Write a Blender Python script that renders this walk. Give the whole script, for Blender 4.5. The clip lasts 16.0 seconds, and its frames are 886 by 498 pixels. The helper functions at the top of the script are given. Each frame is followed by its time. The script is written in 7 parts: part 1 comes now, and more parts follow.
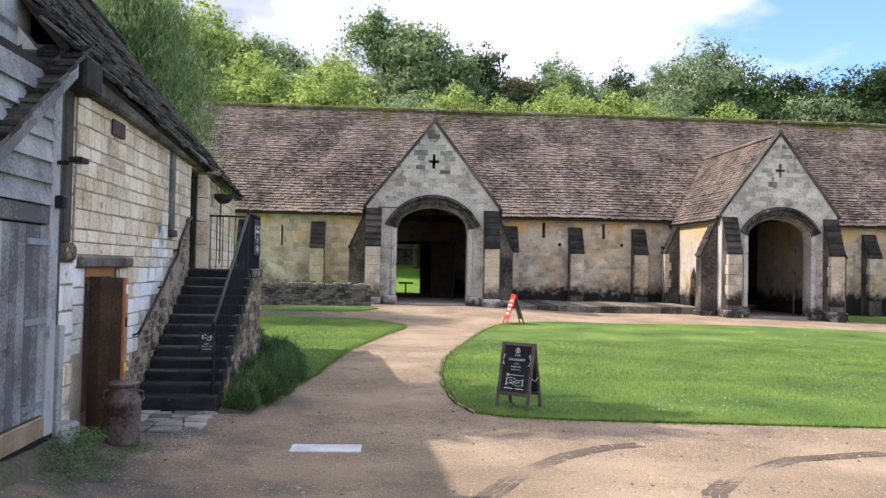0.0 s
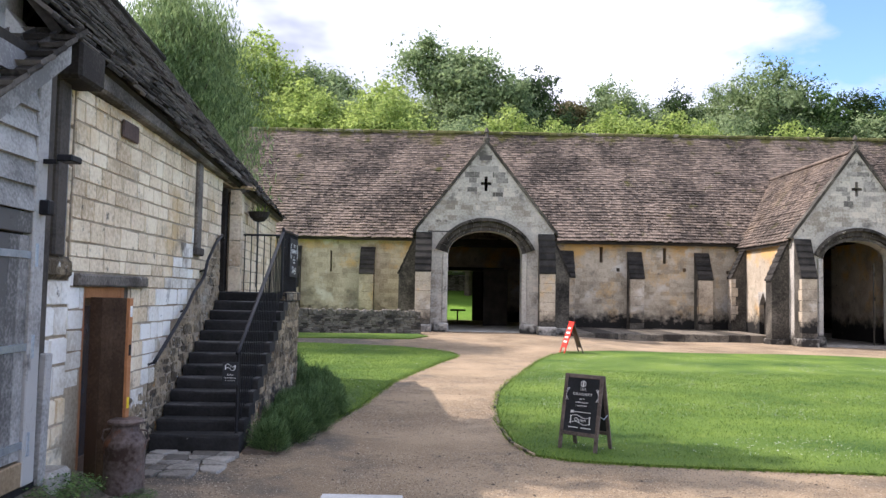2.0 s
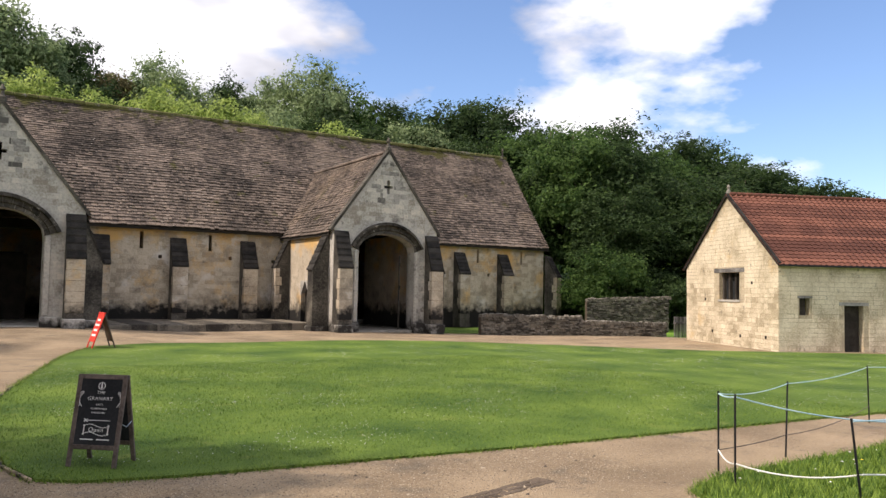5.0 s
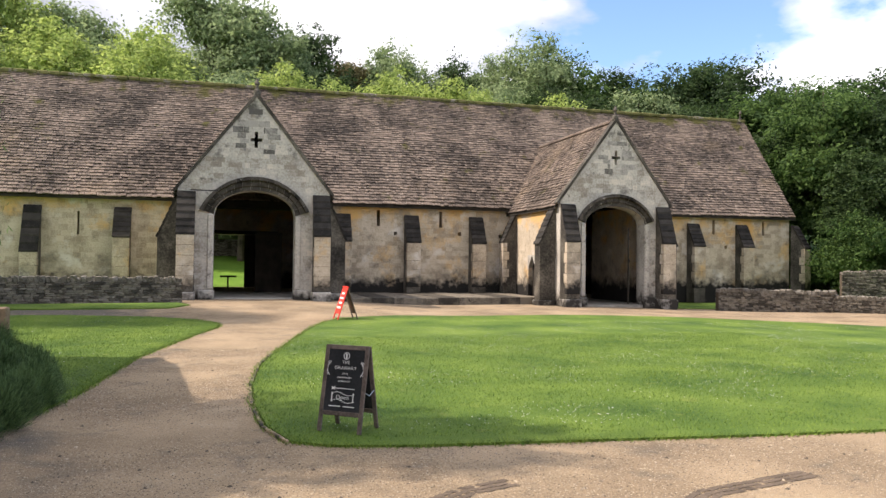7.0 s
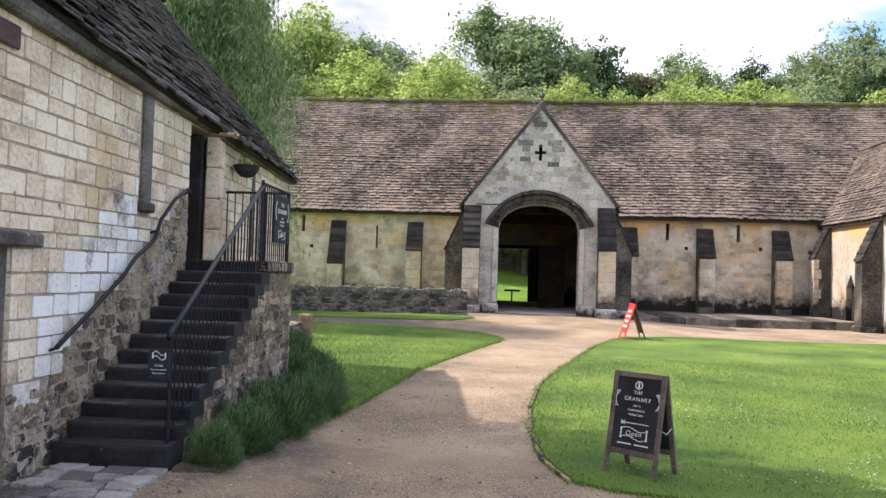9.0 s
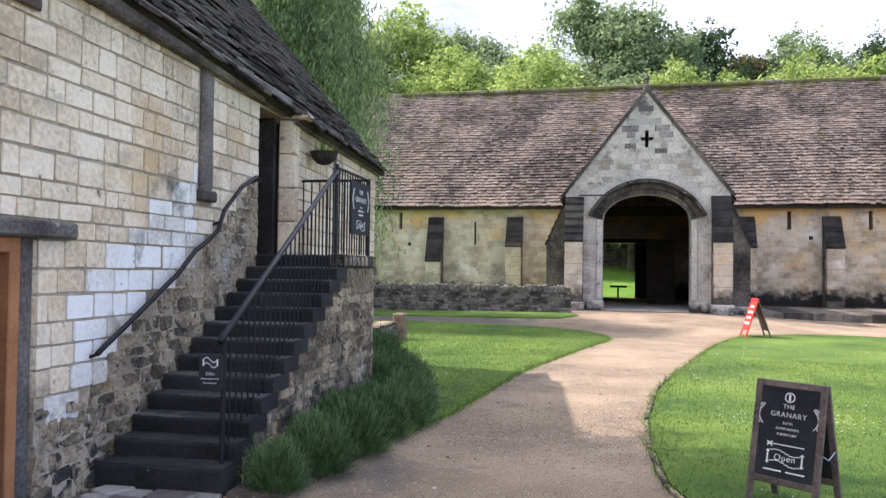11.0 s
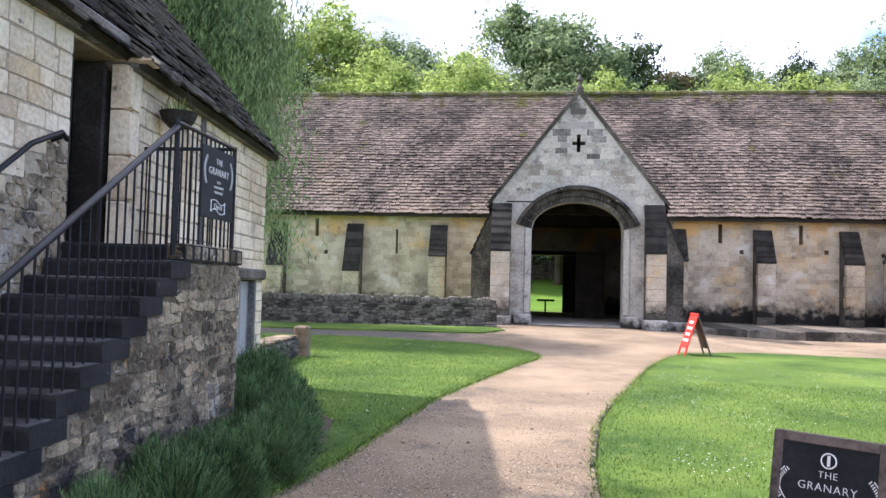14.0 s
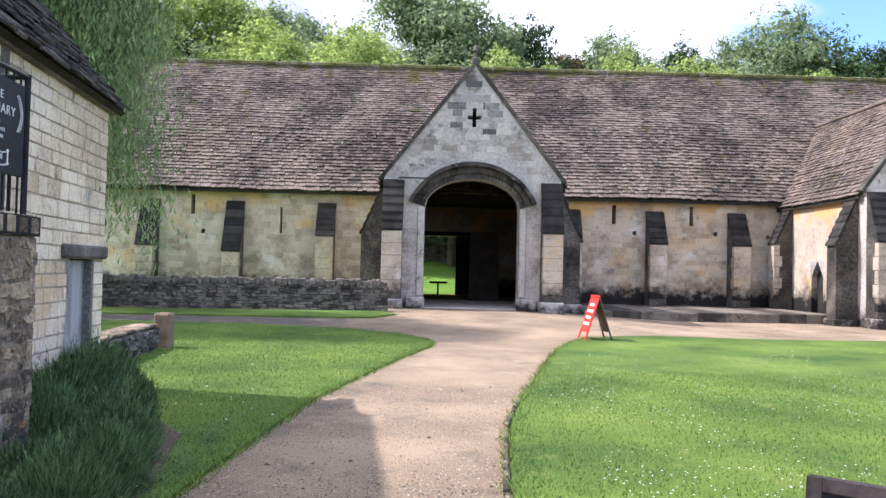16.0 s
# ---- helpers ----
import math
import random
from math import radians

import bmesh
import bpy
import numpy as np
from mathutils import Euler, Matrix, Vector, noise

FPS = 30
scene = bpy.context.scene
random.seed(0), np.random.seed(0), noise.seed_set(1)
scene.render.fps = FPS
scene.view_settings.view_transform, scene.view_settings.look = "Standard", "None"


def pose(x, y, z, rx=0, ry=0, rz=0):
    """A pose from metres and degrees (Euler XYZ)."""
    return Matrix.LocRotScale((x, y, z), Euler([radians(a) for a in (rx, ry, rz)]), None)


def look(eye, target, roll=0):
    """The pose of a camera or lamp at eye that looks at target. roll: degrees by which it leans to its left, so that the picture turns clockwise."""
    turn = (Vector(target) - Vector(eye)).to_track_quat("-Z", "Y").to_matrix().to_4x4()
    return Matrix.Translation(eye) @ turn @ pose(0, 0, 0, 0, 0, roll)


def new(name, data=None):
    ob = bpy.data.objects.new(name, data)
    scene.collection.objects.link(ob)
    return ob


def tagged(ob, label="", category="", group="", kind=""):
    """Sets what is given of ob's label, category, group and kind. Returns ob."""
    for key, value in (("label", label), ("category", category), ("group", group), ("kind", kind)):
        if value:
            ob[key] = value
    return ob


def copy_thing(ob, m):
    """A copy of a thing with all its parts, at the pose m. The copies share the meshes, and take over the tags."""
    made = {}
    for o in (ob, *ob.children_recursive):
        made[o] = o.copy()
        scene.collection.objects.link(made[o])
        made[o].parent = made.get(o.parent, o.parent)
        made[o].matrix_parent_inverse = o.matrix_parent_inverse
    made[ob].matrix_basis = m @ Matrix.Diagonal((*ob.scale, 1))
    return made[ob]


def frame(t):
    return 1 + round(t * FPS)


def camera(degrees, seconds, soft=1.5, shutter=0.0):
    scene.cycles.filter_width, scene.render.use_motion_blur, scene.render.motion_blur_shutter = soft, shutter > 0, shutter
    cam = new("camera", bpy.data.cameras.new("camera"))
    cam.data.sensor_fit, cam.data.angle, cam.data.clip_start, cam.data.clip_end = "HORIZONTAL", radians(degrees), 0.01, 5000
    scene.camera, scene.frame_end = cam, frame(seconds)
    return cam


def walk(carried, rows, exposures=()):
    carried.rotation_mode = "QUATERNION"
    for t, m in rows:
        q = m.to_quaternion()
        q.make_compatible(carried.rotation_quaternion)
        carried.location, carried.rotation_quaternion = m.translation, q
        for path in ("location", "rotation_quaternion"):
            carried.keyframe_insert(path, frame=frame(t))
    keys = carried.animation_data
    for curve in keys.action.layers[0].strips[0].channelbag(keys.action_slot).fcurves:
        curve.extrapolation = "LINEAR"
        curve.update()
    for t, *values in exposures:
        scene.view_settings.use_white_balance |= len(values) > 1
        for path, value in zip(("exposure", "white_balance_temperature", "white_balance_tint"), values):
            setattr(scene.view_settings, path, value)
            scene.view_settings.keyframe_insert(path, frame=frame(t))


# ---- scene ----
cam = camera(59.0, 16.0, 1.45)
PATH = [
    (0, (-1.853, -46.469, 2.238), (-1.731, -44.474, 2.283), 1.2),
    (0.5, (-1.826, -46.128, 2.2), (-1.774, -44.13, 2.28), 0.3),
    (1, (-1.855, -45.733, 2.203), (-1.832, -43.735, 2.303), -1.2),
    (1.5, (-1.816, -45.355, 2.165), (-1.807, -43.359, 2.278), -0.0),
    (2, (-1.781, -45.003, 2.137), (-1.794, -43.006, 2.251), 1.1),
    (2.5, (-1.766, -44.6, 2.146), (-1.744, -42.603, 2.262), 1.2),
    (3, (-1.658, -44.248, 2.118), (-1.544, -42.256, 2.254), 2.4),
    (3.5, (-1.488, -43.92, 2.055), (-1.095, -41.965, 2.212), 2.2),
    (4, (-1.401, -43.747, 2.071), (-0.584, -41.93, 2.247), 1.7),
    (4.2, (-1.378, -43.747, 2.067), (-0.427, -41.997, 2.242), 2.0),
    (6.3, (-1.323, -43.661, 2.071), (-0.243, -41.979, 2.124), 1.1),
    (6.4, (-1.318, -43.633, 2.062), (-0.319, -41.901, 2.108), 0.5),
    (6.5, (-1.324, -43.59, 2.059), (-0.406, -41.814, 2.106), 0.5),
    (7, (-1.291, -43.415, 2.058), (-0.754, -41.489, 2.094), 0.7),
    (7.5, (-1.237, -43.147, 2.043), (-0.98, -41.163, 2.065), 1.3),
    (8, (-1.262, -42.821, 2.028), (-1.1, -40.828, 2.069), 1.0),
    (8.5, (-1.27, -42.521, 2.009), (-1.228, -40.522, 2.077), 1.1),
    (9, (-1.198, -42.184, 2.014), (-1.371, -40.192, 2.076), 1.7),
    (9.5, (-1.22, -41.858, 1.985), (-1.503, -39.879, 2.038), 1.1),
    (10, (-1.247, -41.557, 1.998), (-1.569, -39.584, 2.053), 0.1),
    (10.2, (-1.242, -41.43, 1.981), (-1.602, -39.464, 2.042), 0.3),
    (12.3, (-1.331, -39.792, 1.881), (-1.782, -37.844, 1.919), 0.8),
    (12.5, (-1.342, -39.641, 1.863), (-1.767, -37.687, 1.902), 1.1),
    (13, (-1.396, -39.208, 1.862), (-1.723, -37.236, 1.925), 0.9),
    (13.5, (-1.379, -38.74, 1.843), (-1.676, -36.765, 1.941), 0.7),
    (14, (-1.41, -38.289, 1.806), (-1.657, -36.306, 1.897), 1.5),
    (14.5, (-1.451, -37.845, 1.806), (-1.616, -35.853, 1.868), 1.3),
    (15, (-1.416, -37.376, 1.819), (-1.547, -35.381, 1.855), 1.2),
    (15.5, (-1.448, -36.964, 1.788), (-1.491, -34.965, 1.818), 1.5),
    (16, (-1.496, -36.475, 1.773), (-1.466, -34.476, 1.826), 1.4),
]
walk(cam, [(t, look(eye, target, roll)) for t, eye, target, roll in PATH],
     [(0, 0.92, 5800, 20), (3.2, 0.92, 5850, 20), (3.6, 0.8, 5950, 19), (4.0, 0.45, 6050, 18), (4.2, 0.33, 6150, 18), (6.4, 0.42, 6450, 16), (7.0, 0.8, 6350, 17), (7.5, 1.0, 6200, 19), (8.0, 1.14, 6100, 21), (8.6, 1.06, 6000, 21), (9.5, 1.08, 5850, 21), (12.5, 1.27, 5600, 22), (16, 1.12, 5470, 23)])

# ---- light ----
SUN_EL, SUN_AZ = radians(48.5), math.atan2(-0.974, 0.225)      # azimuth from +y towards +x
world = bpy.data.worlds.new("sky_world")
scene.world = world
world.use_nodes = True
wn, wl = world.node_tree.nodes, world.node_tree.links
wn.clear()
w_out = wn.new("ShaderNodeOutputWorld")
w_bg = wn.new("ShaderNodeBackground")
w_bg.inputs["Strength"].default_value = 0.15
w_sky = wn.new("ShaderNodeTexSky")
w_sky.sky_type = "NISHITA"
w_sky.sun_disc = False
w_sky.ozone_density = 4.0
w_sky.dust_density = 0.3
w_sky.sun_elevation = SUN_EL
w_sky.sun_rotation = SUN_AZ
w_tc = wn.new("ShaderNodeTexCoord")
w_map = wn.new("ShaderNodeMapping")
w_map.inputs["Scale"].default_value = (1.0, 1.0, 2.2)
w_map.inputs["Location"].default_value = (0.55, 0.1, 0.0)
w_noise = wn.new("ShaderNodeTexNoise")
w_noise.inputs["Scale"].default_value = 2.7
w_noise.inputs["Detail"].default_value = 8.0
w_noise.inputs["Roughness"].default_value = 0.52
w_ramp = wn.new("ShaderNodeValToRGB")
w_ramp.color_ramp.elements[0].position = 0.44
w_ramp.color_ramp.elements[0].color = (0, 0, 0, 1)
w_ramp.color_ramp.elements[1].position = 0.52
w_ramp.color_ramp.elements[1].color = (1, 1, 1, 1)
w_noise2 = wn.new("ShaderNodeTexNoise")
w_noise2.inputs["Scale"].default_value = 2.6
w_noise2.inputs["Detail"].default_value = 5.0
w_ramp2 = wn.new("ShaderNodeValToRGB")
w_ramp2.color_ramp.elements[0].position = 0.4
w_ramp2.color_ramp.elements[0].color = (2.5, 2.62, 2.9, 1)
w_ramp2.color_ramp.elements[1].position = 0.58
w_ramp2.color_ramp.elements[1].color = (7.3, 7.3, 7.25, 1)
w_mix = wn.new("ShaderNodeMixRGB")
wl.new(w_tc.outputs["Generated"], w_map.inputs["Vector"])
wl.new(w_map.outputs["Vector"], w_noise.inputs["Vector"])
wl.new(w_map.outputs["Vector"], w_noise2.inputs["Vector"])
w_sep = wn.new("ShaderNodeSeparateXYZ")
w_cov = wn.new("ShaderNodeMath")
w_cov.operation = "MULTIPLY_ADD"
w_cov.inputs[1].default_value = -0.40
w_add = wn.new("ShaderNodeMath")
w_add.operation = "ADD"
w_add.inputs[1].default_value = 0.20
wl.new(w_tc.outputs["Generated"], w_sep.inputs[0])
wl.new(w_sep.outputs["X"], w_cov.inputs[0])
wl.new(w_noise.outputs["Fac"], w_cov.inputs[2])
wl.new(w_cov.outputs[0], w_add.inputs[0])
wl.new(w_add.outputs[0], w_ramp.inputs["Fac"])
wl.new(w_noise2.outputs["Fac"], w_ramp2.inputs["Fac"])
wl.new(w_ramp.outputs["Color"], w_mix.inputs["Fac"])
wl.new(w_sky.outputs["Color"], w_mix.inputs["Color1"])
wl.new(w_ramp2.outputs["Color"], w_mix.inputs["Color2"])
wl.new(w_mix.outputs["Color"], w_bg.inputs["Color"])
wl.new(w_bg.outputs["Background"], w_out.inputs["Surface"])

sun_data = bpy.data.lights.new("sun", "SUN")
sun_data.energy = 3.9
sun_data.angle = radians(0.6)
sun_data.color = (1.0, 0.885, 0.71)
sun = new("sun", sun_data)
sun.matrix_basis = look((-60, 34, 60), (-60 + 0.974 * math.cos(SUN_EL), 34 - 0.225 * math.cos(SUN_EL), 60 - math.sin(SUN_EL)))


# ---- materials ----
def surf(name, dark, light, scale=1.2, fine=30.0, rough=0.85, bump=0.4, depth=0.01, metal=0.0, vary=0.0, island=False,
         mid=None, stains_or_shade=(), joints=None, lump=0.0):
    """A weathered surface: two colours mixed by coarse and fine noise, fine relief, piece-to-piece variation,
    and stains or painted shade (colour, noise scale, threshold, softness, z range or None)."""
    m = bpy.data.materials.new(name)
    m.use_nodes = True
    n, l = m.node_tree.nodes, m.node_tree.links
    p = n["Principled BSDF"]
    p.inputs["Roughness"].default_value = rough
    p.inputs["Metallic"].default_value = metal
    p.inputs["Specular IOR Level"].default_value = 0.25
    geo = n.new("ShaderNodeNewGeometry")
    a = n.new("ShaderNodeTexNoise")
    a.inputs["Scale"].default_value = scale
    a.inputs["Detail"].default_value = 5.0
    b = n.new("ShaderNodeTexNoise")
    b.inputs["Scale"].default_value = fine
    b.inputs["Detail"].default_value = 4.0
    l.new(geo.outputs["Position"], a.inputs["Vector"])
    l.new(geo.outputs["Position"], b.inputs["Vector"])
    add = n.new("ShaderNodeMath")
    add.operation = "MULTIPLY_ADD"
    add.inputs[1].default_value = 0.6
    l.new(a.outputs["Fac"], add.inputs[0])
    sc = n.new("ShaderNodeMath")
    sc.operation = "MULTIPLY"
    sc.inputs[1].default_value = 0.4
    l.new(b.outputs["Fac"], sc.inputs[0])
    l.new(sc.outputs[0], add.inputs[2])
    fac = add.outputs[0]
    if vary:
        src = n.new("ShaderNodeObjectInfo").outputs["Random"] if not island else geo.outputs["Random Per Island"]
        va = n.new("ShaderNodeMath")
        va.operation = "MULTIPLY_ADD"
        va.inputs[1].default_value = vary
        l.new(src, va.inputs[0])
        sub = n.new("ShaderNodeMath")
        sub.operation = "SUBTRACT"
        sub.inputs[1].default_value = vary / 2
        l.new(va.outputs[0], sub.inputs[0])
        l.new(fac, va.inputs[2])
        fac = sub.outputs[0]
    ramp = n.new("ShaderNodeValToRGB")
    ramp.color_ramp.elements[0].position = 0.36
    ramp.color_ramp.elements[0].color = (*dark, 1)
    ramp.color_ramp.elements[1].position = 0.64
    ramp.color_ramp.elements[1].color = (*light, 1)
    if mid:
        e = ramp.color_ramp.elements.new(0.5)
        e.color = (*mid, 1)
    l.new(fac, ramp.inputs["Fac"])
    col = ramp.outputs["Color"]
    height = b.outputs["Fac"]
    if joints:
        bw, bh, jc = joints
        sep = n.new("ShaderNodeSeparateXYZ")
        l.new(geo.outputs["Position"], sep.inputs[0])
        xy = n.new("ShaderNodeMath")
        xy.operation = "ADD"
        l.new(sep.outputs["X"], xy.inputs[0])
        l.new(sep.outputs["Y"], xy.inputs[1])
        com = n.new("ShaderNodeCombineXYZ")
        l.new(xy.outputs[0], com.inputs["X"])
        l.new(sep.outputs["Z"], com.inputs["Y"])
        br = n.new("ShaderNodeTexBrick")
        br.inputs["Scale"].default_value = 1.0
        br.inputs["Mortar Size"].default_value = 0.012
        br.inputs["Mortar Smooth"].default_value = 0.5
        br.inputs["Brick Width"].default_value = bw
        br.inputs["Row Height"].default_value = bh
        br.inputs["Color1"].default_value = (0.78, 0.78, 0.78, 1)
        br.inputs["Color2"].default_value = (1.12, 1.1, 1.06, 1)
        br.inputs["Mortar"].default_value = (jc, jc, jc, 1)
        l.new(com.outputs[0], br.inputs["Vector"])
        mu = n.new("ShaderNodeMixRGB")
        mu.blend_type = "MULTIPLY"
        mu.inputs["Fac"].default_value = 0.5
        l.new(col, mu.inputs["Color1"])
        l.new(br.outputs["Color"], mu.inputs["Color2"])
        col = mu.outputs["Color"]
    for colour, s_scale, s_at, s_soft, zr in stains_or_shade:
        sn = n.new("ShaderNodeTexNoise")
        sn.inputs["Scale"].default_value = s_scale
        sn.inputs["Detail"].default_value = 6.0
        sn.inputs["Roughness"].default_value = 0.65
        mp = n.new("ShaderNodeMapping")
        mp.inputs["Location"].default_value = (s_scale * 3.1, s_at * 17.0, 2.0)
        l.new(geo.outputs["Position"], mp.inputs["Vector"])
        l.new(mp.outputs["Vector"], sn.inputs["Vector"])
        val = sn.outputs["Fac"]
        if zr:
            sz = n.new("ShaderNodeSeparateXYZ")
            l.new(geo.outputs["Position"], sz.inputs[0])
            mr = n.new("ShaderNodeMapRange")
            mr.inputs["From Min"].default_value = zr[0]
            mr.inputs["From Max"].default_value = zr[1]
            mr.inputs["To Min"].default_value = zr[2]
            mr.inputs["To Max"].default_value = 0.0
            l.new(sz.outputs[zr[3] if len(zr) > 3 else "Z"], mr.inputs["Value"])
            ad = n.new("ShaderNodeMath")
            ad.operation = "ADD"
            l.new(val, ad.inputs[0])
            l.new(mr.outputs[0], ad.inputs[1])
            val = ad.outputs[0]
        sr = n.new("ShaderNodeMapRange")
        sr.inputs["From Min"].default_value = s_at
        sr.inputs["From Max"].default_value = s_at + s_soft
        l.new(val, sr.inputs["Value"])
        mx = n.new("ShaderNodeMixRGB")
        mx.inputs["Color2"].default_value = (*colour, 1)
        l.new(sr.outputs[0], mx.inputs["Fac"])
        l.new(col, mx.inputs["Color1"])
        col = mx.outputs["Color"]
    l.new(col, p.inputs["Base Color"])
    if bump:
        bp = n.new("ShaderNodeBump")
        bp.inputs["Strength"].default_value = bump
        bp.inputs["Distance"].default_value = depth
        if lump:
            hm = n.new("ShaderNodeMath")
            hm.operation = "MULTIPLY_ADD"
            hm.inputs[1].default_value = lump
            l.new(a.outputs["Fac"], hm.inputs[0])
            l.new(height, hm.inputs[2])
            height = hm.outputs[0]
        l.new(height, bp.inputs["Height"])
        l.new(bp.outputs["Normal"], p.inputs["Normal"])
    return m


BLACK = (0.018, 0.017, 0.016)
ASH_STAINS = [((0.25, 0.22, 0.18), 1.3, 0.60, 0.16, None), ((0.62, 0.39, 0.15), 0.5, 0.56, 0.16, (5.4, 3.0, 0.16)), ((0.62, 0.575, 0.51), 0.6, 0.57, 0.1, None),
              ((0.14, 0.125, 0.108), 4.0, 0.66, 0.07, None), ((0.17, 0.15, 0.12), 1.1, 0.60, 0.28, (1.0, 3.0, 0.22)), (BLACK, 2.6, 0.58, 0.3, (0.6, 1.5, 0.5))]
m_ashlar = surf("ashlar_limestone", (0.31, 0.255, 0.19), (0.55, 0.475, 0.37), 0.9, 14, 0.9, 0.5, 0.02, mid=(0.455, 0.385, 0.295), stains_or_shade=ASH_STAINS)
m_ashblock = surf("ashlar_limestone_block", (0.31, 0.255, 0.19), (0.57, 0.495, 0.385), 0.9, 14, 0.9, 0.6, 0.02, mid=(0.47, 0.40, 0.305), vary=0.2, island=True, stains_or_shade=ASH_STAINS)
GAB_STAINS = [((0.16, 0.15, 0.14), 1.3, 0.585, 0.12, None), ((0.2, 0.19, 0.18), 2.6, 0.63, 0.08, None), ((0.09, 0.085, 0.08), 6.0, 0.68, 0.05, None),
                                                ((0.10, 0.095, 0.085), 1.8, 0.60, 0.12, (9.6, 7.2, 0.12)), ((0.035, 0.032, 0.028), 1.5, 0.64, 0.2, (0.2, 1.0, 0.36))]
m_gable = surf("grey_white_limestone", (0.28, 0.255, 0.225), (0.54, 0.50, 0.445), 0.7, 12, 0.9, 0.5, 0.02, mid=(0.41, 0.39, 0.355), stains_or_shade=GAB_STAINS)
m_gabblock = surf("grey_white_limestone_block", (0.265, 0.235, 0.195), (0.58, 0.53, 0.46), 0.7, 12, 0.9, 0.6, 0.02, mid=(0.43, 0.41, 0.37), vary=0.19, stains_or_shade=GAB_STAINS)
m_gabdark = surf("darkened_gable_stone", (0.10, 0.095, 0.088), (0.34, 0.325, 0.30), 1.6, 12, 0.9, 0.6, 0.02, mid=(0.2, 0.19, 0.175), vary=0.4)
m_mould = surf("dark_moulding", (0.012, 0.011, 0.010), (0.085, 0.076, 0.064), 3, 20, 0.9, 0.6, 0.02, vary=0.2, stains_or_shade=[((0.42, 0.39, 0.34), 4.5, 0.63, 0.05, None)])
m_butt = surf("stained_buttress_stone", (0.025, 0.023, 0.02), (0.16, 0.145, 0.12), 1.0, 14, 0.9, 0.6, 0.02, mid=(0.07, 0.063, 0.053), stains_or_shade=[(BLACK, 1.2, 0.56, 0.14, None)])
m_terrace = surf("worn_terrace_stone", (0.035, 0.031, 0.026), (0.19, 0.165, 0.13), 1.5, 18, 0.92, 0.6, 0.02, mid=(0.085, 0.075, 0.06), vary=0.4, stains_or_shade=[(BLACK, 2.0, 0.58, 0.1, None)])
m_weather = surf("dark_weathering_slate", (0.014, 0.013, 0.012), (0.05, 0.045, 0.04), 2.5, 25, 0.9, 0.6, 0.015, vary=0.25)
m_slate = surf("stone_slate", (0.046, 0.038, 0.033), (0.25, 0.195, 0.158), 0.45, 11, 0.92, 0.9, 0.04, mid=(0.135, 0.107, 0.089), vary=0.17, island=True,
               stains_or_shade=[((0.46, 0.41, 0.35), 8.0, 0.635, 0.05, None), ((0.020, 0.017, 0.015), 6.0, 0.62, 0.08, None), ((0.25, 0.185, 0.125), 0.3, 0.57, 0.3, None), ((0.050, 0.041, 0.035), 0.22, 0.57, 0.2, None),
                       ((0.09, 0.085, 0.025), 0.9, 0.62, 0.1, (12.6, 11.4, 0.2))])
m_slate_obj = surf("stone_slate_granary", (0.030, 0.0265, 0.0235), (0.13, 0.114, 0.10), 0.8, 22, 0.92, 0.7, 0.014, vary=0.4)
m_moss = surf("mossy_ridge", (0.06, 0.065, 0.02), (0.19, 0.18, 0.07), 2.0, 18, 0.95, 0.8, 0.03, stains_or_shade=[((0.22, 0.2, 0.17), 1.2, 0.56, 0.06, None)])
m_backing = surf("mortar_backing", (0.25, 0.195, 0.135), (0.48, 0.40, 0.295), 1.5, 24, 0.95, 0.6, 0.02)
m_block = surf("pale_ashlar_block", (0.50, 0.385, 0.25), (0.88, 0.765, 0.575), 0.9, 22, 0.9, 0.7, 0.018, mid=(0.74, 0.61, 0.435), vary=0.15, lump=1.8,
               stains_or_shade=[((0.62, 0.43, 0.20), 0.8, 0.56, 0.2, None), ((0.36, 0.31, 0.24), 1.3, 0.59, 0.14, None), ((0.12, 0.11, 0.095), 5.0, 0.67, 0.05, None), ((0.25, 0.21, 0.15), 9.0, 0.64, 0.06, None), ((0.14, 0.12, 0.095), 1.5, 0.60, 0.14, (-0.2, 1.1, 0.24)), ((0.74, 0.71, 0.66), 14.0, 0.66, 0.05, None), ((0.20, 0.17, 0.13), 2.6, 0.66, 0.05, None)])
m_lime = surf("limewashed_block", (0.58, 0.52, 0.43), (0.86, 0.83, 0.77), 1.6, 22, 0.9, 0.7, 0.018, mid=(0.77, 0.73, 0.66), vary=0.22, lump=1.8,
              stains_or_shade=[((0.45, 0.39, 0.30), 2.2, 0.60, 0.08, None), ((0.16, 0.14, 0.11), 6.0, 0.65, 0.06, None), ((0.14, 0.12, 0.095), 1.5, 0.60, 0.14, (-0.2, 1.0, 0.2))])
m_rubble = surf("rubble_stone", (0.088, 0.068, 0.044), (0.40, 0.315, 0.205), 2.4, 22, 0.93, 1.0, 0.035, mid=(0.21, 0.165, 0.108), vary=0.3, lump=1.5,
                stains_or_shade=[((0.045, 0.042, 0.038), 2.0, 0.565, 0.1, None), ((0.40, 0.21, 0.07), 3.1, 0.625, 0.06, None), ((0.58, 0.55, 0.48), 13.0, 0.63, 0.05, None), ((0.42, 0.38, 0.31), 1.1, 0.61, 0.08, None), ((0.03, 0.028, 0.025), 11.0, 0.61, 0.05, None), ((0.04, 0.037, 0.033), 3.2, 0.60, 0.1, (0.1, 1.5, 0.14))])
m_dry = surf("dry_stone", (0.05, 0.046, 0.04), (0.21, 0.19, 0.16), 1.6, 20, 0.95, 0.8, 0.02, vary=0.34, island=True, stains_or_shade=[((0.55, 0.52, 0.47), 4.0, 0.7, 0.04, None)])
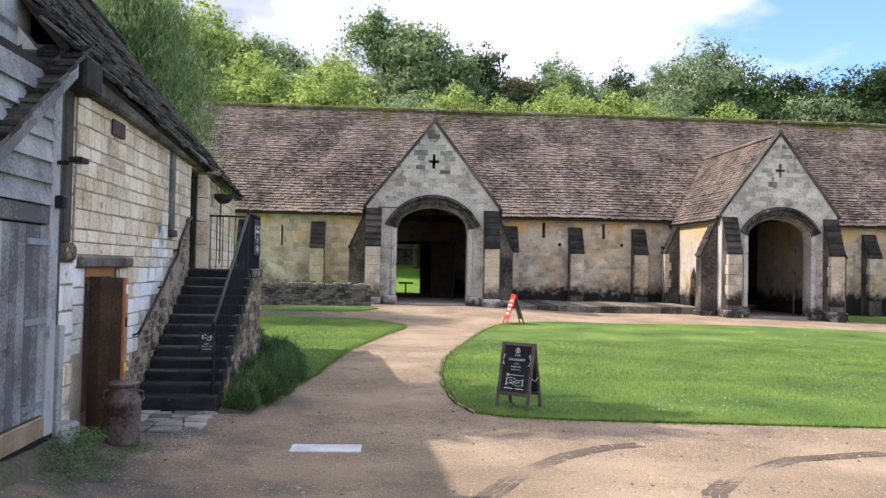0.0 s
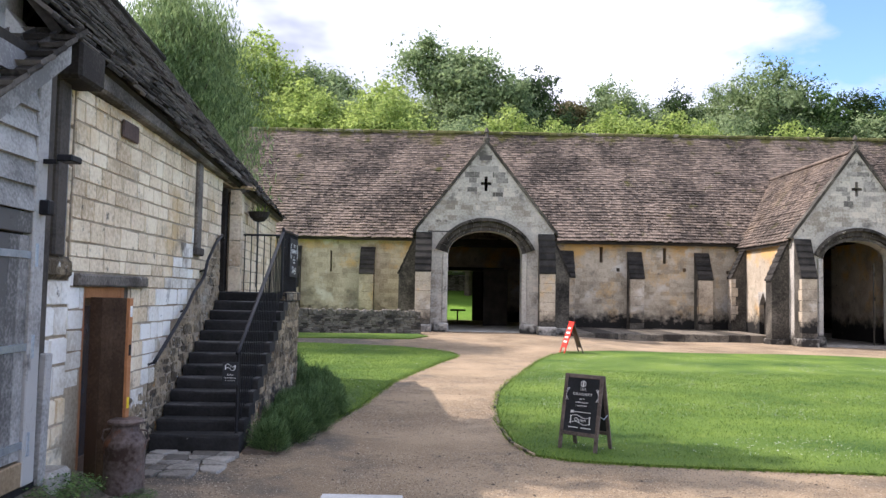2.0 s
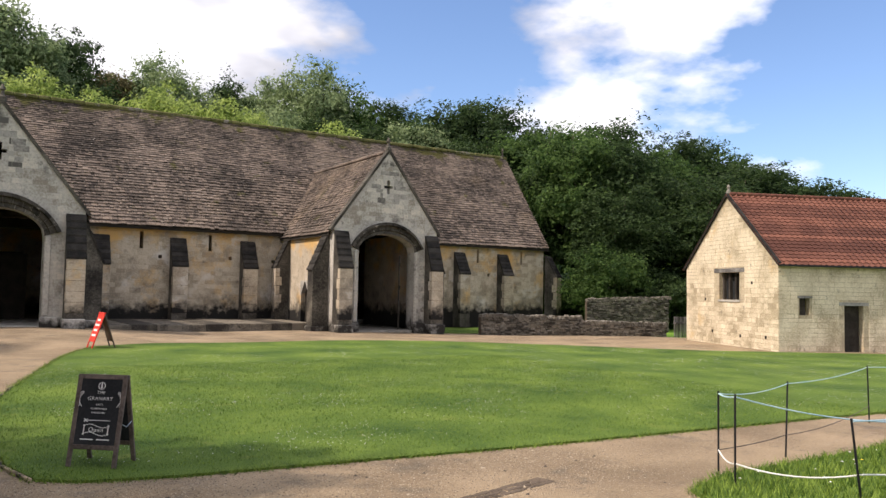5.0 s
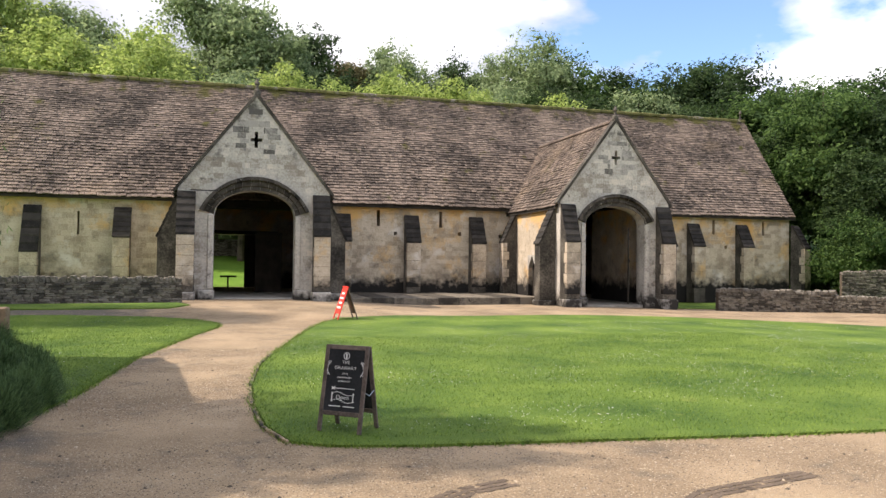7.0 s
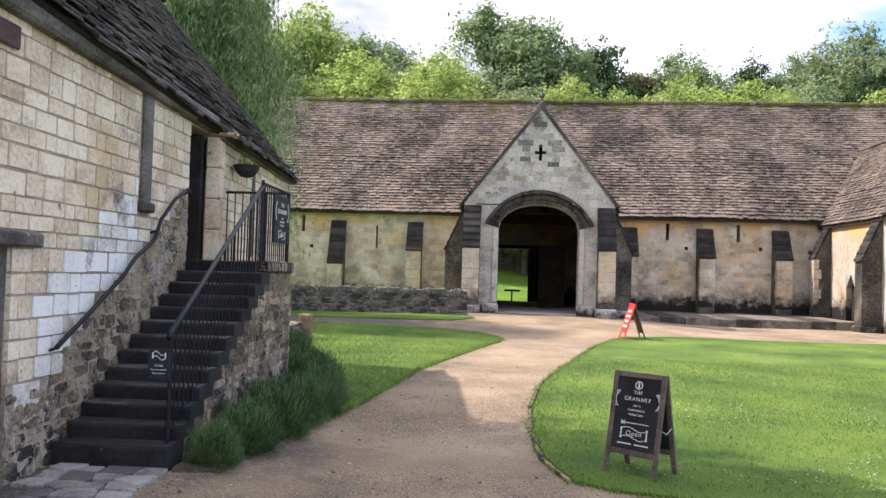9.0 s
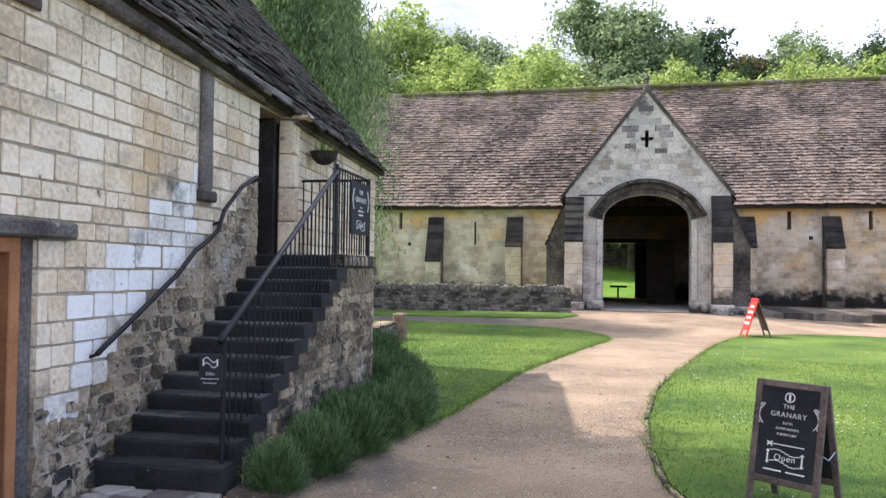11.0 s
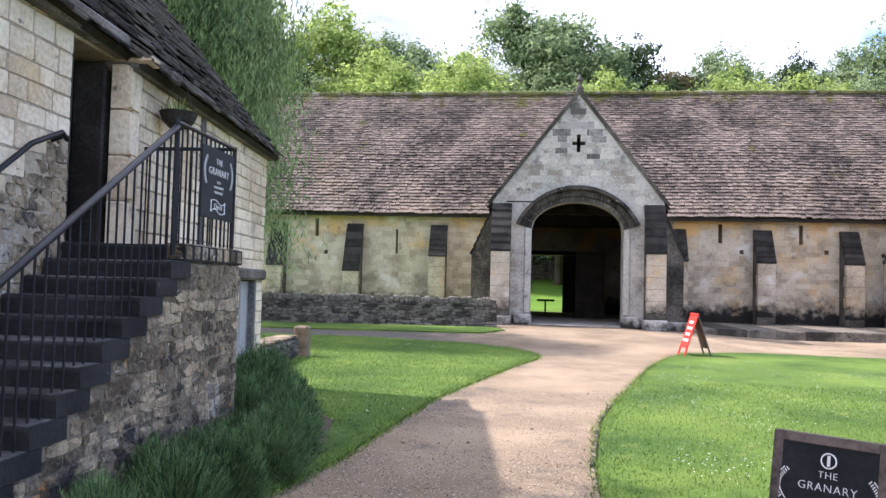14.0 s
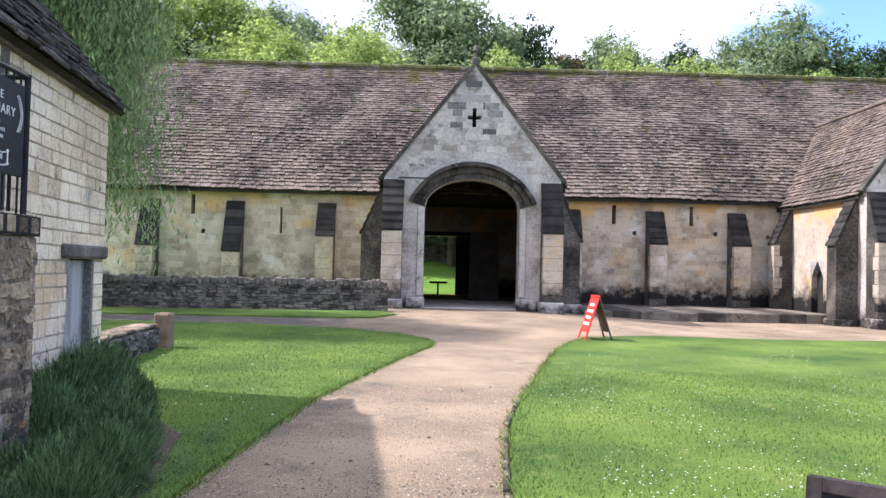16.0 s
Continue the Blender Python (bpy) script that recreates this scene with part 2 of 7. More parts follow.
m_step = surf("dark_worn_step", (0.010, 0.010, 0.010), (0.03, 0.029, 0.029), 2.5, 26, 0.8, 0.5, 0.01, vary=0.2, stains_or_shade=[((0.3, 0.29, 0.27), 5.0, 0.68, 0.05, None)])
# worn tops, lighter than the steps: sky light on them is in the colour
m_tread_top = surf("worn_skylit_tread", (0.018, 0.018, 0.018), (0.10, 0.097, 0.095), 2.2, 26, 0.75, 0.5, 0.008, mid=(0.038, 0.037, 0.037), vary=0.25, stains_or_shade=[((0.36, 0.35, 0.33), 4.0, 0.64, 0.06, None)])
m_flag = surf("pale_flagstone", (0.22, 0.205, 0.18), (0.47, 0.45, 0.41), 2.0, 28, 0.85, 0.5, 0.012, vary=0.4)
m_paving = surf("worn_paving", (0.11, 0.10, 0.088), (0.34, 0.32, 0.285), 2.0, 28, 0.85, 0.5, 0.012, mid=(0.22, 0.205, 0.18), vary=0.3, stains_or_shade=[((0.07, 0.07, 0.05), 3.0, 0.58, 0.1, None)])
m_gravel = surf("gravel", (0.185, 0.135, 0.086), (0.42, 0.315, 0.203), 0.5, 48, 0.95, 1.0, 0.035, mid=(0.295, 0.222, 0.142),
                # second entry: shade on the granary side, painted as gravel darkening westwards
                stains_or_shade=[((0.125, 0.108, 0.088), 1.3, 0.56, 0.2, None), ((0.12, 0.105, 0.086), 0.9, 0.60, 0.25, (-6.0, -2.0, 0.45, "X")), ((0.48, 0.38, 0.26), 0.8, 0.60, 0.2, None), ((0.50, 0.43, 0.33), 30.0, 0.60, 0.05, None), ((0.09, 0.073, 0.06), 26.0, 0.61, 0.05, None), ((0.10, 0.08, 0.065), 11.0, 0.66, 0.05, None)])
m_lawn = surf("mown_grass", (0.038, 0.088, 0.012), (0.168, 0.242, 0.036), 0.5, 45, 0.9, 1.0, 0.04, mid=(0.097, 0.164, 0.021), stains_or_shade=[((0.17, 0.21, 0.045), 1.5, 0.60, 0.12, None), ((0.03, 0.065, 0.010), 3.5, 0.62, 0.1, None), ((0.20, 0.21, 0.07), 9.0, 0.66, 0.06, None)])
m_meadow = surf("meadow", (0.07, 0.15, 0.015), (0.17, 0.30, 0.035), 0.3, 40, 0.9, 0.6, 0.03)
m_blade = surf("grass_blades", (0.055, 0.115, 0.013), (0.21, 0.30, 0.046), 1.2, 10, 0.7, 0, vary=0.5, island=True)
m_laven = surf("lavender_leaf", (0.018, 0.042, 0.014), (0.15, 0.24, 0.085), 1.5, 10, 0.75, 0, vary=0.6, island=True)
m_weed = surf("weed_leaf", (0.03, 0.065, 0.015), (0.12, 0.20, 0.05), 1.5, 10, 0.7, 0, vary=0.6, island=True)
m_petal = surf("daisy_petal", (0.7, 0.7, 0.68), (0.9, 0.9, 0.88), 3, 20, 0.7, 0)
m_yellow = surf("dandelion", (0.7, 0.5, 0.02), (0.85, 0.65, 0.05), 3, 20, 0.7, 0)
m_bark = surf("bark", (0.05, 0.042, 0.033), (0.16, 0.135, 0.105), 2, 18, 0.95, 0.8, 0.03)
m_oak = surf("silvered_oak", (0.11, 0.105, 0.10), (0.41, 0.395, 0.375), 1.6, 34, 0.85, 0.5, 0.006, vary=0.35, stains_or_shade=[((0.05, 0.048, 0.046), 2.6, 0.62, 0.12, None)])
m_greyoak = surf("grey_brown_oak", (0.055, 0.048, 0.041), (0.25, 0.22, 0.188), 1.8, 34, 0.85, 0.6, 0.01, mid=(0.13, 0.113, 0.096), stains_or_shade=[((0.40, 0.375, 0.34), 2.4, 0.63, 0.07, None)])
m_boards = surf("silver_boards", (0.17, 0.165, 0.16), (0.50, 0.485, 0.465), 1.6, 34, 0.85, 0.5, 0.006, mid=(0.33, 0.32, 0.305), vary=0.2, stains_or_shade=[((0.07, 0.066, 0.062), 2.6, 0.63, 0.1, None)])
m_darkoak = surf("dark_oak", (0.025, 0.021, 0.018), (0.085, 0.073, 0.062), 2.2, 30, 0.85, 0.5, 0.008, vary=0.3)
m_doorwood = surf("brown_door_wood", (0.055, 0.034, 0.022), (0.145, 0.095, 0.065), 2.0, 36, 0.65, 0.4, 0.004, vary=0.3)
m_orange = surf("fresh_oak_frame", (0.30, 0.125, 0.05), (0.46, 0.21, 0.09), 3.0, 36, 0.55, 0.3, 0.003)
m_tan = surf("tan_timber", (0.2, 0.14, 0.08), (0.36, 0.27, 0.17), 3.0, 36, 0.7, 0.3, 0.003)
m_iron = surf("black_iron", (0.006, 0.006, 0.008), (0.018, 0.018, 0.022), 4, 40, 0.45, 0.2, 0.002)
m_galv = surf("galvanised_iron", (0.28, 0.32, 0.38), (0.45, 0.5, 0.56), 4, 40, 0.45, 0.2, 0.002, metal=0.7)
m_churn = surf("rusted_churn", (0.055, 0.035, 0.028), (0.2, 0.16, 0.145), 3.0, 24, 0.6, 0.5, 0.006, metal=0.35, stains_or_shade=[((0.16, 0.06, 0.025), 4, 0.58, 0.1, None)])
m_board = surf("chalkboard", (0.012, 0.013, 0.015), (0.03, 0.032, 0.036), 2, 30, 0.6, 0.1, 0.001)
m_chalk = surf("chalk", (0.65, 0.65, 0.63), (0.85, 0.85, 0.83), 3, 30, 0.9, 0)
m_frame = surf("worn_sign_frame", (0.055, 0.043, 0.037), (0.19, 0.15, 0.128), 3, 30, 0.75, 0.4, 0.003)
m_red = surf("red_plastic", (0.62, 0.035, 0.025), (0.74, 0.06, 0.04), 3, 30, 0.45, 0)
m_cover = surf("galvanised_cover", (0.42, 0.41, 0.41), (0.62, 0.61, 0.6), 4, 40, 0.6, 0.3, 0.003)
m_pan = surf("red_pantile", (0.085, 0.034, 0.025), (0.18, 0.075, 0.052), 0.8, 12, 0.85, 0.4, 0.01, vary=0.4, island=True)
m_cotwall = surf("cottage_stone", (0.31, 0.255, 0.17), (0.60, 0.52, 0.385), 1.2, 14, 0.92, 0.5, 0.02, joints=(0.42, 0.2, 0.62), stains_or_shade=[((0.56, 0.42, 0.24), 0.5, 0.60, 0.16, (-0.3, 2.5, 0.06)), ((0.2, 0.18, 0.15), 1.8, 0.62, 0.1, None)])
m_cotblock = surf("cottage_stone_block", (0.36, 0.30, 0.205), (0.74, 0.655, 0.50), 1.0, 16, 0.92, 0.7, 0.02, mid=(0.58, 0.50, 0.365), vary=0.15, stains_or_shade=[((0.56, 0.40, 0.2), 0.6, 0.60, 0.16, None), ((0.2, 0.18, 0.15), 2.0, 0.62, 0.1, None)])
m_rubback = surf("brown_mortar", (0.085, 0.07, 0.05), (0.27, 0.22, 0.155), 2.0, 24, 0.95, 0.9, 0.03, stains_or_shade=[((0.045, 0.042, 0.038), 2.0, 0.57, 0.1, None), ((0.5, 0.48, 0.44), 12.0, 0.66, 0.05, None)])
m_post = surf("worn_post", (0.12, 0.085, 0.055), (0.30, 0.22, 0.15), 3.0, 30, 0.85, 0.6, 0.01, stains_or_shade=[((0.06, 0.05, 0.04), 4.0, 0.6, 0.1, None)])
m_rope = surf("blue_white_rope", (0.30, 0.5, 0.62), (0.6, 0.75, 0.82), 3, 30, 0.7, 0)
m_wrope = surf("white_rope", (0.65, 0.65, 0.62), (0.8, 0.8, 0.77), 3, 30, 0.7, 0)
m_plaque = surf("rusty_plaque", (0.055, 0.035, 0.03), (0.12, 0.08, 0.065), 3, 30, 0.7, 0.3, 0.003)
m_soil = surf("damp_soil", (0.05, 0.038, 0.028), (0.13, 0.1, 0.075), 2, 25, 0.95, 0.8, 0.03)
m_verge = surf("earth_verge", (0.06, 0.055, 0.035), (0.17, 0.14, 0.10), 1.5, 28, 0.95, 0.9, 0.03, stains_or_shade=[((0.065, 0.085, 0.025), 2.2, 0.52, 0.14, None)])
# near-black timber, the darkness of shaded interiors put into its colour
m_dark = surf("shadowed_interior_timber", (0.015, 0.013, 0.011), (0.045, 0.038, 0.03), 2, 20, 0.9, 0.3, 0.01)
m_tread = surf("wet_tyre_track", (0.07, 0.054, 0.04), (0.15, 0.115, 0.085), 3, 40, 0.95, 0.6, 0.015)
m_glass = surf("dark_glazing", (0.02, 0.022, 0.025), (0.04, 0.042, 0.045), 2, 10, 0.12, 0)


def leaf_mat(name, dark, light):
    m = surf(name, dark, light, 0.35, 6, 0.75, 0, vary=0.42, island=True)
    n, l = m.node_tree.nodes, m.node_tree.links
    p = n["Principled BSDF"]
    t = n.new("ShaderNodeBsdfTranslucent")
    mix = n.new("ShaderNodeMixShader")
    mix.inputs["Fac"].default_value = 0.5
    l.new(p.inputs["Base Color"].links[0].from_socket, t.inputs["Color"])
    l.new(p.outputs[0], mix.inputs[1])
    l.new(t.outputs[0], mix.inputs[2])
    l.new(mix.outputs[0], n["Material Output"].inputs["Surface"])
    return m


m_leaf = [leaf_mat("leaf_mid", (0.135, 0.195, 0.09), (0.33, 0.41, 0.20)), leaf_mat("leaf_fresh", (0.20, 0.28, 0.07), (0.46, 0.55, 0.16)),
          leaf_mat("leaf_dark", (0.022, 0.045, 0.016), (0.07, 0.115, 0.038)), leaf_mat("leaf_brown", (0.10, 0.095, 0.04), (0.2, 0.17, 0.08)),
          leaf_mat("leaf_deep", (0.035, 0.075, 0.02), (0.115, 0.19, 0.05)),
          leaf_mat("leaf_willow", (0.12, 0.18, 0.075), (0.33, 0.42, 0.19))]


# ---- helpers of the build ----
def smooth(v):
    v = min(1.0, max(0.0, v))
    return v * v * (3 - 2 * v)


def ground_z(x, y):
    z = 0.33 * smooth((y + 19) / 10.5) * (1 - smooth((x - 1) / 8)) - 0.26 * smooth((x - 12) / 15)
    z += 0.5 * smooth((-36.8 - y) / 8) + 0.42 * smooth((-4.95 - x) / 0.5) * smooth((-36.2 - y) / 1.6)
    z -= 0.07 * smooth((-30 - y) / 4)
    z += 0.12 * smooth((-3.4 - x) / 0.9) * smooth((y + 38.5) / 1.5) * smooth((-31 - y) / 2)
    if y > 11:
        z += 0.16 * (y - 11) + 0.12 * max(0.0, y - 30)
    if x > 38:
        z += 0.16 * (x - 38) * smooth((y + 12) / 16)
    return z


def link(name, data, parent=None, label="", category="", group="", kind=""):
    ob = new(name, data)
    if parent is not None:
        ob.parent = parent
    return tagged(ob, label, category, group, kind)


def meshed(name, verts, faces, mat, parent=None, label="", category="", group="", kind="", shade=False):
    me = bpy.data.meshes.new(name)
    me.from_pydata([tuple(v) for v in verts], [], faces)
    me.materials.append(mat)
    if shade:
        me.polygons.foreach_set("use_smooth", [True] * len(me.polygons))
    me.update()
    return link(name, me, parent, label, category, group, kind)


def part(name, bm, mat, parent=None, label="", category="", group="", kind="", shade=False):
    me = bpy.data.meshes.new(name)
    bmesh.ops.recalc_face_normals(bm, faces=bm.faces)
    bm.to_mesh(me)
    bm.free()
    me.materials.append(mat)
    if shade:
        me.polygons.foreach_set("use_smooth", [True] * len(me.polygons))
    return link(name, me, parent, label, category, group, kind)


def box(bm, x0, x1, y0, y1, z0, z1, m=None, bev=0.0):
    r = bmesh.ops.create_cube(bm, size=1.0)
    vs = r["verts"]
    for v in vs:
        v.co = Vector((x0 + (v.co.x + 0.5) * (x1 - x0), y0 + (v.co.y + 0.5) * (y1 - y0), z0 + (v.co.z + 0.5) * (z1 - z0)))
    if bev:
        es = list({e for v in vs for e in v.link_edges})
        r2 = bmesh.ops.bevel(bm, geom=es, offset=bev, segments=1, affect="EDGES", clamp_overlap=True)
        vs = list({v for f in r2["faces"] for v in f.verts} | {v for v in vs if v.is_valid})
        vs = list({w for v in vs for f in v.link_faces for w in f.verts})
    if m is not None:
        bmesh.ops.transform(bm, matrix=m, verts=vs)
    return bm


def boxed(name, x0, x1, y0, y1, z0, z1, mat, parent=None, m=None, bev=0.0, **tags):
    return part(name, box(bmesh.new(), x0, x1, y0, y1, z0, z1, m, bev), mat, parent, **tags)


def prism(bm, outline, a, b, m=None):
    """An outline in the x-z plane, drawn out along y from a to b."""
    f = [bm.verts.new((x, a, z)) for x, z in outline]
    g = [bm.verts.new((x, b, z)) for x, z in outline]
    bm.faces.new(f)
    bm.faces.new(g[::-1])
    for i in range(len(f)):
        j = (i + 1) % len(f)
        bm.faces.new((f[i], g[i], g[j], f[j]))
    if m is not None:
        bmesh.ops.transform(bm, matrix=m, verts=f + g)
    return bm


def tube(bm, pts, r, sides=8):
    """A round bar through points."""
    pts = [Vector(p) for p in pts]
    rings = []
    for i, p in enumerate(pts):
        d = (pts[min(i + 1, len(pts) - 1)] - pts[max(i - 1, 0)]).normalized()
        side = d.cross(Vector((0, 0, 1)))
        side = side.normalized() if side.length > 0.05 else Vector((1, 0, 0))
        up = side.cross(d)
        rr = r[i] if isinstance(r, (list, tuple)) else r
        rings.append([bm.verts.new(p + rr * (math.cos(2 * math.pi * k / sides) * side + math.sin(2 * math.pi * k / sides) * up)) for k in range(sides)])
    for a, b in zip(rings, rings[1:]):
        for k in range(sides):
            bm.faces.new((a[k], a[(k + 1) % sides], b[(k + 1) % sides], b[k]))
    bm.faces.new(rings[0][::-1])
    bm.faces.new(rings[-1])
    return bm


def lathe(bm, profile, sides=28, m=None):
    rings = [[bm.verts.new((r * math.cos(2 * math.pi * k / sides), r * math.sin(2 * math.pi * k / sides), z)) for k in range(sides)] for r, z in profile]
    for a, b in zip(rings, rings[1:]):
        for k in range(sides):
            bm.faces.new((a[k], a[(k + 1) % sides], b[(k + 1) % sides], b[k]))
    bm.faces.new(rings[0][::-1])
    bm.faces.new(rings[-1])
    if m is not None:
        bmesh.ops.transform(bm, matrix=m, verts=[v for r in rings for v in r])
    return bm


def unit_pieces(tag, count, rough, cham, rnd):
    """Unit blocks, one metre each way, their outer face (-y) chamfered and uneven; the body runs from y = 0 to 1."""
    out = []
    for i in range(count):
        vs = []
        for (x, z) in ((-0.5, -0.5), (0.5, -0.5), (0.5, 0.5), (-0.5, 0.5)):
            vs.append((x, 1.0, z))
        for (x, z) in ((-0.5, -0.5), (0.5, -0.5), (0.5, 0.5), (-0.5, 0.5)):
            vs.append((x + rnd.uniform(-rough, rough) * 0.3, 0.35, z + rnd.uniform(-rough, rough) * 0.3))
        for (x, z) in ((-0.5, -0.5), (0.5, -0.5), (0.5, 0.5), (-0.5, 0.5)):
            vs.append((x * (1 - cham) + rnd.uniform(-rough, rough) * 0.3, rnd.uniform(-rough, rough), z * (1 - 1.5 * cham) + rnd.uniform(-rough, rough) * 0.3))
        fs = [(8, 9, 10, 11)]
        for k in range(4):
            j = (k + 1) % 4
            fs += [(k, j, 4 + j, 4 + k), (4 + k, 4 + j, 8 + j, 8 + k)]
        me = bpy.data.meshes.new(tag)
        me.from_pydata(vs, [], fs)
        me.update()
        out.append((me, np.array(vs), fs))
    return out


def unit_stones(tag, count, rough, cut, rnd):
    """Unit stones like unit_pieces, with their corners broken off by uneven amounts."""
    out = []
    for i in range(count):
        ring = []
        for (x, z, ox) in ((-0.5, -0.5, 1), (0.5, -0.5, 0), (0.5, 0.5, 1), (-0.5, 0.5, 0)):
            a, b = rnd.uniform(*cut), rnd.uniform(*cut)
            p, q = (x - math.copysign(a, x), z), (x, z - math.copysign(b, z))
            ring += [q, p] if ox else [p, q]
        n = len(ring)
        vs = [(x, 1.0, z) for x, z in ring]
        vs += [(x, 0.3, z) for x, z in ring]
        vs += [(x * (0.93 + rnd.uniform(-0.03, 0.03)), rnd.uniform(-rough, rough), z * (0.9 + rnd.uniform(-0.05, 0.05))) for x, z in ring]
        fs = [tuple(range(2 * n, 3 * n))]
        for k in range(n):
            j = (k + 1) % n
            fs += [(k, j, n + j, n + k), (n + k, n + j, 2 * n + j, 2 * n + k)]
        me = bpy.data.meshes.new(tag)
        me.from_pydata(vs, [], fs)
        me.update()
        out.append((me, np.array(vs), fs))
    return out


def lay(parent, name, mats, units, mat, single=300, rnd=random, rest="", label=""):
    """Pieces at the poses given: the first ones objects of their own that share meshes, the rest joined."""
    dressed = []
    for me, v, f in units:
        if me.materials and me.materials[0] != mat:
            me = me.copy()
            me.materials.clear()
        if not me.materials:
            me.materials.append(mat)
        dressed.append((me, v, f))
    units = dressed
    for m in mats[:single]:
        ob = new(name, units[rnd.randrange(len(units))][0])
        ob.parent = parent
        ob.matrix_basis = m
    if len(mats) > single:
        vs, fs = [], []
        for m in mats[single:]:
            _, v, f = units[rnd.randrange(len(units))]
            base = len(vs)
            a = np.array(m)
            vs.extend((v @ a[:3, :3].T + a[:3, 3]).tolist())
            fs.extend([tuple(base + i for i in q) for q in f])
        ob = meshed(rest or name + "_mass", vs, fs, mat, parent, label or "many small pieces laid in courses", kind="stuff")
        return ob


def courses(u0, u1, z0, z1, heights, lens, frame_m, depth, holes=(), rnd=random, joint=0.012, proud=0.02, wild=0.0):
    """Poses of blocks laid in courses on a wall face. frame_m: x along the wall, -y outwards, z up. holes: (u0, u1, z0, z1)."""
    out = []
    z = z0
    while z < z1 - 0.05:
        h = min(rnd.uniform(*heights), z1 - z)
        if z1 - z - h < 0.08:
            h = z1 - z
        u = u0
        while u < u1 - 0.04:
            w = min(rnd.uniform(*lens), u1 - u)
            if u1 - u - w < 0.12:
                w = u1 - u
            spans = [(u, u + w)]
            for a, b, c, d in holes:
                if z + h > c + 0.03 and z < d - 0.03:
                    cut = []
                    for s, e in spans:
                        if e <= a or s >= b:
                            cut.append((s, e))
                        else:
                            if a - s > 0.06:
                                cut.append((s, a))
                            if e - b > 0.06:
                                cut.append((b, e))
                    spans = cut
            for s, e in spans:
                p = proud * rnd.uniform(0.55, 1.3)
                up = rnd.uniform(-0.2, 0.2) * wild * h
                out.append(frame_m @ Matrix.Translation(((s + e) / 2, -p, z + h / 2 + up)) @ Matrix.Rotation(rnd.uniform(-0.008, 0.008) + wild * rnd.uniform(-0.14, 0.14), 4, "Y")
                           @ Matrix.Diagonal((e - s - joint, depth + p, (h - joint) * (1 + wild * rnd.uniform(-0.3, 0.25)), 1)))
            u += w
        z += h
    return out


def slates(length, slope, expo0, expo1, wid, frame_m, rnd, thick=0.12, sag=0.0):
    """Poses of slates on a roof slope, their tails tilted clear of the course below. frame_m: x along the eave, z up the slope,
    -y out of it. thick: a share of the course's height."""
    out = []
    s = 0.0
    while s < slope:
        e = (expo0 + (expo1 - expo0) * s / slope) * rnd.uniform(0.85, 1.15)
        u = -rnd.uniform(0, wid[1])
        row = rnd.uniform(0, 6.28)
        while u < length:
            w = rnd.uniform(*wid)
            a, b = max(u, 0.0), min(u + w, length)
            if b - a > 0.05:
                lift = sag * (math.sin(u * 0.55) + math.sin(u * 0.23 + 1.3)) + rnd.uniform(-0.05, 0.10) * e
                dz = (rnd.uniform(-0.11, 0.11) + 0.05 * math.sin(u * 0.9 + row)) * e
                out.append(frame_m @ Matrix.Translation(((a + b) / 2, -lift - e * 0.24, s + e * 0.72 + dz)) @ Matrix.Rotation(radians(-rnd.uniform(11.0, 17.0)), 4, "X")
                           @ Matrix.Rotation(rnd.uniform(-0.025, 0.025), 4, "Y") @ Matrix.Diagonal((b - a - 0.008, thick * e * rnd.uniform(0.7, 1.7), e * 1.5, 1)))
            u += w
        s += e
    return out


def lettering(name, text, size, m, mat, parent, thick=0.002):
    cu = bpy.data.curves.new(name, "FONT")
    cu.body = text
    cu.size = size
    cu.align_x = "CENTER"
    cu.align_y = "CENTER"
    cu.extrude = thick
    cu.space_character = 1.14
    cu.offset = -0.014 * size
    tmp = new("tmp_letters", cu)
    me = bpy.data.meshes.new_from_object(tmp)
    bpy.data.objects.remove(tmp)
    me.name = name
    me.materials.clear()
    me.materials.append(mat)
    me.transform(m)
    return link(name, me, parent, "white chalk lettering")


def inside(x, y, poly):
    r = False
    for i in range(len(poly)):
        (x1, y1), (x2, y2) = poly[i], poly[i - 1]
        if (y1 > y) != (y2 > y) and x < (x2 - x1) * (y - y1) / (y2 - y1) + x1:
            r = not r
    return r


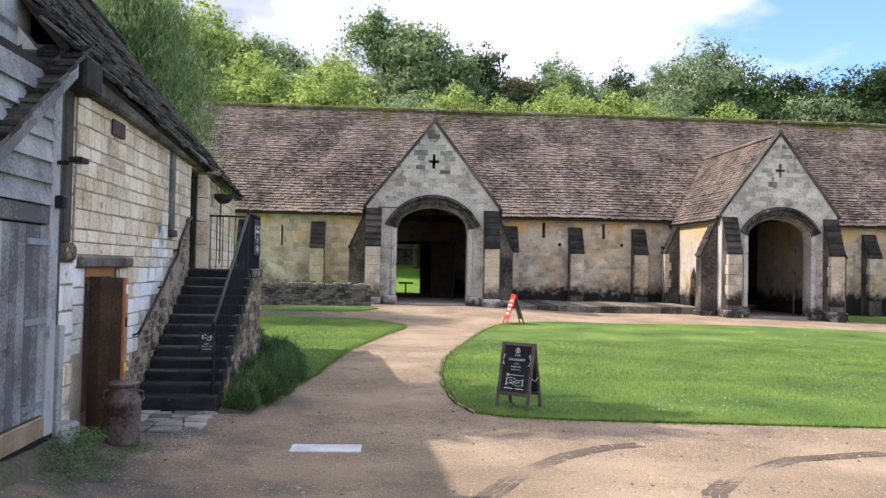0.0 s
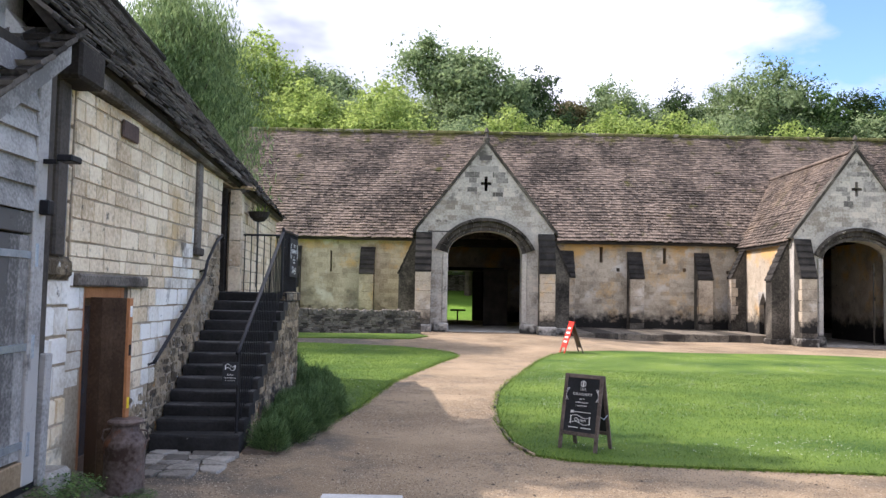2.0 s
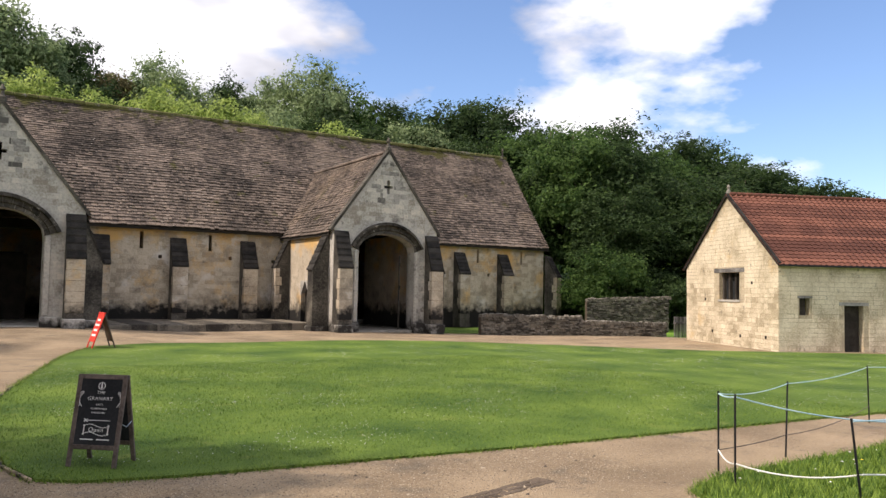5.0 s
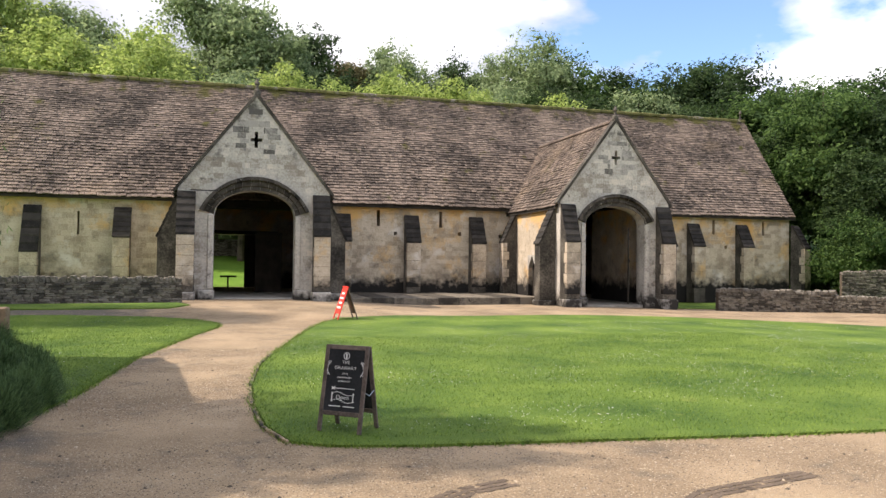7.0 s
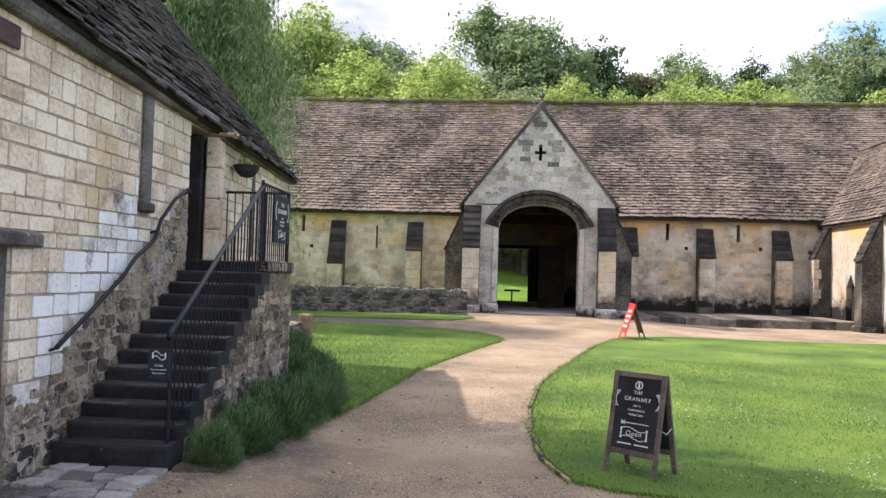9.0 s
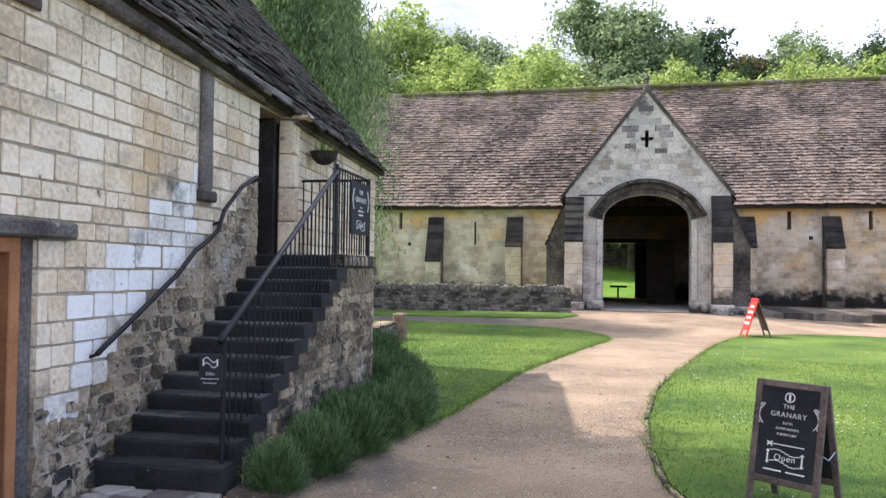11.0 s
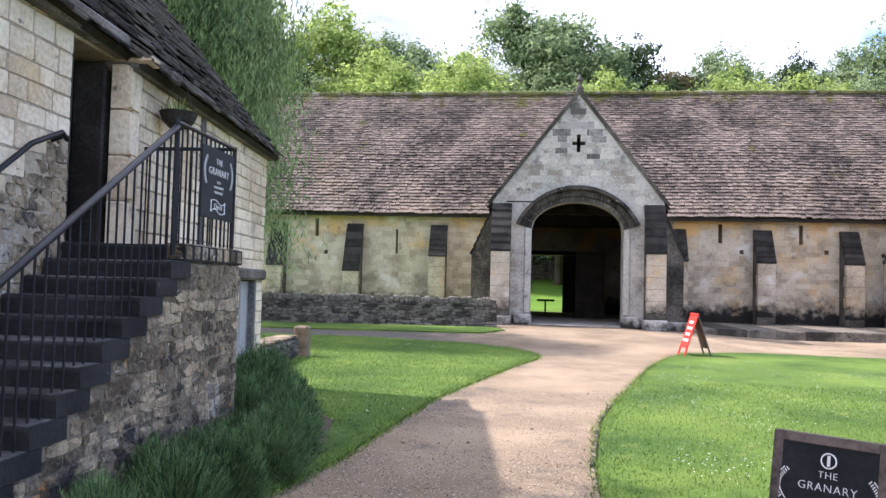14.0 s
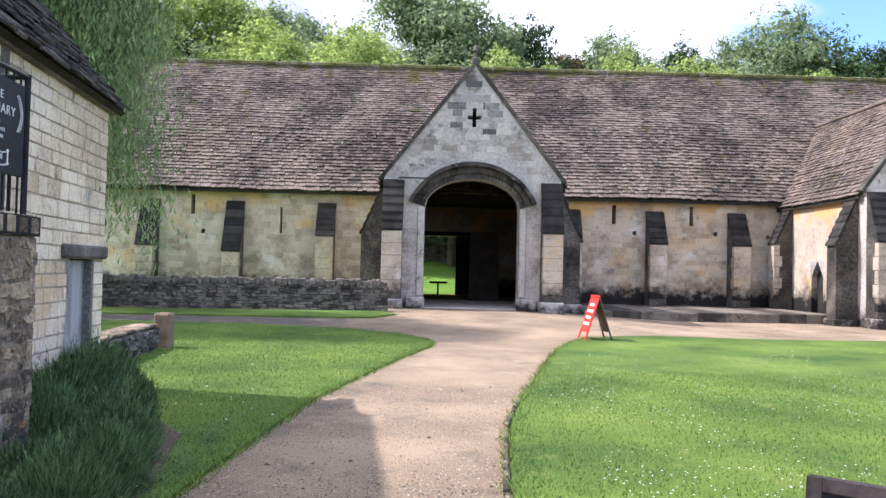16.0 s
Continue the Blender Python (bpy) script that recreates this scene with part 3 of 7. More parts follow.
def draped(name, poly, lift, mat, label, category, kind="structure", step=0.6, rim=0.06):
    """A sheet of the outline given, laid over the ground and turned down at its rim."""
    bm = bmesh.new()
    dense = []
    for i in range(len(poly)):
        a, b = Vector(poly[i]), Vector(poly[(i + 1) % len(poly)])
        n = max(1, int((b - a).length / step))
        dense += [a.lerp(b, k / n) for k in range(n)]
    top = [bm.verts.new((p.x, p.y, 0)) for p in dense]
    f = bm.faces.new(top)
    xs, ys = [p.x for p in dense], [p.y for p in dense]
    for k in np.arange(math.floor(min(xs)) + 1.5, max(xs), 1.5):
        bmesh.ops.bisect_plane(bm, geom=bm.verts[:] + bm.edges[:] + bm.faces[:], plane_co=(k, 0, 0), plane_no=(1, 0, 0))
    for k in np.arange(math.floor(min(ys)) + 1.5, max(ys), 1.5):
        bmesh.ops.bisect_plane(bm, geom=bm.verts[:] + bm.edges[:] + bm.faces[:], plane_co=(0, k, 0), plane_no=(0, 1, 0))
    border = [e for e in bm.edges if len(e.link_faces) == 1]
    for v in bm.verts:
        v.co.z = ground_z(v.co.x, v.co.y) + lift
    r = bmesh.ops.extrude_edge_only(bm, edges=border)
    for v in r["geom"]:
        if isinstance(v, bmesh.types.BMVert):
            v.co.z -= rim + lift
    bmesh.ops.recalc_face_normals(bm, faces=bm.faces)
    for f in bm.faces:
        if abs(f.normal.z) > 0.6 and f.normal.z < 0:
            f.normal_flip()
    me = bpy.data.meshes.new(name)
    bm.to_mesh(me)
    bm.free()
    me.materials.append(mat)
    return link(name, me, None, label, category, kind=kind)


# ---- ground ----
def ground_sheet():
    xs = sorted(set([-400, -250, -160, -110, -80] + list(np.arange(-60, 90, 2.0)) + list(np.arange(-8, 8, 0.5)) + [100, 130, 180, 260, 400]))
    ys = sorted(set([-400, -250, -160, -110, -80, -65] + list(np.arange(-56, 70, 2.0)) + list(np.arange(-42, -32, 0.5)) + [80, 100, 140, 200, 300, 400]))
    vs = [(x, y, ground_z(min(max(x, -90), 90), min(y, 75)) - 0.03) for y in ys for x in xs]
    n = len(xs)
    fs = [(j * n + i, j * n + i + 1, (j + 1) * n + i + 1, (j + 1) * n + i) for j in range(len(ys) - 1) for i in range(n - 1)]
    return meshed("ground", vs, fs, m_meadow, None, "green meadow ground rising to a wooded hill", "ground", kind="structure", shade=True)


ground_sheet()
YARD = [(-12, -58), (60, -58), (60, -26), (34, -13), (30, -8.5), (24, 0), (4, 0), (4, 10), (-4, 10), (-4, -0.5), (-4.2, -9.3), (-14, -11.5), (-30, -12.5), (-30, -24), (-6.5, -24), (-6.6, -34), (-10, -38)]
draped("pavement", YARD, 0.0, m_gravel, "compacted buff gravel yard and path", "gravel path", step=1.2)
LAWN_R = [(-0.5, -34.1), (-0.74, -33.2), (-0.83, -31.8), (-0.80, -30.2), (-0.55, -27.6), (-0.2, -25.7), (0.5, -22.6), (1.35, -19.0), (1.95, -17.2), (2.7, -15.8),
          (4.8, -14.8), (11.6, -14.1), (17, -15.2), (22, -17.5), (26.5, -21.0), (34, -26), (46, -30), (46, -36.8), (14.3, -35.45), (5.4, -35.0), (0.9, -34.6), (-0.05, -34.4)]
draped("lawn", LAWN_R, 0.03, m_lawn, "mown lawn scattered with white daisies", "lawn")
LAWN_L = [(-4.1, -34.4), (-3.75, -32.2), (-3.4, -30.4), (-3.15, -27.4), (-3.0, -25.9), (-2.5, -23.2), (-1.95, -20.5), (-1.42, -18.3), (-1.5, -17.2), (-2.3, -16.0), (-3.6, -15.2),
          (-6.5, -14.6), (-14, -14.4), (-26, -15), (-26, -23.5), (-6.3, -25.2), (-5.9, -28), (-4.6, -30.2), (-4.4, -34.5)]
draped("lawn", LAWN_L, 0.03, m_lawn, "mown lawn beside the granary in shade", "lawn")
LAWN_W = [(-3.3, -12.4), (-2.6, -11.2), (-3.1, -10.2), (-14, -11.3), (-28, -11.8), (-28, -13.2), (-14, -12.9), (-6, -12.6)]
draped("lawn", LAWN_W, 0.04, m_lawn, "grass strip along the low stone wall", "lawn")
LAWN_F = [(5.2, -38.5), (5.5, -37.9), (6.5, -37.55), (9.5, -37.5), (12, -37.1), (16, -36.9), (40, -38), (40, -52), (9, -52), (6.2, -42)]
draped("lawn", LAWN_F, 0.045, m_lawn, "rough grass inside the rope fence", "lawn")
draped("pavement", [(21.3, -7.2), (34, -7.2), (34, -0.2), (21.3, -0.2)], 0.03, m_lawn, "grass beside the barn wall", "lawn")

# ---- the tithe barn ----
rb = random.Random(5)
U_SLATE = unit_pieces("slate", 6, 0.05, 0.03, rb)
U_BLOCK = unit_pieces("block", 8, 0.03, 0.02, rb)
U_STONE = unit_stones("stone", 20, 0.12, (0.06, 0.32), rb)
BX0, BX1, EAVE, RIDGE, RY = -17.0, 34.4, 5.25, 12.5, 5.0
barn = link("tithe_barn", None, None, "long medieval limestone barn with a stone-slate roof", "barn")


def wall_with_slits(name, x0, x1, y0, y1, z0, z1, holes, mat, parent, label=""):
    """A wall along x with rectangular openings through it: blocks butted round the openings."""
    bm = bmesh.new()
    cuts = sorted({x0, x1, *[c for h in holes for c in h[:2]]})
    for a, b in zip(cuts, cuts[1:]):
        zz = [(z0, z1)]
        for hx0, hx1, hz0, hz1 in holes:
            if hx0 <= a and b <= hx1:
                zz = [s for lo, hi in zz for s in ((lo, min(hi, hz0)), (max(lo, hz1), hi)) if s[1] - s[0] > 0.01]
        for lo, hi in zz:
            box(bm, a, b, y0, y1, lo, hi)
    bmesh.ops.remove_doubles(bm, verts=bm.verts, dist=0.0005)
    return part(name, bm, mat, parent, label)


holes = [(x - 0.09, x + 0.09, 4.1, 5.0) for x in (-12.6, 7.02, 10.66, 28.7, 32.4)] + [(-8.55, -8.45, 3.3, 4.5)]
holes += [(x - 0.09, x + 0.09, z - 0.1, z + 0.1) for x, z in ((8.0, 3.7), (11.8, 3.75), (14.3, 3.65), (-12.1, 3.3), (29.6, 3.3))]
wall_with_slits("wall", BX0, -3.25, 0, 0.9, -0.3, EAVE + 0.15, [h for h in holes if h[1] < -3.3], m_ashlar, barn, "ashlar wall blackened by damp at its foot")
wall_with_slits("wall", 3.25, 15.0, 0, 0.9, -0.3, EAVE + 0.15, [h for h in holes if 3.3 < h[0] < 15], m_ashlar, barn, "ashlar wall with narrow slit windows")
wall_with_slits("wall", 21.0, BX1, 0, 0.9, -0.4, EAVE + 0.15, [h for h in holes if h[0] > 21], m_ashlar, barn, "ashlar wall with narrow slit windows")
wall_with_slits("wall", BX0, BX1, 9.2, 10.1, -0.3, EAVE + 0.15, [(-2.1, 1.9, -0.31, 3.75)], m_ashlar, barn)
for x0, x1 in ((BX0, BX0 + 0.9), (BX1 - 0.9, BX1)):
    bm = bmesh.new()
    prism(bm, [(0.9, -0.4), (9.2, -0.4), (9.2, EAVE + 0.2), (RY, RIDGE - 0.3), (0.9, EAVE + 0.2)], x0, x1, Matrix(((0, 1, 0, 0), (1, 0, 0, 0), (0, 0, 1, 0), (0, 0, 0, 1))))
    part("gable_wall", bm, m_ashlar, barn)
boxed("barn_floor", BX0 + 0.9, BX1 - 0.9, 0.9, 9.2, -0.2, 0.26, m_flag, barn)
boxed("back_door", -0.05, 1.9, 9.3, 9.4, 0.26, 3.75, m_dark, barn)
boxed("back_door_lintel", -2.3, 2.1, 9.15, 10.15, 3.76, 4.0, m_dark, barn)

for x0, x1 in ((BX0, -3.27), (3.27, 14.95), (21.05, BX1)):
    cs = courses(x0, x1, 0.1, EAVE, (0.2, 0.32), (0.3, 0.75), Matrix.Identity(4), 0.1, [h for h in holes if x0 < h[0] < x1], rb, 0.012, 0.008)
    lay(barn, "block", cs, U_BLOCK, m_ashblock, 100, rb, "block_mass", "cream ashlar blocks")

# roof boarding and slates
PITCH = math.atan2(RIDGE - EAVE, RY + 0.4)
bm = bmesh.new()
for sgn in (1, -1):
    y0, y1 = (-0.4, RY) if sgn > 0 else (10.4, RY)
    v = [bm.verts.new(p) for p in ((BX0 - 0.1, y0, EAVE), (BX1 + 0.15, y0, EAVE), (BX1 + 0.15, y1, RIDGE), (BX0 - 0.1, y1, RIDGE))]
    w = [bm.verts.new((q.co.x, q.co.y, q.co.z - 0.14)) for q in v]
    bm.faces.new(v)
    bm.faces.new(w[::-1])
    for i in range(4):
        bm.faces.new((v[i], w[i], w[(i + 1) % 4], v[(i + 1) % 4]))
part("roof", bm, m_dark, barn, "roof boarding")
roof_len = math.hypot(RIDGE - EAVE, RY + 0.4)
fm = Matrix.Translation((BX0 - 0.1, -0.42, EAVE)) @ Matrix.Rotation(-(math.pi / 2 - PITCH), 4, "X")
sl = slates(BX1 - BX0 + 0.25, roof_len - 0.05, 0.235, 0.14, (0.12, 0.34), fm, rb, 0.13, 0.025)
lay(barn, "slate", sl, U_SLATE, m_slate, 300, rb, "slate_mass", "brown stone slates in diminishing courses")
rt_bm = box(bmesh.new(), 0, 0.595, -0.2, 0.2, -0.1, 0.12, None, 0.05)
rt_me = bpy.data.meshes.new("ridge_tile")
rt_bm.to_mesh(rt_me)
rt_bm.free()
rt_me.materials.append(m_moss)
for i in range(86):
    link("ridge_tile", rt_me, barn).matrix_basis = pose(BX0 + i * 0.6, RY, RIDGE + rb.uniform(-0.015, 0.015), rb.uniform(-2, 2), rb.uniform(-0.8, 0.8), 0)
lathe_f = [(0.12, 0), (0.12, 0.15), (0.06, 0.2), (0.05, 0.45), (0.1, 0.5), (0.03, 0.75)]
part("finial", lathe(bmesh.new(), lathe_f, 8, pose(BX1 - 0.1, RY, RIDGE + 0.05)), m_butt, barn)


def buttress(x, w, y_wall, proj, z0, z_low, z_top, parent, turn=0.0, low=0.0, mat=None):
    """A buttress with a pale lower face and a dark stepped slate weathering above; it leans on a wall that faces -y."""
    m = Matrix.Translation((x, y_wall, 0)) @ Matrix.Rotation(turn, 4, "Z")
    b = link("buttress", None, parent, "buttress with dark stepped stone weathering")
    h = w / 2
    bm = bmesh.new()
    prism(bm, [(0.0, z0), (proj, z0), (proj, z_low), (0.05, z_top), (0.0, z_top)], -h, h, m @ Matrix(((0, 1, 0, 0), (-1, 0, 0, 0), (0, 0, 1, 0), (0, 0, 0, 1))))
    part("buttress_body", bm, m_butt, b, "blackened buttress core")
    if mat is None:
        zf = z0 + max(low, 0.9)
        nf = 5
        for i in range(nf):
            za, zb = zf + (z_low - 0.04 - zf) * i / nf, zf + (z_low - 0.04 - zf) * (i + 1) / nf
            boxed("face_stone", -h - 0.004, h + 0.004, -proj - 0.035 - 0.01 * (i % 2), -proj + 0.22 + 0.12 * (i % 2), za + 0.004, zb - 0.004, m_ashlar, b, m, 0.012)
    if low:
        boxed("buttress_plinth", -h - 0.07, h + 0.07, -proj - 0.1, 0.0, z0, z0 + low, m_gable, b, m, 0.04)
    n = 6
    for i in range(n):
        bm = bmesh.new()
        t0, t1 = i / n, (i + 1) / n
        ya, za = proj + (0.05 - proj) * t0, z_low + (z_top - z_low) * t0
        yb, zb = proj + (0.05 - proj) * t1, z_low + (z_top - z_low) * t1
        prism(bm, [(ya + 0.07, za - 0.03), (ya + 0.07, za + 0.05), (yb + 0.055, zb - 0.02), (yb - 0.02, zb - 0.02), (ya - 0.02, za - 0.03)], -h - 0.03, h + 0.03,
              m @ Matrix(((0, 1, 0, 0), (-1, 0, 0, 0), (0, 0, 1, 0), (0, 0, 0, 1))))
        part("weathering_slab", bm, m_weather, b, "blackened weathering slab")
    return b


for x, zl in ((-14.5, 2.6), (-10.6, 2.4), (-6.37, 3.2), (8.9, 3.2), (12.75, 3.2), (5.0, 3.2), (27.15, 3.3), (30.7, 3.3)):
    buttress(x, 0.78, 0.0, 0.85, -0.2, zl, 4.75, barn)
buttress(34.75, 0.8, 0.0, 0.9, -0.3, 3.3, 4.8, barn, radians(25))

F_Y = -7.3


def porch(cx, name, half, apex_z, eave_z, g, op, spring, crown, cross_z, hood_a):
    """A gabled wagon porch: arched front wall, side walls, slate roof, buttresses, cross loop."""
    p = link(name, None, None, "gabled stone porch with a wide arched doorway", "porch")
    cols = sorted({round(v, 4) for v in [-half, half, -op, op, 0.0] + list(np.linspace(-op, op, 41)) + list(np.linspace(-half, half, 25)) + [-0.075, 0.075, -0.25, 0.25]})

    def top(x):
        return eave_z + (apex_z - eave_z) * (1 - abs(x) / half)

    def arch(x):
        return spring + (crown - spring) * math.sqrt(max(0.0, 1 - (x / op) ** 2))

    bm = bmesh.new()
    for a, b in zip(cols, cols[1:]):
        mid = (a + b) / 2
        lo_a, lo_b = (g - 0.4, g - 0.4) if abs(mid) > op else (arch(a), arch(b))
        spans = [((lo_a, lo_b), (top(a), top(b)))]
        if abs(mid) < 0.075:
            spans = [((lo_a, lo_b), (cross_z - 0.36,) * 2), ((cross_z + 0.36,) * 2, (top(a), top(b)))]
        elif abs(mid) < 0.25:
            spans = [((lo_a, lo_b), (cross_z - 0.075,) * 2), ((cross_z + 0.075,) * 2, (top(a), top(b)))]
        for (za, zb), (ta, tb) in spans:
            q = [[bm.verts.new((cx + x, y, z)) for x, z in ((a, za), (b, zb), (b, tb), (a, ta))] for y in (F_Y, F_Y + 0.8)]
            bm.faces.new(q[0])
            bm.faces.new(q[1][::-1])
            for i in range(4):
                bm.faces.new((q[0][i], q[1][i], q[1][(i + 1) % 4], q[0][(i + 1) % 4]))
    bmesh.ops.remove_doubles(bm, verts=bm.verts, dist=0.0008)
    front = part("gable_front", bm, m_gable, p, "grey-white limestone gable")
    stones = []
    for mt in courses(-half, half, g + 0.45, apex_z - 0.3, (0.2, 0.29), (0.28, 0.62), Matrix.Translation((cx, F_Y, 0)), 0.1, [(-0.32, 0.32, cross_z - 0.45, cross_z + 0.45)], rb, 0.007, 0.004):
        ux, uz, sw, sh_ = mt.translation.x - cx, mt.translation.z, mt.to_scale().x / 2, mt.to_scale().z / 2
        far_x, low = abs(ux) + sw, uz - sh_
        if uz + sh_ > top(far_x) - 0.02 or far_x > half:
            continue
        ex = max(0.0, abs(ux) - sw)
        if ex < hood_a + 0.04 and low < spring + 0.2 + (crown - spring + 0.44) * math.sqrt(max(0.0, 1 - (ex / (hood_a + 0.06)) ** 2)):
            if not (uz + sh_ < spring and ex > op + 0.28):
                continue
        stones.append(mt)
    dark = [mt for mt in stones if abs(mt.translation.x - cx) < 0.85 and mt.translation.z > cross_z - 0.9 and rb.random() < 0.55]
    lay(front, "block", [mt for mt in stones if mt not in dark], U_BLOCK, m_gabblock, 270, rb)
    lay(front, "block", dark, U_BLOCK, m_gabdark, 60, rb)
    # segmental hood, moulding and inner splay, between the outer arc and the opening's edge
    end_z, hood_top = spring + 0.2, crown + 0.62
    rise = hood_top - end_z
    rad_o = (hood_a ** 2 + rise ** 2) / (2 * rise)
    th_e = math.asin(hood_a / rad_o)

    def band(th, f):
        k = th / th_e
        ox, oz = rad_o * math.sin(th), hood_top - rad_o + rad_o * math.cos(th)
        ix = op * math.sin(k * math.pi / 2)
        iz = spring + (crown - spring) * math.cos(k * math.pi / 2)
        return ox + (ix - ox) * f, oz + (iz - oz) * f

    # hood and arch stones near black, the splay inside them in the dark buttress colour
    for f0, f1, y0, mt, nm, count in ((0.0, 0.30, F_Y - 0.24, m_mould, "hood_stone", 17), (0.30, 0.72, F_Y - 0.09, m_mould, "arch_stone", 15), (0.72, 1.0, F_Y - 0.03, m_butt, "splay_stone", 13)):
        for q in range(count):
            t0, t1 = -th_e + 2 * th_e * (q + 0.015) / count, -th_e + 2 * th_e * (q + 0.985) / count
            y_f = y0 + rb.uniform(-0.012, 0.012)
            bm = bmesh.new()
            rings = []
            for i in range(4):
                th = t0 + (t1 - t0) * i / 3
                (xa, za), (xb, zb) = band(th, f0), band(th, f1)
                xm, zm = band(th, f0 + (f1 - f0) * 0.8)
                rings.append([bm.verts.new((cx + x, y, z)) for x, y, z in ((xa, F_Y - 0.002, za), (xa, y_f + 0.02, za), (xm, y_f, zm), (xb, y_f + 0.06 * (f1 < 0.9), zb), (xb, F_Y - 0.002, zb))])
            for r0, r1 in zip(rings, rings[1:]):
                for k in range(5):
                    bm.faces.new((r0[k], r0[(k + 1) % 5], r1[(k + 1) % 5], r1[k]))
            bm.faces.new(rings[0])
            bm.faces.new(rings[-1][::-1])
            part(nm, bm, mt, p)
    for s in (-1, 1):
        boxed("jamb_shaft", cx + s * (op + 0.14) - 0.13, cx + s * (op + 0.14) + 0.13, F_Y - 0.08, F_Y - 0.003, g + 0.45, spring, m_gable, p, None, 0.04)
        boxed("jamb_plinth", cx + s * (op + 0.3) - 0.36, cx + s * (op + 0.3) + 0.36, F_Y - 0.2, F_Y - 0.004, g - 0.3, g + 0.42, m_gable, p, None, 0.05)
        buttress(cx + s * (half - 0.38), 0.72, F_Y, 0.75, g - 0.3, 3.2, 5.1, p, 0.0, 0.65)
    # side walls, with a small door in the west one
    for s in (-1, 1):
        x0, x1 = sorted((cx + s * (half - 0.75), cx + s * half))
        bm = bmesh.new()
        if s < 0 and cx > 5:
            for y0, y1, z0, z1 in ((F_Y + 0.8, -4.1, g - 0.4, eave_z), (-3.1, -0.003, g - 0.4, eave_z), (-4.1, -3.1, 2.5, eave_z), (-4.1, -3.1, g - 0.4, g + 0.25)):
                box(bm, x0, x1, y0, y1, z0, z1)
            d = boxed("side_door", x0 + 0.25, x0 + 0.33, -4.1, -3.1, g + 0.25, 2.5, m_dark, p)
            bm2 = bmesh.new()
            for k in (-1, 1):
                prism(bm2, [(-3.6 + k * 0.62, 1.7), (-3.6, 2.55), (-3.6 + k * 0.62, 2.55)], x0 - 0.004, x0 + 0.24, Matrix(((0, 1, 0, 0), (1, 0, 0, 0), (0, 0, 1, 0), (0, 0, 0, 1))))
            part("pointed_door_head", bm2, m_gable, p)
        else:
            box(bm, x0, x1, F_Y + 0.8, -0.003, g - 0.4, eave_z)
        part("side_wall", bm, m_ashlar, p, "warm cream ashlar side wall")
        buttress(cx + s * half, 0.7, F_Y + 0.9, 0.85, g - 0.3, 3.1, 4.9, p, s * math.pi / 2, 0.55, m_butt)
        if cx > 5:
            buttress(cx + s * half, 0.6, -1.0, 0.8, g - 0.1, 3.3, 4.9, p, s * math.pi / 2, 0.4)
    boxed("porch_floor", cx - half + 0.75, cx + half - 0.75, F_Y + 0.1, 0.9, g - 0.4, g + 0.03, m_flag, p)
    # roof
    back = 3.4
    pit = math.atan2(apex_z - eave_z, half)
    bm = bmesh.new()
    for s in (-1, 1):
        o = 0.18
        v = [(s * (half + o), -0.18 * math.tan(pit)), (0, apex_z - eave_z), (0, apex_z - eave_z - 0.16), (s * (half + o), -0.18 * math.tan(pit) - 0.16)]
        prism(bm, [(cx + a, eave_z + b) for a, b in v], F_Y + 0.25, back)
    part("porch_roof", bm, m_dark, p, "roof boarding")
    sl_len = math.hypot(half + 0.2, apex_z - eave_z + 0.2)
    for s in (-1, 1):
        # x along the porch, z up its slope
        c, sn = math.cos(pit), math.sin(pit)
        ax = Vector((0, 1, 0)) if s > 0 else Vector((0, -1, 0))
        up = Vector((-s * c, 0, sn))
        out = Vector((s * sn, 0, c))
        start = Vector((cx + s * (half + 0.2), F_Y + 0.2 if s > 0 else back, eave_z - 0.2 * math.tan(pit)))
        fmx = Matrix((( ax.x, -out.x, up.x, start.x), (ax.y, -out.y, up.y, start.y), (ax.z, -out.z, up.z, start.z), (0, 0, 0, 1)))
        ps = slates(back - F_Y - 0.2, sl_len, 0.215, 0.14, (0.11, 0.3), fmx, rb, 0.13, 0.008)
        lay(p, "slate", ps, U_SLATE, m_slate, 150, rb, "slate_mass", "small brown stone slates")
        # coping along the gable
        bm = bmesh.new()
        o = Vector((cx + s * (half + 0.12), 0, eave_z - 0.12 * math.tan(pit)))
        e = Vector((cx, 0, apex_z))
        nn = Vector((s * sn, 0, c))
        prism(bm, [((o + nn * 0.0).x, (o + nn * 0.0).z), ((e + nn * 0.0).x, (e + nn * 0.0).z), ((e + nn * 0.0).x, (e + nn * 0.0).z + 0.22), ((o + nn * 0.13).x, (o + nn * 0.13).z)], F_Y - 0.06, F_Y + 0.34)
        part("gable_coping", bm, m_butt, p, "dark worn stone coping")
    boxed("porch_ridge", cx - 0.14, cx + 0.14, F_Y + 0.35, back - 0.2, apex_z - 0.02, apex_z + 0.16, m_slate, p, None, 0.05)
    part("finial", lathe(bmesh.new(), [(0.16, 0), (0.16, 0.2), (0.08, 0.25), (0.06, 0.42), (0.13, 0.5), (0.04, 0.72)], 8, pose(cx, F_Y + 0.12, apex_z + 0.1)), m_butt, p)
    # dark board added behind the loop, standing in for the shade inside
    boxed("cross_shade_board", cx - 0.45, cx + 0.45, F_Y + 0.8, F_Y + 0.86, cross_z - 0.55, cross_z + 0.55, m_dark, p)
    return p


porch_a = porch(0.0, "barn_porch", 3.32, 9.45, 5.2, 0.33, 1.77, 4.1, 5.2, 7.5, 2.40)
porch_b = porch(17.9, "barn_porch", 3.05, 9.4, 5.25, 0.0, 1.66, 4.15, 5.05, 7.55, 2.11)
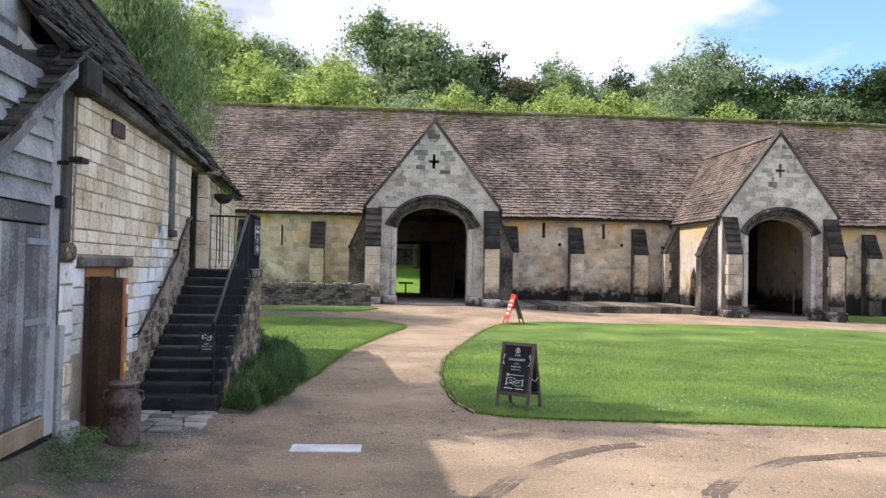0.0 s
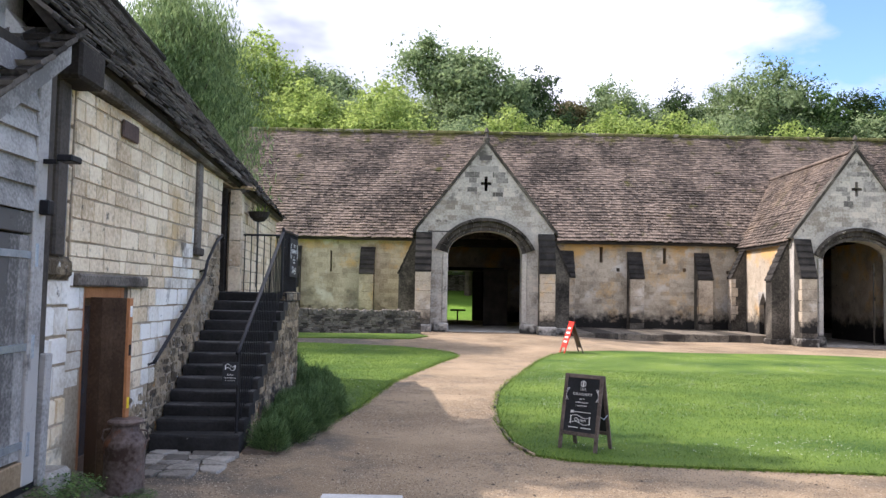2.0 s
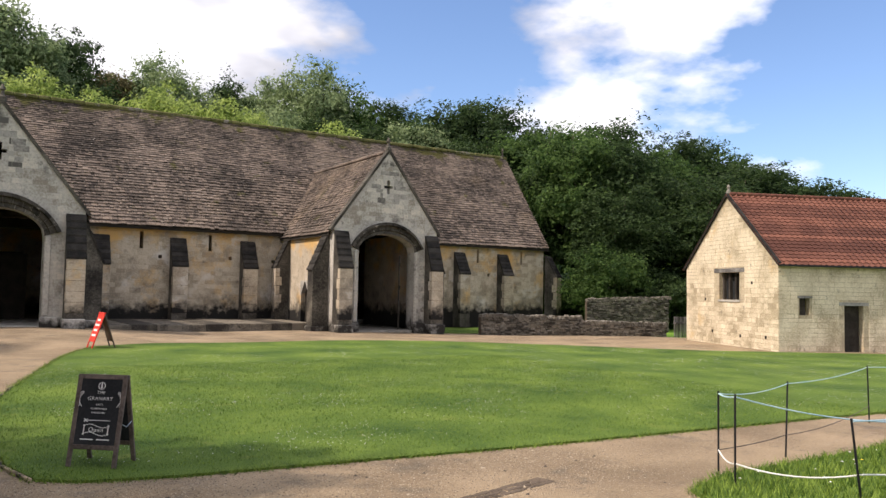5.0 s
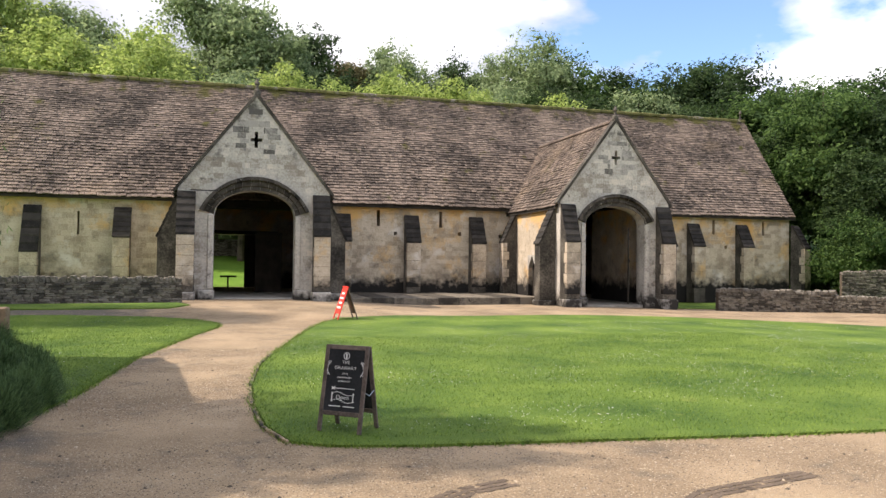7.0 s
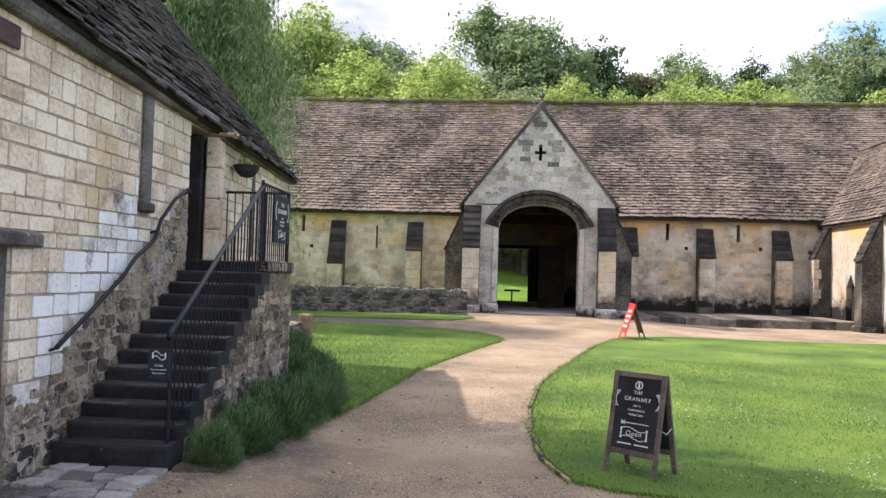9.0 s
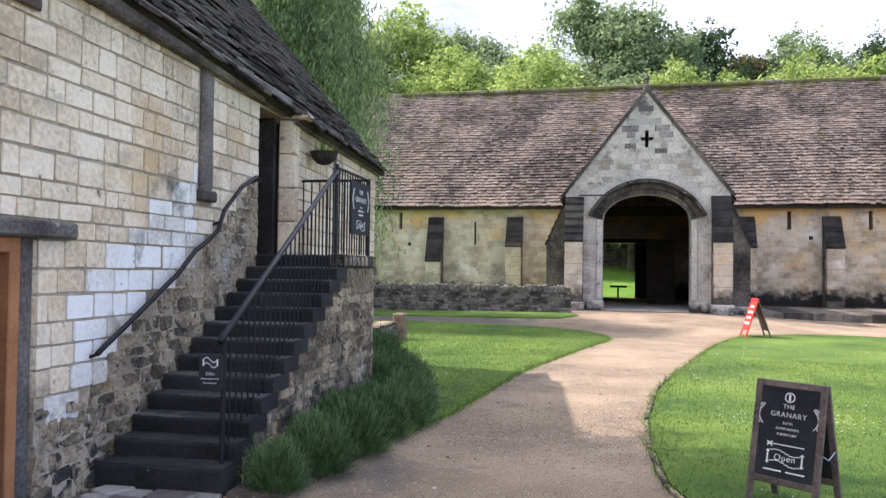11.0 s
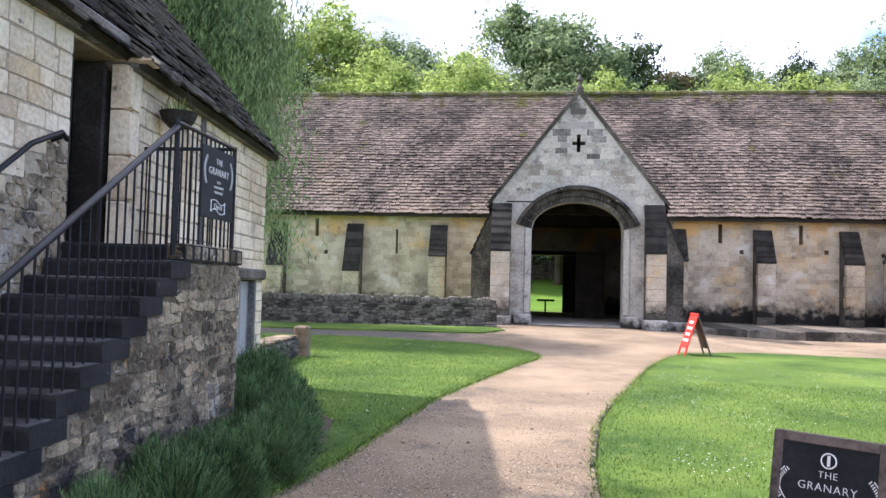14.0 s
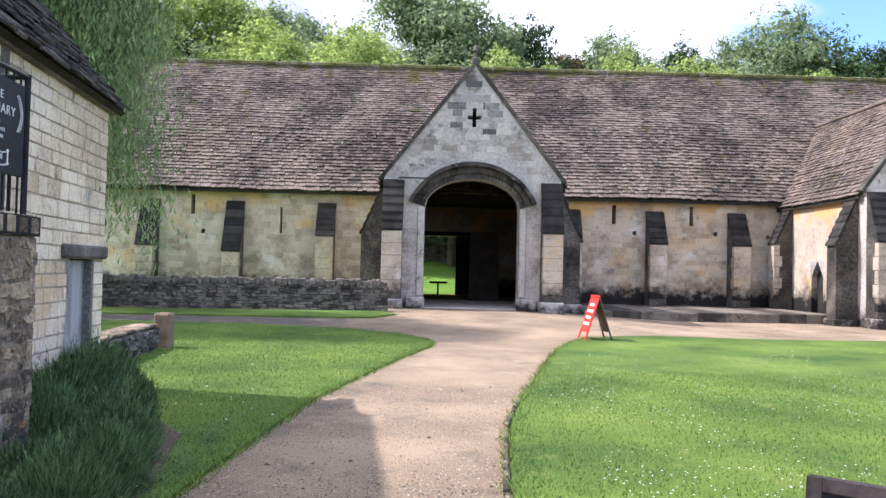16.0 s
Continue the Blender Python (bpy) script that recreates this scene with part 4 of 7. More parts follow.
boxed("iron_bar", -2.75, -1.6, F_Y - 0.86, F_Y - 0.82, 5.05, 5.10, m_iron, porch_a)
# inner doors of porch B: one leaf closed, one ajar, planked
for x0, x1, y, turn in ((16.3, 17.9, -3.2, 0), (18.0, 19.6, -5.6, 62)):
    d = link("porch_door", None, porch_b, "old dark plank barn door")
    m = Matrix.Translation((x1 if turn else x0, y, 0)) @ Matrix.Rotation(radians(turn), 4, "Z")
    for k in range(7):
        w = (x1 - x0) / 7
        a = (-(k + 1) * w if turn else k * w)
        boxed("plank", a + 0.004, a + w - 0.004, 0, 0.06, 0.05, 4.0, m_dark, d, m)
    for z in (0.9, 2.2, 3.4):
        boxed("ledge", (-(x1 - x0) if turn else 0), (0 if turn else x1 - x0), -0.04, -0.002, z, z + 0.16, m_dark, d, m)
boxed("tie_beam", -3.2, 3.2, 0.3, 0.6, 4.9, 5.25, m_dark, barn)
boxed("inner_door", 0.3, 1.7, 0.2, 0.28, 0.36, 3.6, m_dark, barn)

# terrace of stone slabs before the barn
terrace = link("terrace", None, None, "low terrace of worn stone slabs along the barn", "terrace", kind="structure")
for i in range(9):
    x = 4.3 + i * 1.13
    yf = -7.0 + i * 0.16
    boxed("slab", x, x + 1.115, yf, -0.004, -0.2, 0.36 + rb.uniform(-0.02, 0.02), m_terrace, terrace, None, 0.03)
for i in range(3):
    boxed("terrace_step", 14.46 + 0.0 * i, 14.85, -5.6 + i * 0.5, -5.15 + i * 0.5, -0.2, 0.1 + i * 0.11, m_dry, terrace, None, 0.02)


# ---- dry-stone walls ----
def dry_wall(name, a, b, height0, height1, label, cope=True, thick=0.45, single=0):
    a, b = Vector((*a, 0)), Vector((*b, 0))
    L = (b - a).length
    d = (b - a).normalized()
    ang = math.atan2(d.y, d.x)
    w = link(name, None, None, label, "stone wall")
    mats = []
    z = 0.0
    while z < max(height0, height1):
        rh = rb.uniform(0.06, 0.115)
        u = -rb.uniform(0, 0.2)
        while u < L:
            l = rb.uniform(0.12, 0.4)
            s, e = max(0, u), min(L, u + l)
            t = (s + e) / 2 / L
            p = a + d * (s + e) / 2
            g = ground_z(p.x, p.y)
            top = height0 + (height1 - height0) * t
            if e - s > 0.05 and z < top:
                for side in (0, 1):
                    base = Matrix.Translation((p.x, p.y, g - 0.06 + z + rh / 2)) @ Matrix.Rotation(ang + math.pi * side, 4, "Z")
                    mats.append(base @ Matrix.Translation((0, -thick / 2 + rb.uniform(-0.02, 0.03), 0)) @ Matrix.Rotation(rb.uniform(-0.06, 0.06), 4, "Y") @ Matrix.Diagonal((e - s - 0.006, thick / 2, rh * rb.uniform(0.8, 1.15), 1)))
            u += l
        z += rh
    lay(w, "stone", mats, U_STONE, m_dry, single, rb, "wall_stones", "grey dry-laid stones")
    core = bmesh.new()
    n = max(2, int(L / 1.0))
    for i in range(n):
        p0, p1 = a + d * L * i / n, a + d * L * (i + 1) / n
        t = (i + 0.5) / n
        g = ground_z(p0.x, p0.y)
        box(core, 0, L / n, -thick / 2 + 0.06, thick / 2 - 0.06, g - 0.2, g + height0 + (height1 - height0) * t - 0.06, Matrix.Translation((p0.x, p0.y, 0)) @ Matrix.Rotation(ang, 4, "Z"))
    part("wall_core", core, m_soil, w)
    if cope:
        u = 0.02
        cm = []
        while u < L - 0.05:
            l = rb.uniform(0.11, 0.24)
            p = a + d * (u + l / 2)
            g = ground_z(p.x, p.y) + height0 + (height1 - height0) * u / L
            hh = rb.uniform(0.16, 0.27)
            cm.append(Matrix.Translation((p.x, p.y, g + hh / 2 - 0.05)) @ Matrix.Rotation(ang + (math.pi if d.x < 0 else 0.0), 4, "Z") @ Matrix.Rotation(rb.uniform(-0.2, 0.2), 4, "Y") @ Matrix.Translation((0, -thick / 2, 0)) @ Matrix.Diagonal((l, thick, hh, 1)))
            u += l
        lay(w, "cope_stone", cm, U_STONE, m_dry, 120, rb, "cope_stones", "upright cope stones")
    return w


dry_wall("stone_wall", (-2.95, -9.6), (-16.5, -11.3), 0.88, 0.9, "low grey dry-stone wall with upright cope stones")
dry_wall("stone_wall", (23.2, -8.3), (29.2, -9.6), 1.02, 0.95, "low dry-stone wall beside the barn porch")
dry_wall("stone_wall", (29.25, -9.6), (33.8, -11.9), 0.72, 0.62, "low dropped length of dry-stone wall")
dry_wall("stone_wall", (33.3, -5.7), (38.4, -7.9), 1.95, 2.15, "tall dry-stone boundary wall before trees")


dry_wall("stone_wall", (-9.0, 24.5), (5.0, 24.5), 1.3, 1.3, "dark field wall behind the barn", False)


# ---- the cottage with the red pantile roof ----
cot = link("cottage", None, None, "small limestone outbuilding with a red pantile roof", "outbuilding")
CU = Vector((0.926, -0.376, 0)).normalized()
CV = Vector((0.376, 0.926, 0)).normalized()
CM = Matrix(((CU.x, CV.x, 0, 29.3), (CU.y, CV.y, 0, -22.4), (0, 0, 1, -0.3), (0, 0, 0, 1)))
CW, CL, CE, CA = 8.4, 18.0, 3.9, 7.35
swap = Matrix(((0, 1, 0, 0), (1, 0, 0, 0), (0, 0, 1, 0), (0, 0, 0, 1)))
w0, w1, wz0, wz1 = 3.15, 5.0, 2.27, 3.6
for outline in ([(0, -0.3), (w0, -0.3), (w0, CE), (0, CE)], [(w1, -0.3), (CW, -0.3), (CW, CE), (w1, CE)], [(w0, -0.3), (w1, -0.3), (w1, wz0), (w0, wz0)], [(w0, wz1), (w1, wz1), (w1, CE), (w0, CE)],
                [(0, CE), (CW, CE), (CW / 2, CA)]):
    part("wall", prism(bmesh.new(), outline, 0, 0.6, CM @ swap), m_cotwall, cot, "sunlit cream limestone gable")
for x0, x1, z0, z1 in ((0.6, 1.0, -0.3, CE), (1.0, 1.5, -0.3, 1.65), (1.0, 1.5, 2.4, CE), (1.5, 3.2, -0.3, CE), (3.2, 4.15, 2.1, CE), (4.15, CL, -0.3, CE)):
    boxed("wall", x0, x1, 0, 0.6, z0, z1, m_cotwall, cot, CM)
for v0, v1, x0, x1 in ((CW - 0.6, CW, 0.6, CL), (0.6, CW - 0.6, CL - 0.6, CL)):
    boxed("wall", x0, x1, v0, v1, -0.3, CE, m_cotwall, cot, CM)
boxed("door", 3.2, 4.15, 0.3, 0.36, 0.0, 2.1, m_darkoak, cot, CM)
boxed("door_lintel", 2.95, 4.4, -0.03, 0.3, 2.103, 2.25, m_oak, cot, CM)
boxed("vent_shutter", 1.0, 1.5, 0.3, 0.36, 1.65, 2.4, m_darkoak, cot, CM)
boxed("vent_lintel", 0.9, 1.62, -0.03, 0.28, 2.403, 2.5, m_oak, cot, CM)
win = link("window", None, cot, "dark three-light mullioned window under an oak lintel")
for k in range(4):
    v = w0 + (w1 - w0 - 0.14) * k / 3
    boxed("mullion", 0.18, 0.32, v, v + 0.14, wz0, wz1, m_darkoak, win, CM)
boxed("pane", 0.33, 0.345, w0, w1, wz0, wz1, m_glass, win, CM)
boxed("sill", -0.05, 0.18, w0 - 0.06, w1 + 0.06, wz0 - 0.1, wz0 - 0.002, m_flag, win, CM)
boxed("lintel", -0.03, 0.3, w0 - 0.45, w1 + 0.45, wz1 + 0.003, wz1 + 0.2, m_oak, win, CM)
# no openings: dark plates on the wall face paint the shade of putlog holes
for v, z in ((0.9, 0.55), (3.0, 0.5), (5.6, 0.6), (2.0, 3.0), (6.3, 2.2)):
    boxed("putlog_hole_shade", -0.026, -0.002, v, v + 0.12, z, z + 0.14, m_dark, cot, CM)
cp = math.atan2(CA - CE, CW / 2)
for s in (0, 1):
    bm = bmesh.new()
    n = int(CL / 0.1)
    rows = 22
    Ls = math.hypot(CA - CE, CW / 2) + 0.25
    vs, fs = [], []
    for r in range(rows):
        s0, s1 = Ls * r / rows, Ls * (r + 1) / rows + 0.05
        base = len(vs)
        for i in range(n + 1):
            x = -0.12 + (CL + 0.2) * i / n
            wv = 0.04 * math.sin(2 * math.pi * x / 0.3) + rb.uniform(-0.004, 0.004)
            for ss, lift in ((s0, 0.075), (s0, 0.03), (s1, 0.035)):
                d = -0.2 + ss * math.cos(cp)
                z = CE - 0.2 * math.tan(cp) + ss * math.sin(cp) + (lift + wv) * math.cos(cp) + 0.08
                d -= (lift + wv) * math.sin(cp)
                p = CM @ Vector((x, d if s == 0 else CW - d, z))
                vs.append((p.x, p.y, p.z))
        for i in range(n):
            b0 = base + 3 * i
            fs += [(b0 + 1, b0 + 4, b0 + 3, b0), (b0, b0 + 3, b0 + 5, b0 + 2)]
    meshed("pantile_mass", vs, fs, m_pan, cot, "weathered red clay pantiles", kind="stuff", shade=False)
bm = bmesh.new()
for s in (-1, 1):
    prism(bm, [(CW / 2 + s * (CW / 2 + 0.15), CE - 0.12), (CW / 2, CA + 0.0), (CW / 2, CA + 0.18), (CW / 2 + s * (CW / 2 + 0.2), CE + 0.04)], -0.1, 0.03, CM @ swap)
part("verge", bm, m_weather, cot, "dark verge stones")
for i in range(40):
    boxed("ridge_tile", 0.02 + i * 0.45, 0.46 + i * 0.45, CW / 2 - 0.14, CW / 2 + 0.14, CA + 0.04, CA + 0.22, m_pan, cot, CM, 0.05)
for fr_, ua, ub in ((CM @ Matrix.Rotation(-math.pi / 2, 4, "Z"), -CW, 0.0), (CM, 0.0, CL)):
    hs = [(-w1 - 0.45, -w0 + 0.45, wz0 - 0.1, wz1 + 0.2)] if ua < 0 else [(2.95, 4.4, -0.4, 2.25), (0.95, 1.6, 1.6, 2.5)]
    cb = []
    for mt in courses(ua, ub, -0.3, CA if ua < 0 else CE, (0.15, 0.26), (0.2, 0.6), fr_, 0.1, hs, rb, 0.012, 0.012):
        lc, sc_ = (fr_.inverted() @ mt).translation, mt.to_scale()
        edge = min(-lc.x, CW + lc.x) - sc_.x / 2
        if ua < 0 and lc.z + sc_.z / 2 > CE + max(0.0, edge) * (CA - CE) / (CW / 2) - 0.03:
            continue
        cb.append(mt)
    lay(cot, "block", cb, U_BLOCK, m_cotblock, 300 if ua < 0 else 100, rb, "block_mass", "cream limestone blocks")
part("finial", lathe(bmesh.new(), [(0.12, 0), (0.1, 0.15), (0.05, 0.2), (0.09, 0.32), (0.03, 0.45)], 8, CM @ pose(0.05, CW / 2, CA + 0.15)), m_flag, cot)
boxed("gutter", -0.1, CL, -0.32, -0.22, CE - 0.12, CE - 0.04, m_iron, cot, CM)
gate = link("gate", None, None, "weathered oak gate between wall and outbuilding", "gate")
for k in range(7):
    boxed("gate_board", 34.1 + k * 0.13, 34.2 + k * 0.13, -12.3 - k * 0.03, -12.27 - k * 0.03, -0.3, 0.9, m_oak, gate)
boxed("gate_rail", 34.1, 35.0, -12.42, -12.2, 0.5, 0.6, m_oak, gate)


# ---- the granary ----
gran = link("granary", None, None, "stone granary with a dark slate roof and timber wall plate", "granary")


def wall_frame(x, y, dx, dy):
    """x along a wall away from the start, -y out of it, z up."""
    d = Vector((dx, dy, 0)).normalized()
    return Matrix(((d.x, -d.y, 0, x), (d.y, d.x, 0, y), (0, 0, 1, 0), (0, 0, 0, 1)))


rg = random.Random(11)


def sagged(k):
    """A lean of level lines: k metres of rise for each metre along x."""
    m = Matrix.Identity(4)
    m[2][0] = k
    return m


GM = wall_frame(-5.55, -35.5, -0.028, 1.0)
GF = wall_frame(-5.56, -30.85, -0.106, 0.9946)
NEAR, PIER, SPLIT, FAR, WT = -1.85, -2.6, 4.68, 5.6, 4.14
DOORS = [(-1.5, -0.2, -0.4, 2.15), (3.75, SPLIT, 2.1, 3.97)]
DOORF = (4.15, 5.2, -0.4, 1.8)
g_wall = boxed("wall", -0.19, 3.75, 0.0, 0.6, -0.4, WT, m_backing, gran, GM, label="coursed pale limestone wall")
for x0, x1, z0, z1 in ((PIER, -1.5, -0.4, 2.3), (NEAR, -1.5, 2.3, WT), (-1.5, -0.19, 2.15, WT), (3.75, SPLIT, -0.4, 2.1), (3.75, SPLIT, 3.97, WT)):
    boxed("wall", x0, x1, 0.0, 0.6, z0, z1, m_backing, gran, GM)
f_wall = boxed("wall", 0.0, 4.15, 0.0, 0.6, -0.4, WT - 0.1, m_backing, gran, GF, label="coursed pale limestone wall")
for x0, x1, z0, z1 in ((4.15, 5.2, 1.8, WT - 0.1), (5.2, FAR, -0.4, WT - 0.1)):
    boxed("wall", x0, x1, 0.0, 0.6, z0, z1, m_backing, gran, GF)
for fm_, x0, x1, y0, y1 in ((GM, NEAR, SPLIT, 5.4, 6.0), (GF, -0.3, FAR, 5.4, 6.0), (GF, FAR - 0.6, FAR, 0.6, 5.4), (GM, NEAR, NEAR + 0.5, 0.6, 5.4)):
    boxed("wall", x0, x1, y0, y1, -0.4, WT - 0.05, m_backing, gran, fm_)
for fm_, x0, x1, mt in ((GF, FAR - 0.6, FAR, m_backing), (GM @ sagged(-0.06), NEAR - 0.62, NEAR - 0.3, m_boards)):
    bm = bmesh.new()
    prism(bm, [(-0.05, WT - 0.15), (6.1, WT - 0.15), (3.0, 7.7)], x0, x1, fm_ @ swap)
    part("gable", bm, mt, gran)
U_ASH = unit_stones("block", 18, 0.028, (0.012, 0.075), rg)
gholes = DOORS + [(-1.74, 0.2, 2.12, 2.28), (2.2, 2.52, 2.6, 4.2)]
def rubble_line(u):
    return 0.75 + 0.66 * max(0.0, u - 0.2) if u > 0.0 else (0.9 + 0.15 * math.sin(u * 3))


blocks = [m for m in courses(NEAR, SPLIT, -0.2, WT, (0.14, 0.235), (0.16, 0.46), GM, 0.12, gholes, rg, 0.006, 0.012, 0.07)
          if (GM.inverted() @ m).translation.z > rubble_line((GM.inverted() @ m).translation.x)]
blocks += courses(PIER, NEAR, -0.2, 2.2, (0.2, 0.32), (0.3, 0.6), GM, 0.12, (), rg, 0.012, 0.025)
blocks.sort(key=lambda m: m.translation.y)


def limed(m):
    """Where old limewash clings: a ragged patch over the rubble beside the stair, and the edge of the pier."""
    q = (GM.inverted() @ m).translation
    over = q.z - rubble_line(q.x)
    wob = 0.25 * noise.noise(Vector((q.x * 1.7, q.z * 1.7, 4.0)))
    return (0.1 < q.x + wob < 2.3 and over + wob < 0.95) or (q.x < -1.35 + wob and 1.2 < q.z < 2.3 + wob)


lime = [m for m in blocks if limed(m)]
lay(g_wall, "block", lime, U_ASH, m_lime, 90, rg, "limewashed_mass", "limewashed ashlar blocks")
lay(g_wall, "block", [m for m in blocks if not limed(m)], U_ASH, m_block, 210, rg, "block_mass", "pale ashlar blocks")
low = [m for m in courses(-0.19, SPLIT, -0.2, WT, (0.09, 0.18), (0.10, 0.30), GM, 0.12, gholes, rg, -0.004, 0.006, 0.7)
       if (GM.inverted() @ m).translation.z <= rubble_line((GM.inverted() @ m).translation.x)]
lay(g_wall, "rubble", low, U_STONE, m_rubble, 300, rg, "low_rubble", "dark rough rubble stones")
fblocks = courses(0.0, FAR, -0.2, WT - 0.1, (0.14, 0.235), (0.16, 0.46), GF, 0.12, [DOORF, (3.95, 5.55, 1.8, 1.98)], rg, 0.007, 0.012)
lay(f_wall, "block", fblocks, U_ASH, m_block, 300, rg, "block_mass", "pale ashlar blocks")
em = GM @ Matrix.Translation((NEAR, 0.0, 0)) @ Matrix.Rotation(-math.pi / 2, 4, "Z")
lay(g_wall, "quoin", courses(-0.6, 0.0, 2.3, WT, (0.25, 0.4), (0.5, 0.61), em, 0.1, (), rg), U_ASH, m_block, 60, rg)
em = GF @ Matrix.Translation((FAR, 0.0, 0)) @ Matrix.Rotation(math.pi / 2, 4, "Z")
lay(f_wall, "quoin", courses(0.0, 3.0, -0.2, WT - 0.1, (0.2, 0.3), (0.3, 0.6), em, 0.1, (), rg), U_ASH, m_block, 200, rg)
boxed("pier_capping", PIER - 0.03, NEAR - 0.005, -0.06, 0.62, 2.2, 2.42, m_rubble, gran, GM, 0.05)
boxed("wall_plate", NEAR - 0.45, SPLIT + 0.1, -0.13, 0.35, 4.12, 4.37, m_greyoak, gran, GM @ sagged(-0.03), 0.03)
boxed("wall_plate", -0.1, FAR + 0.12, -0.11, 0.35, WT - 0.26, WT - 0.03, m_greyoak, gran, GF, 0.03)
boxed("wall_post", 2.24, 2.48, -0.05, 0.2, 2.72, WT - 0.03, m_greyoak, gran, GM, 0.02)
boxed("post_foot", 2.2, 2.52, -0.09, 0.1, 2.64, 2.76, m_darkoak, gran, GM, 0.02)
boxed("corner_post", NEAR - 0.42, NEAR - 0.2, -0.05, 0.2, 2.42, WT, m_darkoak, gran, GM, 0.02)
boxed("corner_post", NEAR - 0.17, NEAR - 0.03, 0.02, 0.2, 2.42, WT, m_oak, gran, GM, 0.02)
boxed("beam_end", NEAR - 0.5, NEAR + 0.05, -0.26, 0.5, WT - 0.06, WT + 0.3, m_darkoak, gran, GM, 0.03)
boxed("lintel", -1.74, 0.2, -0.07, 0.3, 2.14, 2.27, m_greyoak, gran, GM, 0.02)
boxed("plaque", -0.74, -0.27, -0.055, -0.02, 3.84, 4.05, m_plaque, gran, GM, 0.015)
# roof in two lengths that follow the bend of the wall
U_RS = unit_pieces("roof_slate", 6, 0.07, 0.03, rg)
for fm_, x0, x1, e0, r0, single in ((GM @ sagged(-0.06), NEAR - 0.75, SPLIT + 0.05, 4.28, 8.2, 300), (GF, -0.12, FAR + 0.28, 3.93, 7.95, 200)):
    bm = bmesh.new()
    for s in (0, 1):
        o = [(-0.17, e0 + 0.02), (3.05, r0), (3.05, r0 - 0.15), (-0.11, e0 - 0.04)]
        prism(bm, [(a if s == 0 else 6.1 - a, b) for a, b in o], x0 + 0.03, x1 - 0.03, fm_ @ swap)
    part("roof", bm, m_dark, gran, "roof boarding")
    GP = math.atan2(r0 - e0, 3.25)
    fr = fm_ @ Matrix(((1, 0, 0, x0), (0, math.sin(GP), math.cos(GP), -0.17), (0, -math.cos(GP), math.sin(GP), e0 - 0.03), (0, 0, 0, 1)))
    gs = slates(x1 - x0, math.hypot(3.22, r0 - e0), 0.21, 0.14, (0.16, 0.4), fr, rg, 0.13, 0.012)
    lay(gran, "roof_slate", gs, U_RS, m_slate_obj, single, rg, "roof_slate_mass", "dark stone slates")
    boxed("ridge", x0, x1, 2.9, 3.2, r0 - 0.04, r0 + 0.12, m_slate_obj, gran, fm_, 0.05)
# near door: fresh oak frame, plank leaf ajar
nd = link("door", None, gran, "brown plank door standing ajar in a fresh oak frame")
for x0, x1, z0, z1 in ((-1.5, -1.39, 0.02, 2.14), (-0.45, -0.34, 0.02, 2.14), (-1.39, -0.45, 2.02, 2.14)):
    boxed("frame", x0, x1, 0.02, 0.3, z0, z1, m_orange, nd, GM, 0.01)
lm = GM @ Matrix.Translation((-1.36, -0.02, 0)) @ Matrix.Rotation(radians(-112), 4, "Z")
for k in range(3):
    boxed("plank", k * 0.16 + 0.002, (k + 1) * 0.16 - 0.002, 0.0, 0.045, 0.16, 2.03, m_doorwood, nd, lm, 0.004)
for z in (0.32, 1.66):
    boxed("door_ledge", 0.01, 0.47, 0.046, 0.07, z, z + 0.15, m_doorwood, nd, lm, 0.004)
boxed("leaf_edge", 0.481, 0.52, -0.004, 0.05, 0.16, 2.03, m_orange, nd, lm, 0.004)
part("handle", tube(bmesh.new(), [lm @ Vector(p) for p in ((0.43, 0.045, 0.98), (0.43, 0.095, 1.02), (0.43, 0.095, 1.16), (0.43, 0.045, 1.2))], 0.012), m_iron, nd)
boxed("handle_plate", 0.405, 0.455, 0.046, 0.052, 0.96, 1.3, m_darkoak, nd, lm)
for z, mt in ((0.55, m_iron), (0.92, m_yellow), (1.45, m_iron), (1.84, m_chalk)):
    boxed("latch_plate", 0.521, 0.527, 0.008, 0.036, z, z + 0.11, mt, nd, lm)
boxed("glazed_door", -1.39, -0.53, 0.22, 0.24, 0.05, 2.01, m_glass, nd, GM)
for x0, x1, z0, z1 in ((-0.53, -0.455, 0.04, 2.015), (-1.385, -1.3, 0.04, 2.015), (-1.3, -0.53, 1.93, 2.015), (-1.3, -0.53, 0.04, 0.3)):
    boxed("glazing_bar", x0, x1, 0.2, 0.26, z0, z1, m_doorwood, nd, GM, 0.006)
boxed("door_closer", -0.54, -0.48, 0.15, 0.198, 1.82, 1.94, m_chalk, nd, GM, 0.006)
boxed("outer_post", -0.335, -0.2, 0.03, 0.2, 0.0, 2.165, m_greyoak, nd, GM, 0.01)
boxed("threshold", -1.55, -0.3, -0.15, 0.3, -0.2, 0.04, m_flag, gran, GM, 0.03)
# upper doorway
ud = link("door", None, gran, "dark upper doorway with stone jamb")
boxed("door_leaf", 3.75, SPLIT, 0.45, 0.5, 2.1, 3.97, m_darkoak, ud, GM)
boxed("door_post", 3.75, 3.9, 0.06, 0.38, 2.1, 3.96, m_darkoak, ud, GM, 0.02)
boxed("door_post", 4.5, 4.67, 0.1, 0.44, 2.1, 3.96, m_darkoak, ud, GM, 0.02)
lay(ud, "jamb_stone", [GF @ Matrix.Translation((0.02, -0.03, 2.1 + 0.23 + 0.46 * k)) @ Matrix.Diagonal((0.26, 0.2, 0.45, 1)) for k in range(4)], U_ASH, m_block, 10, rg)
boxed("bracket", -0.12, 0.12, -0.25, 0.2, 3.95, 4.03, m_block, ud, GF, 0.03)
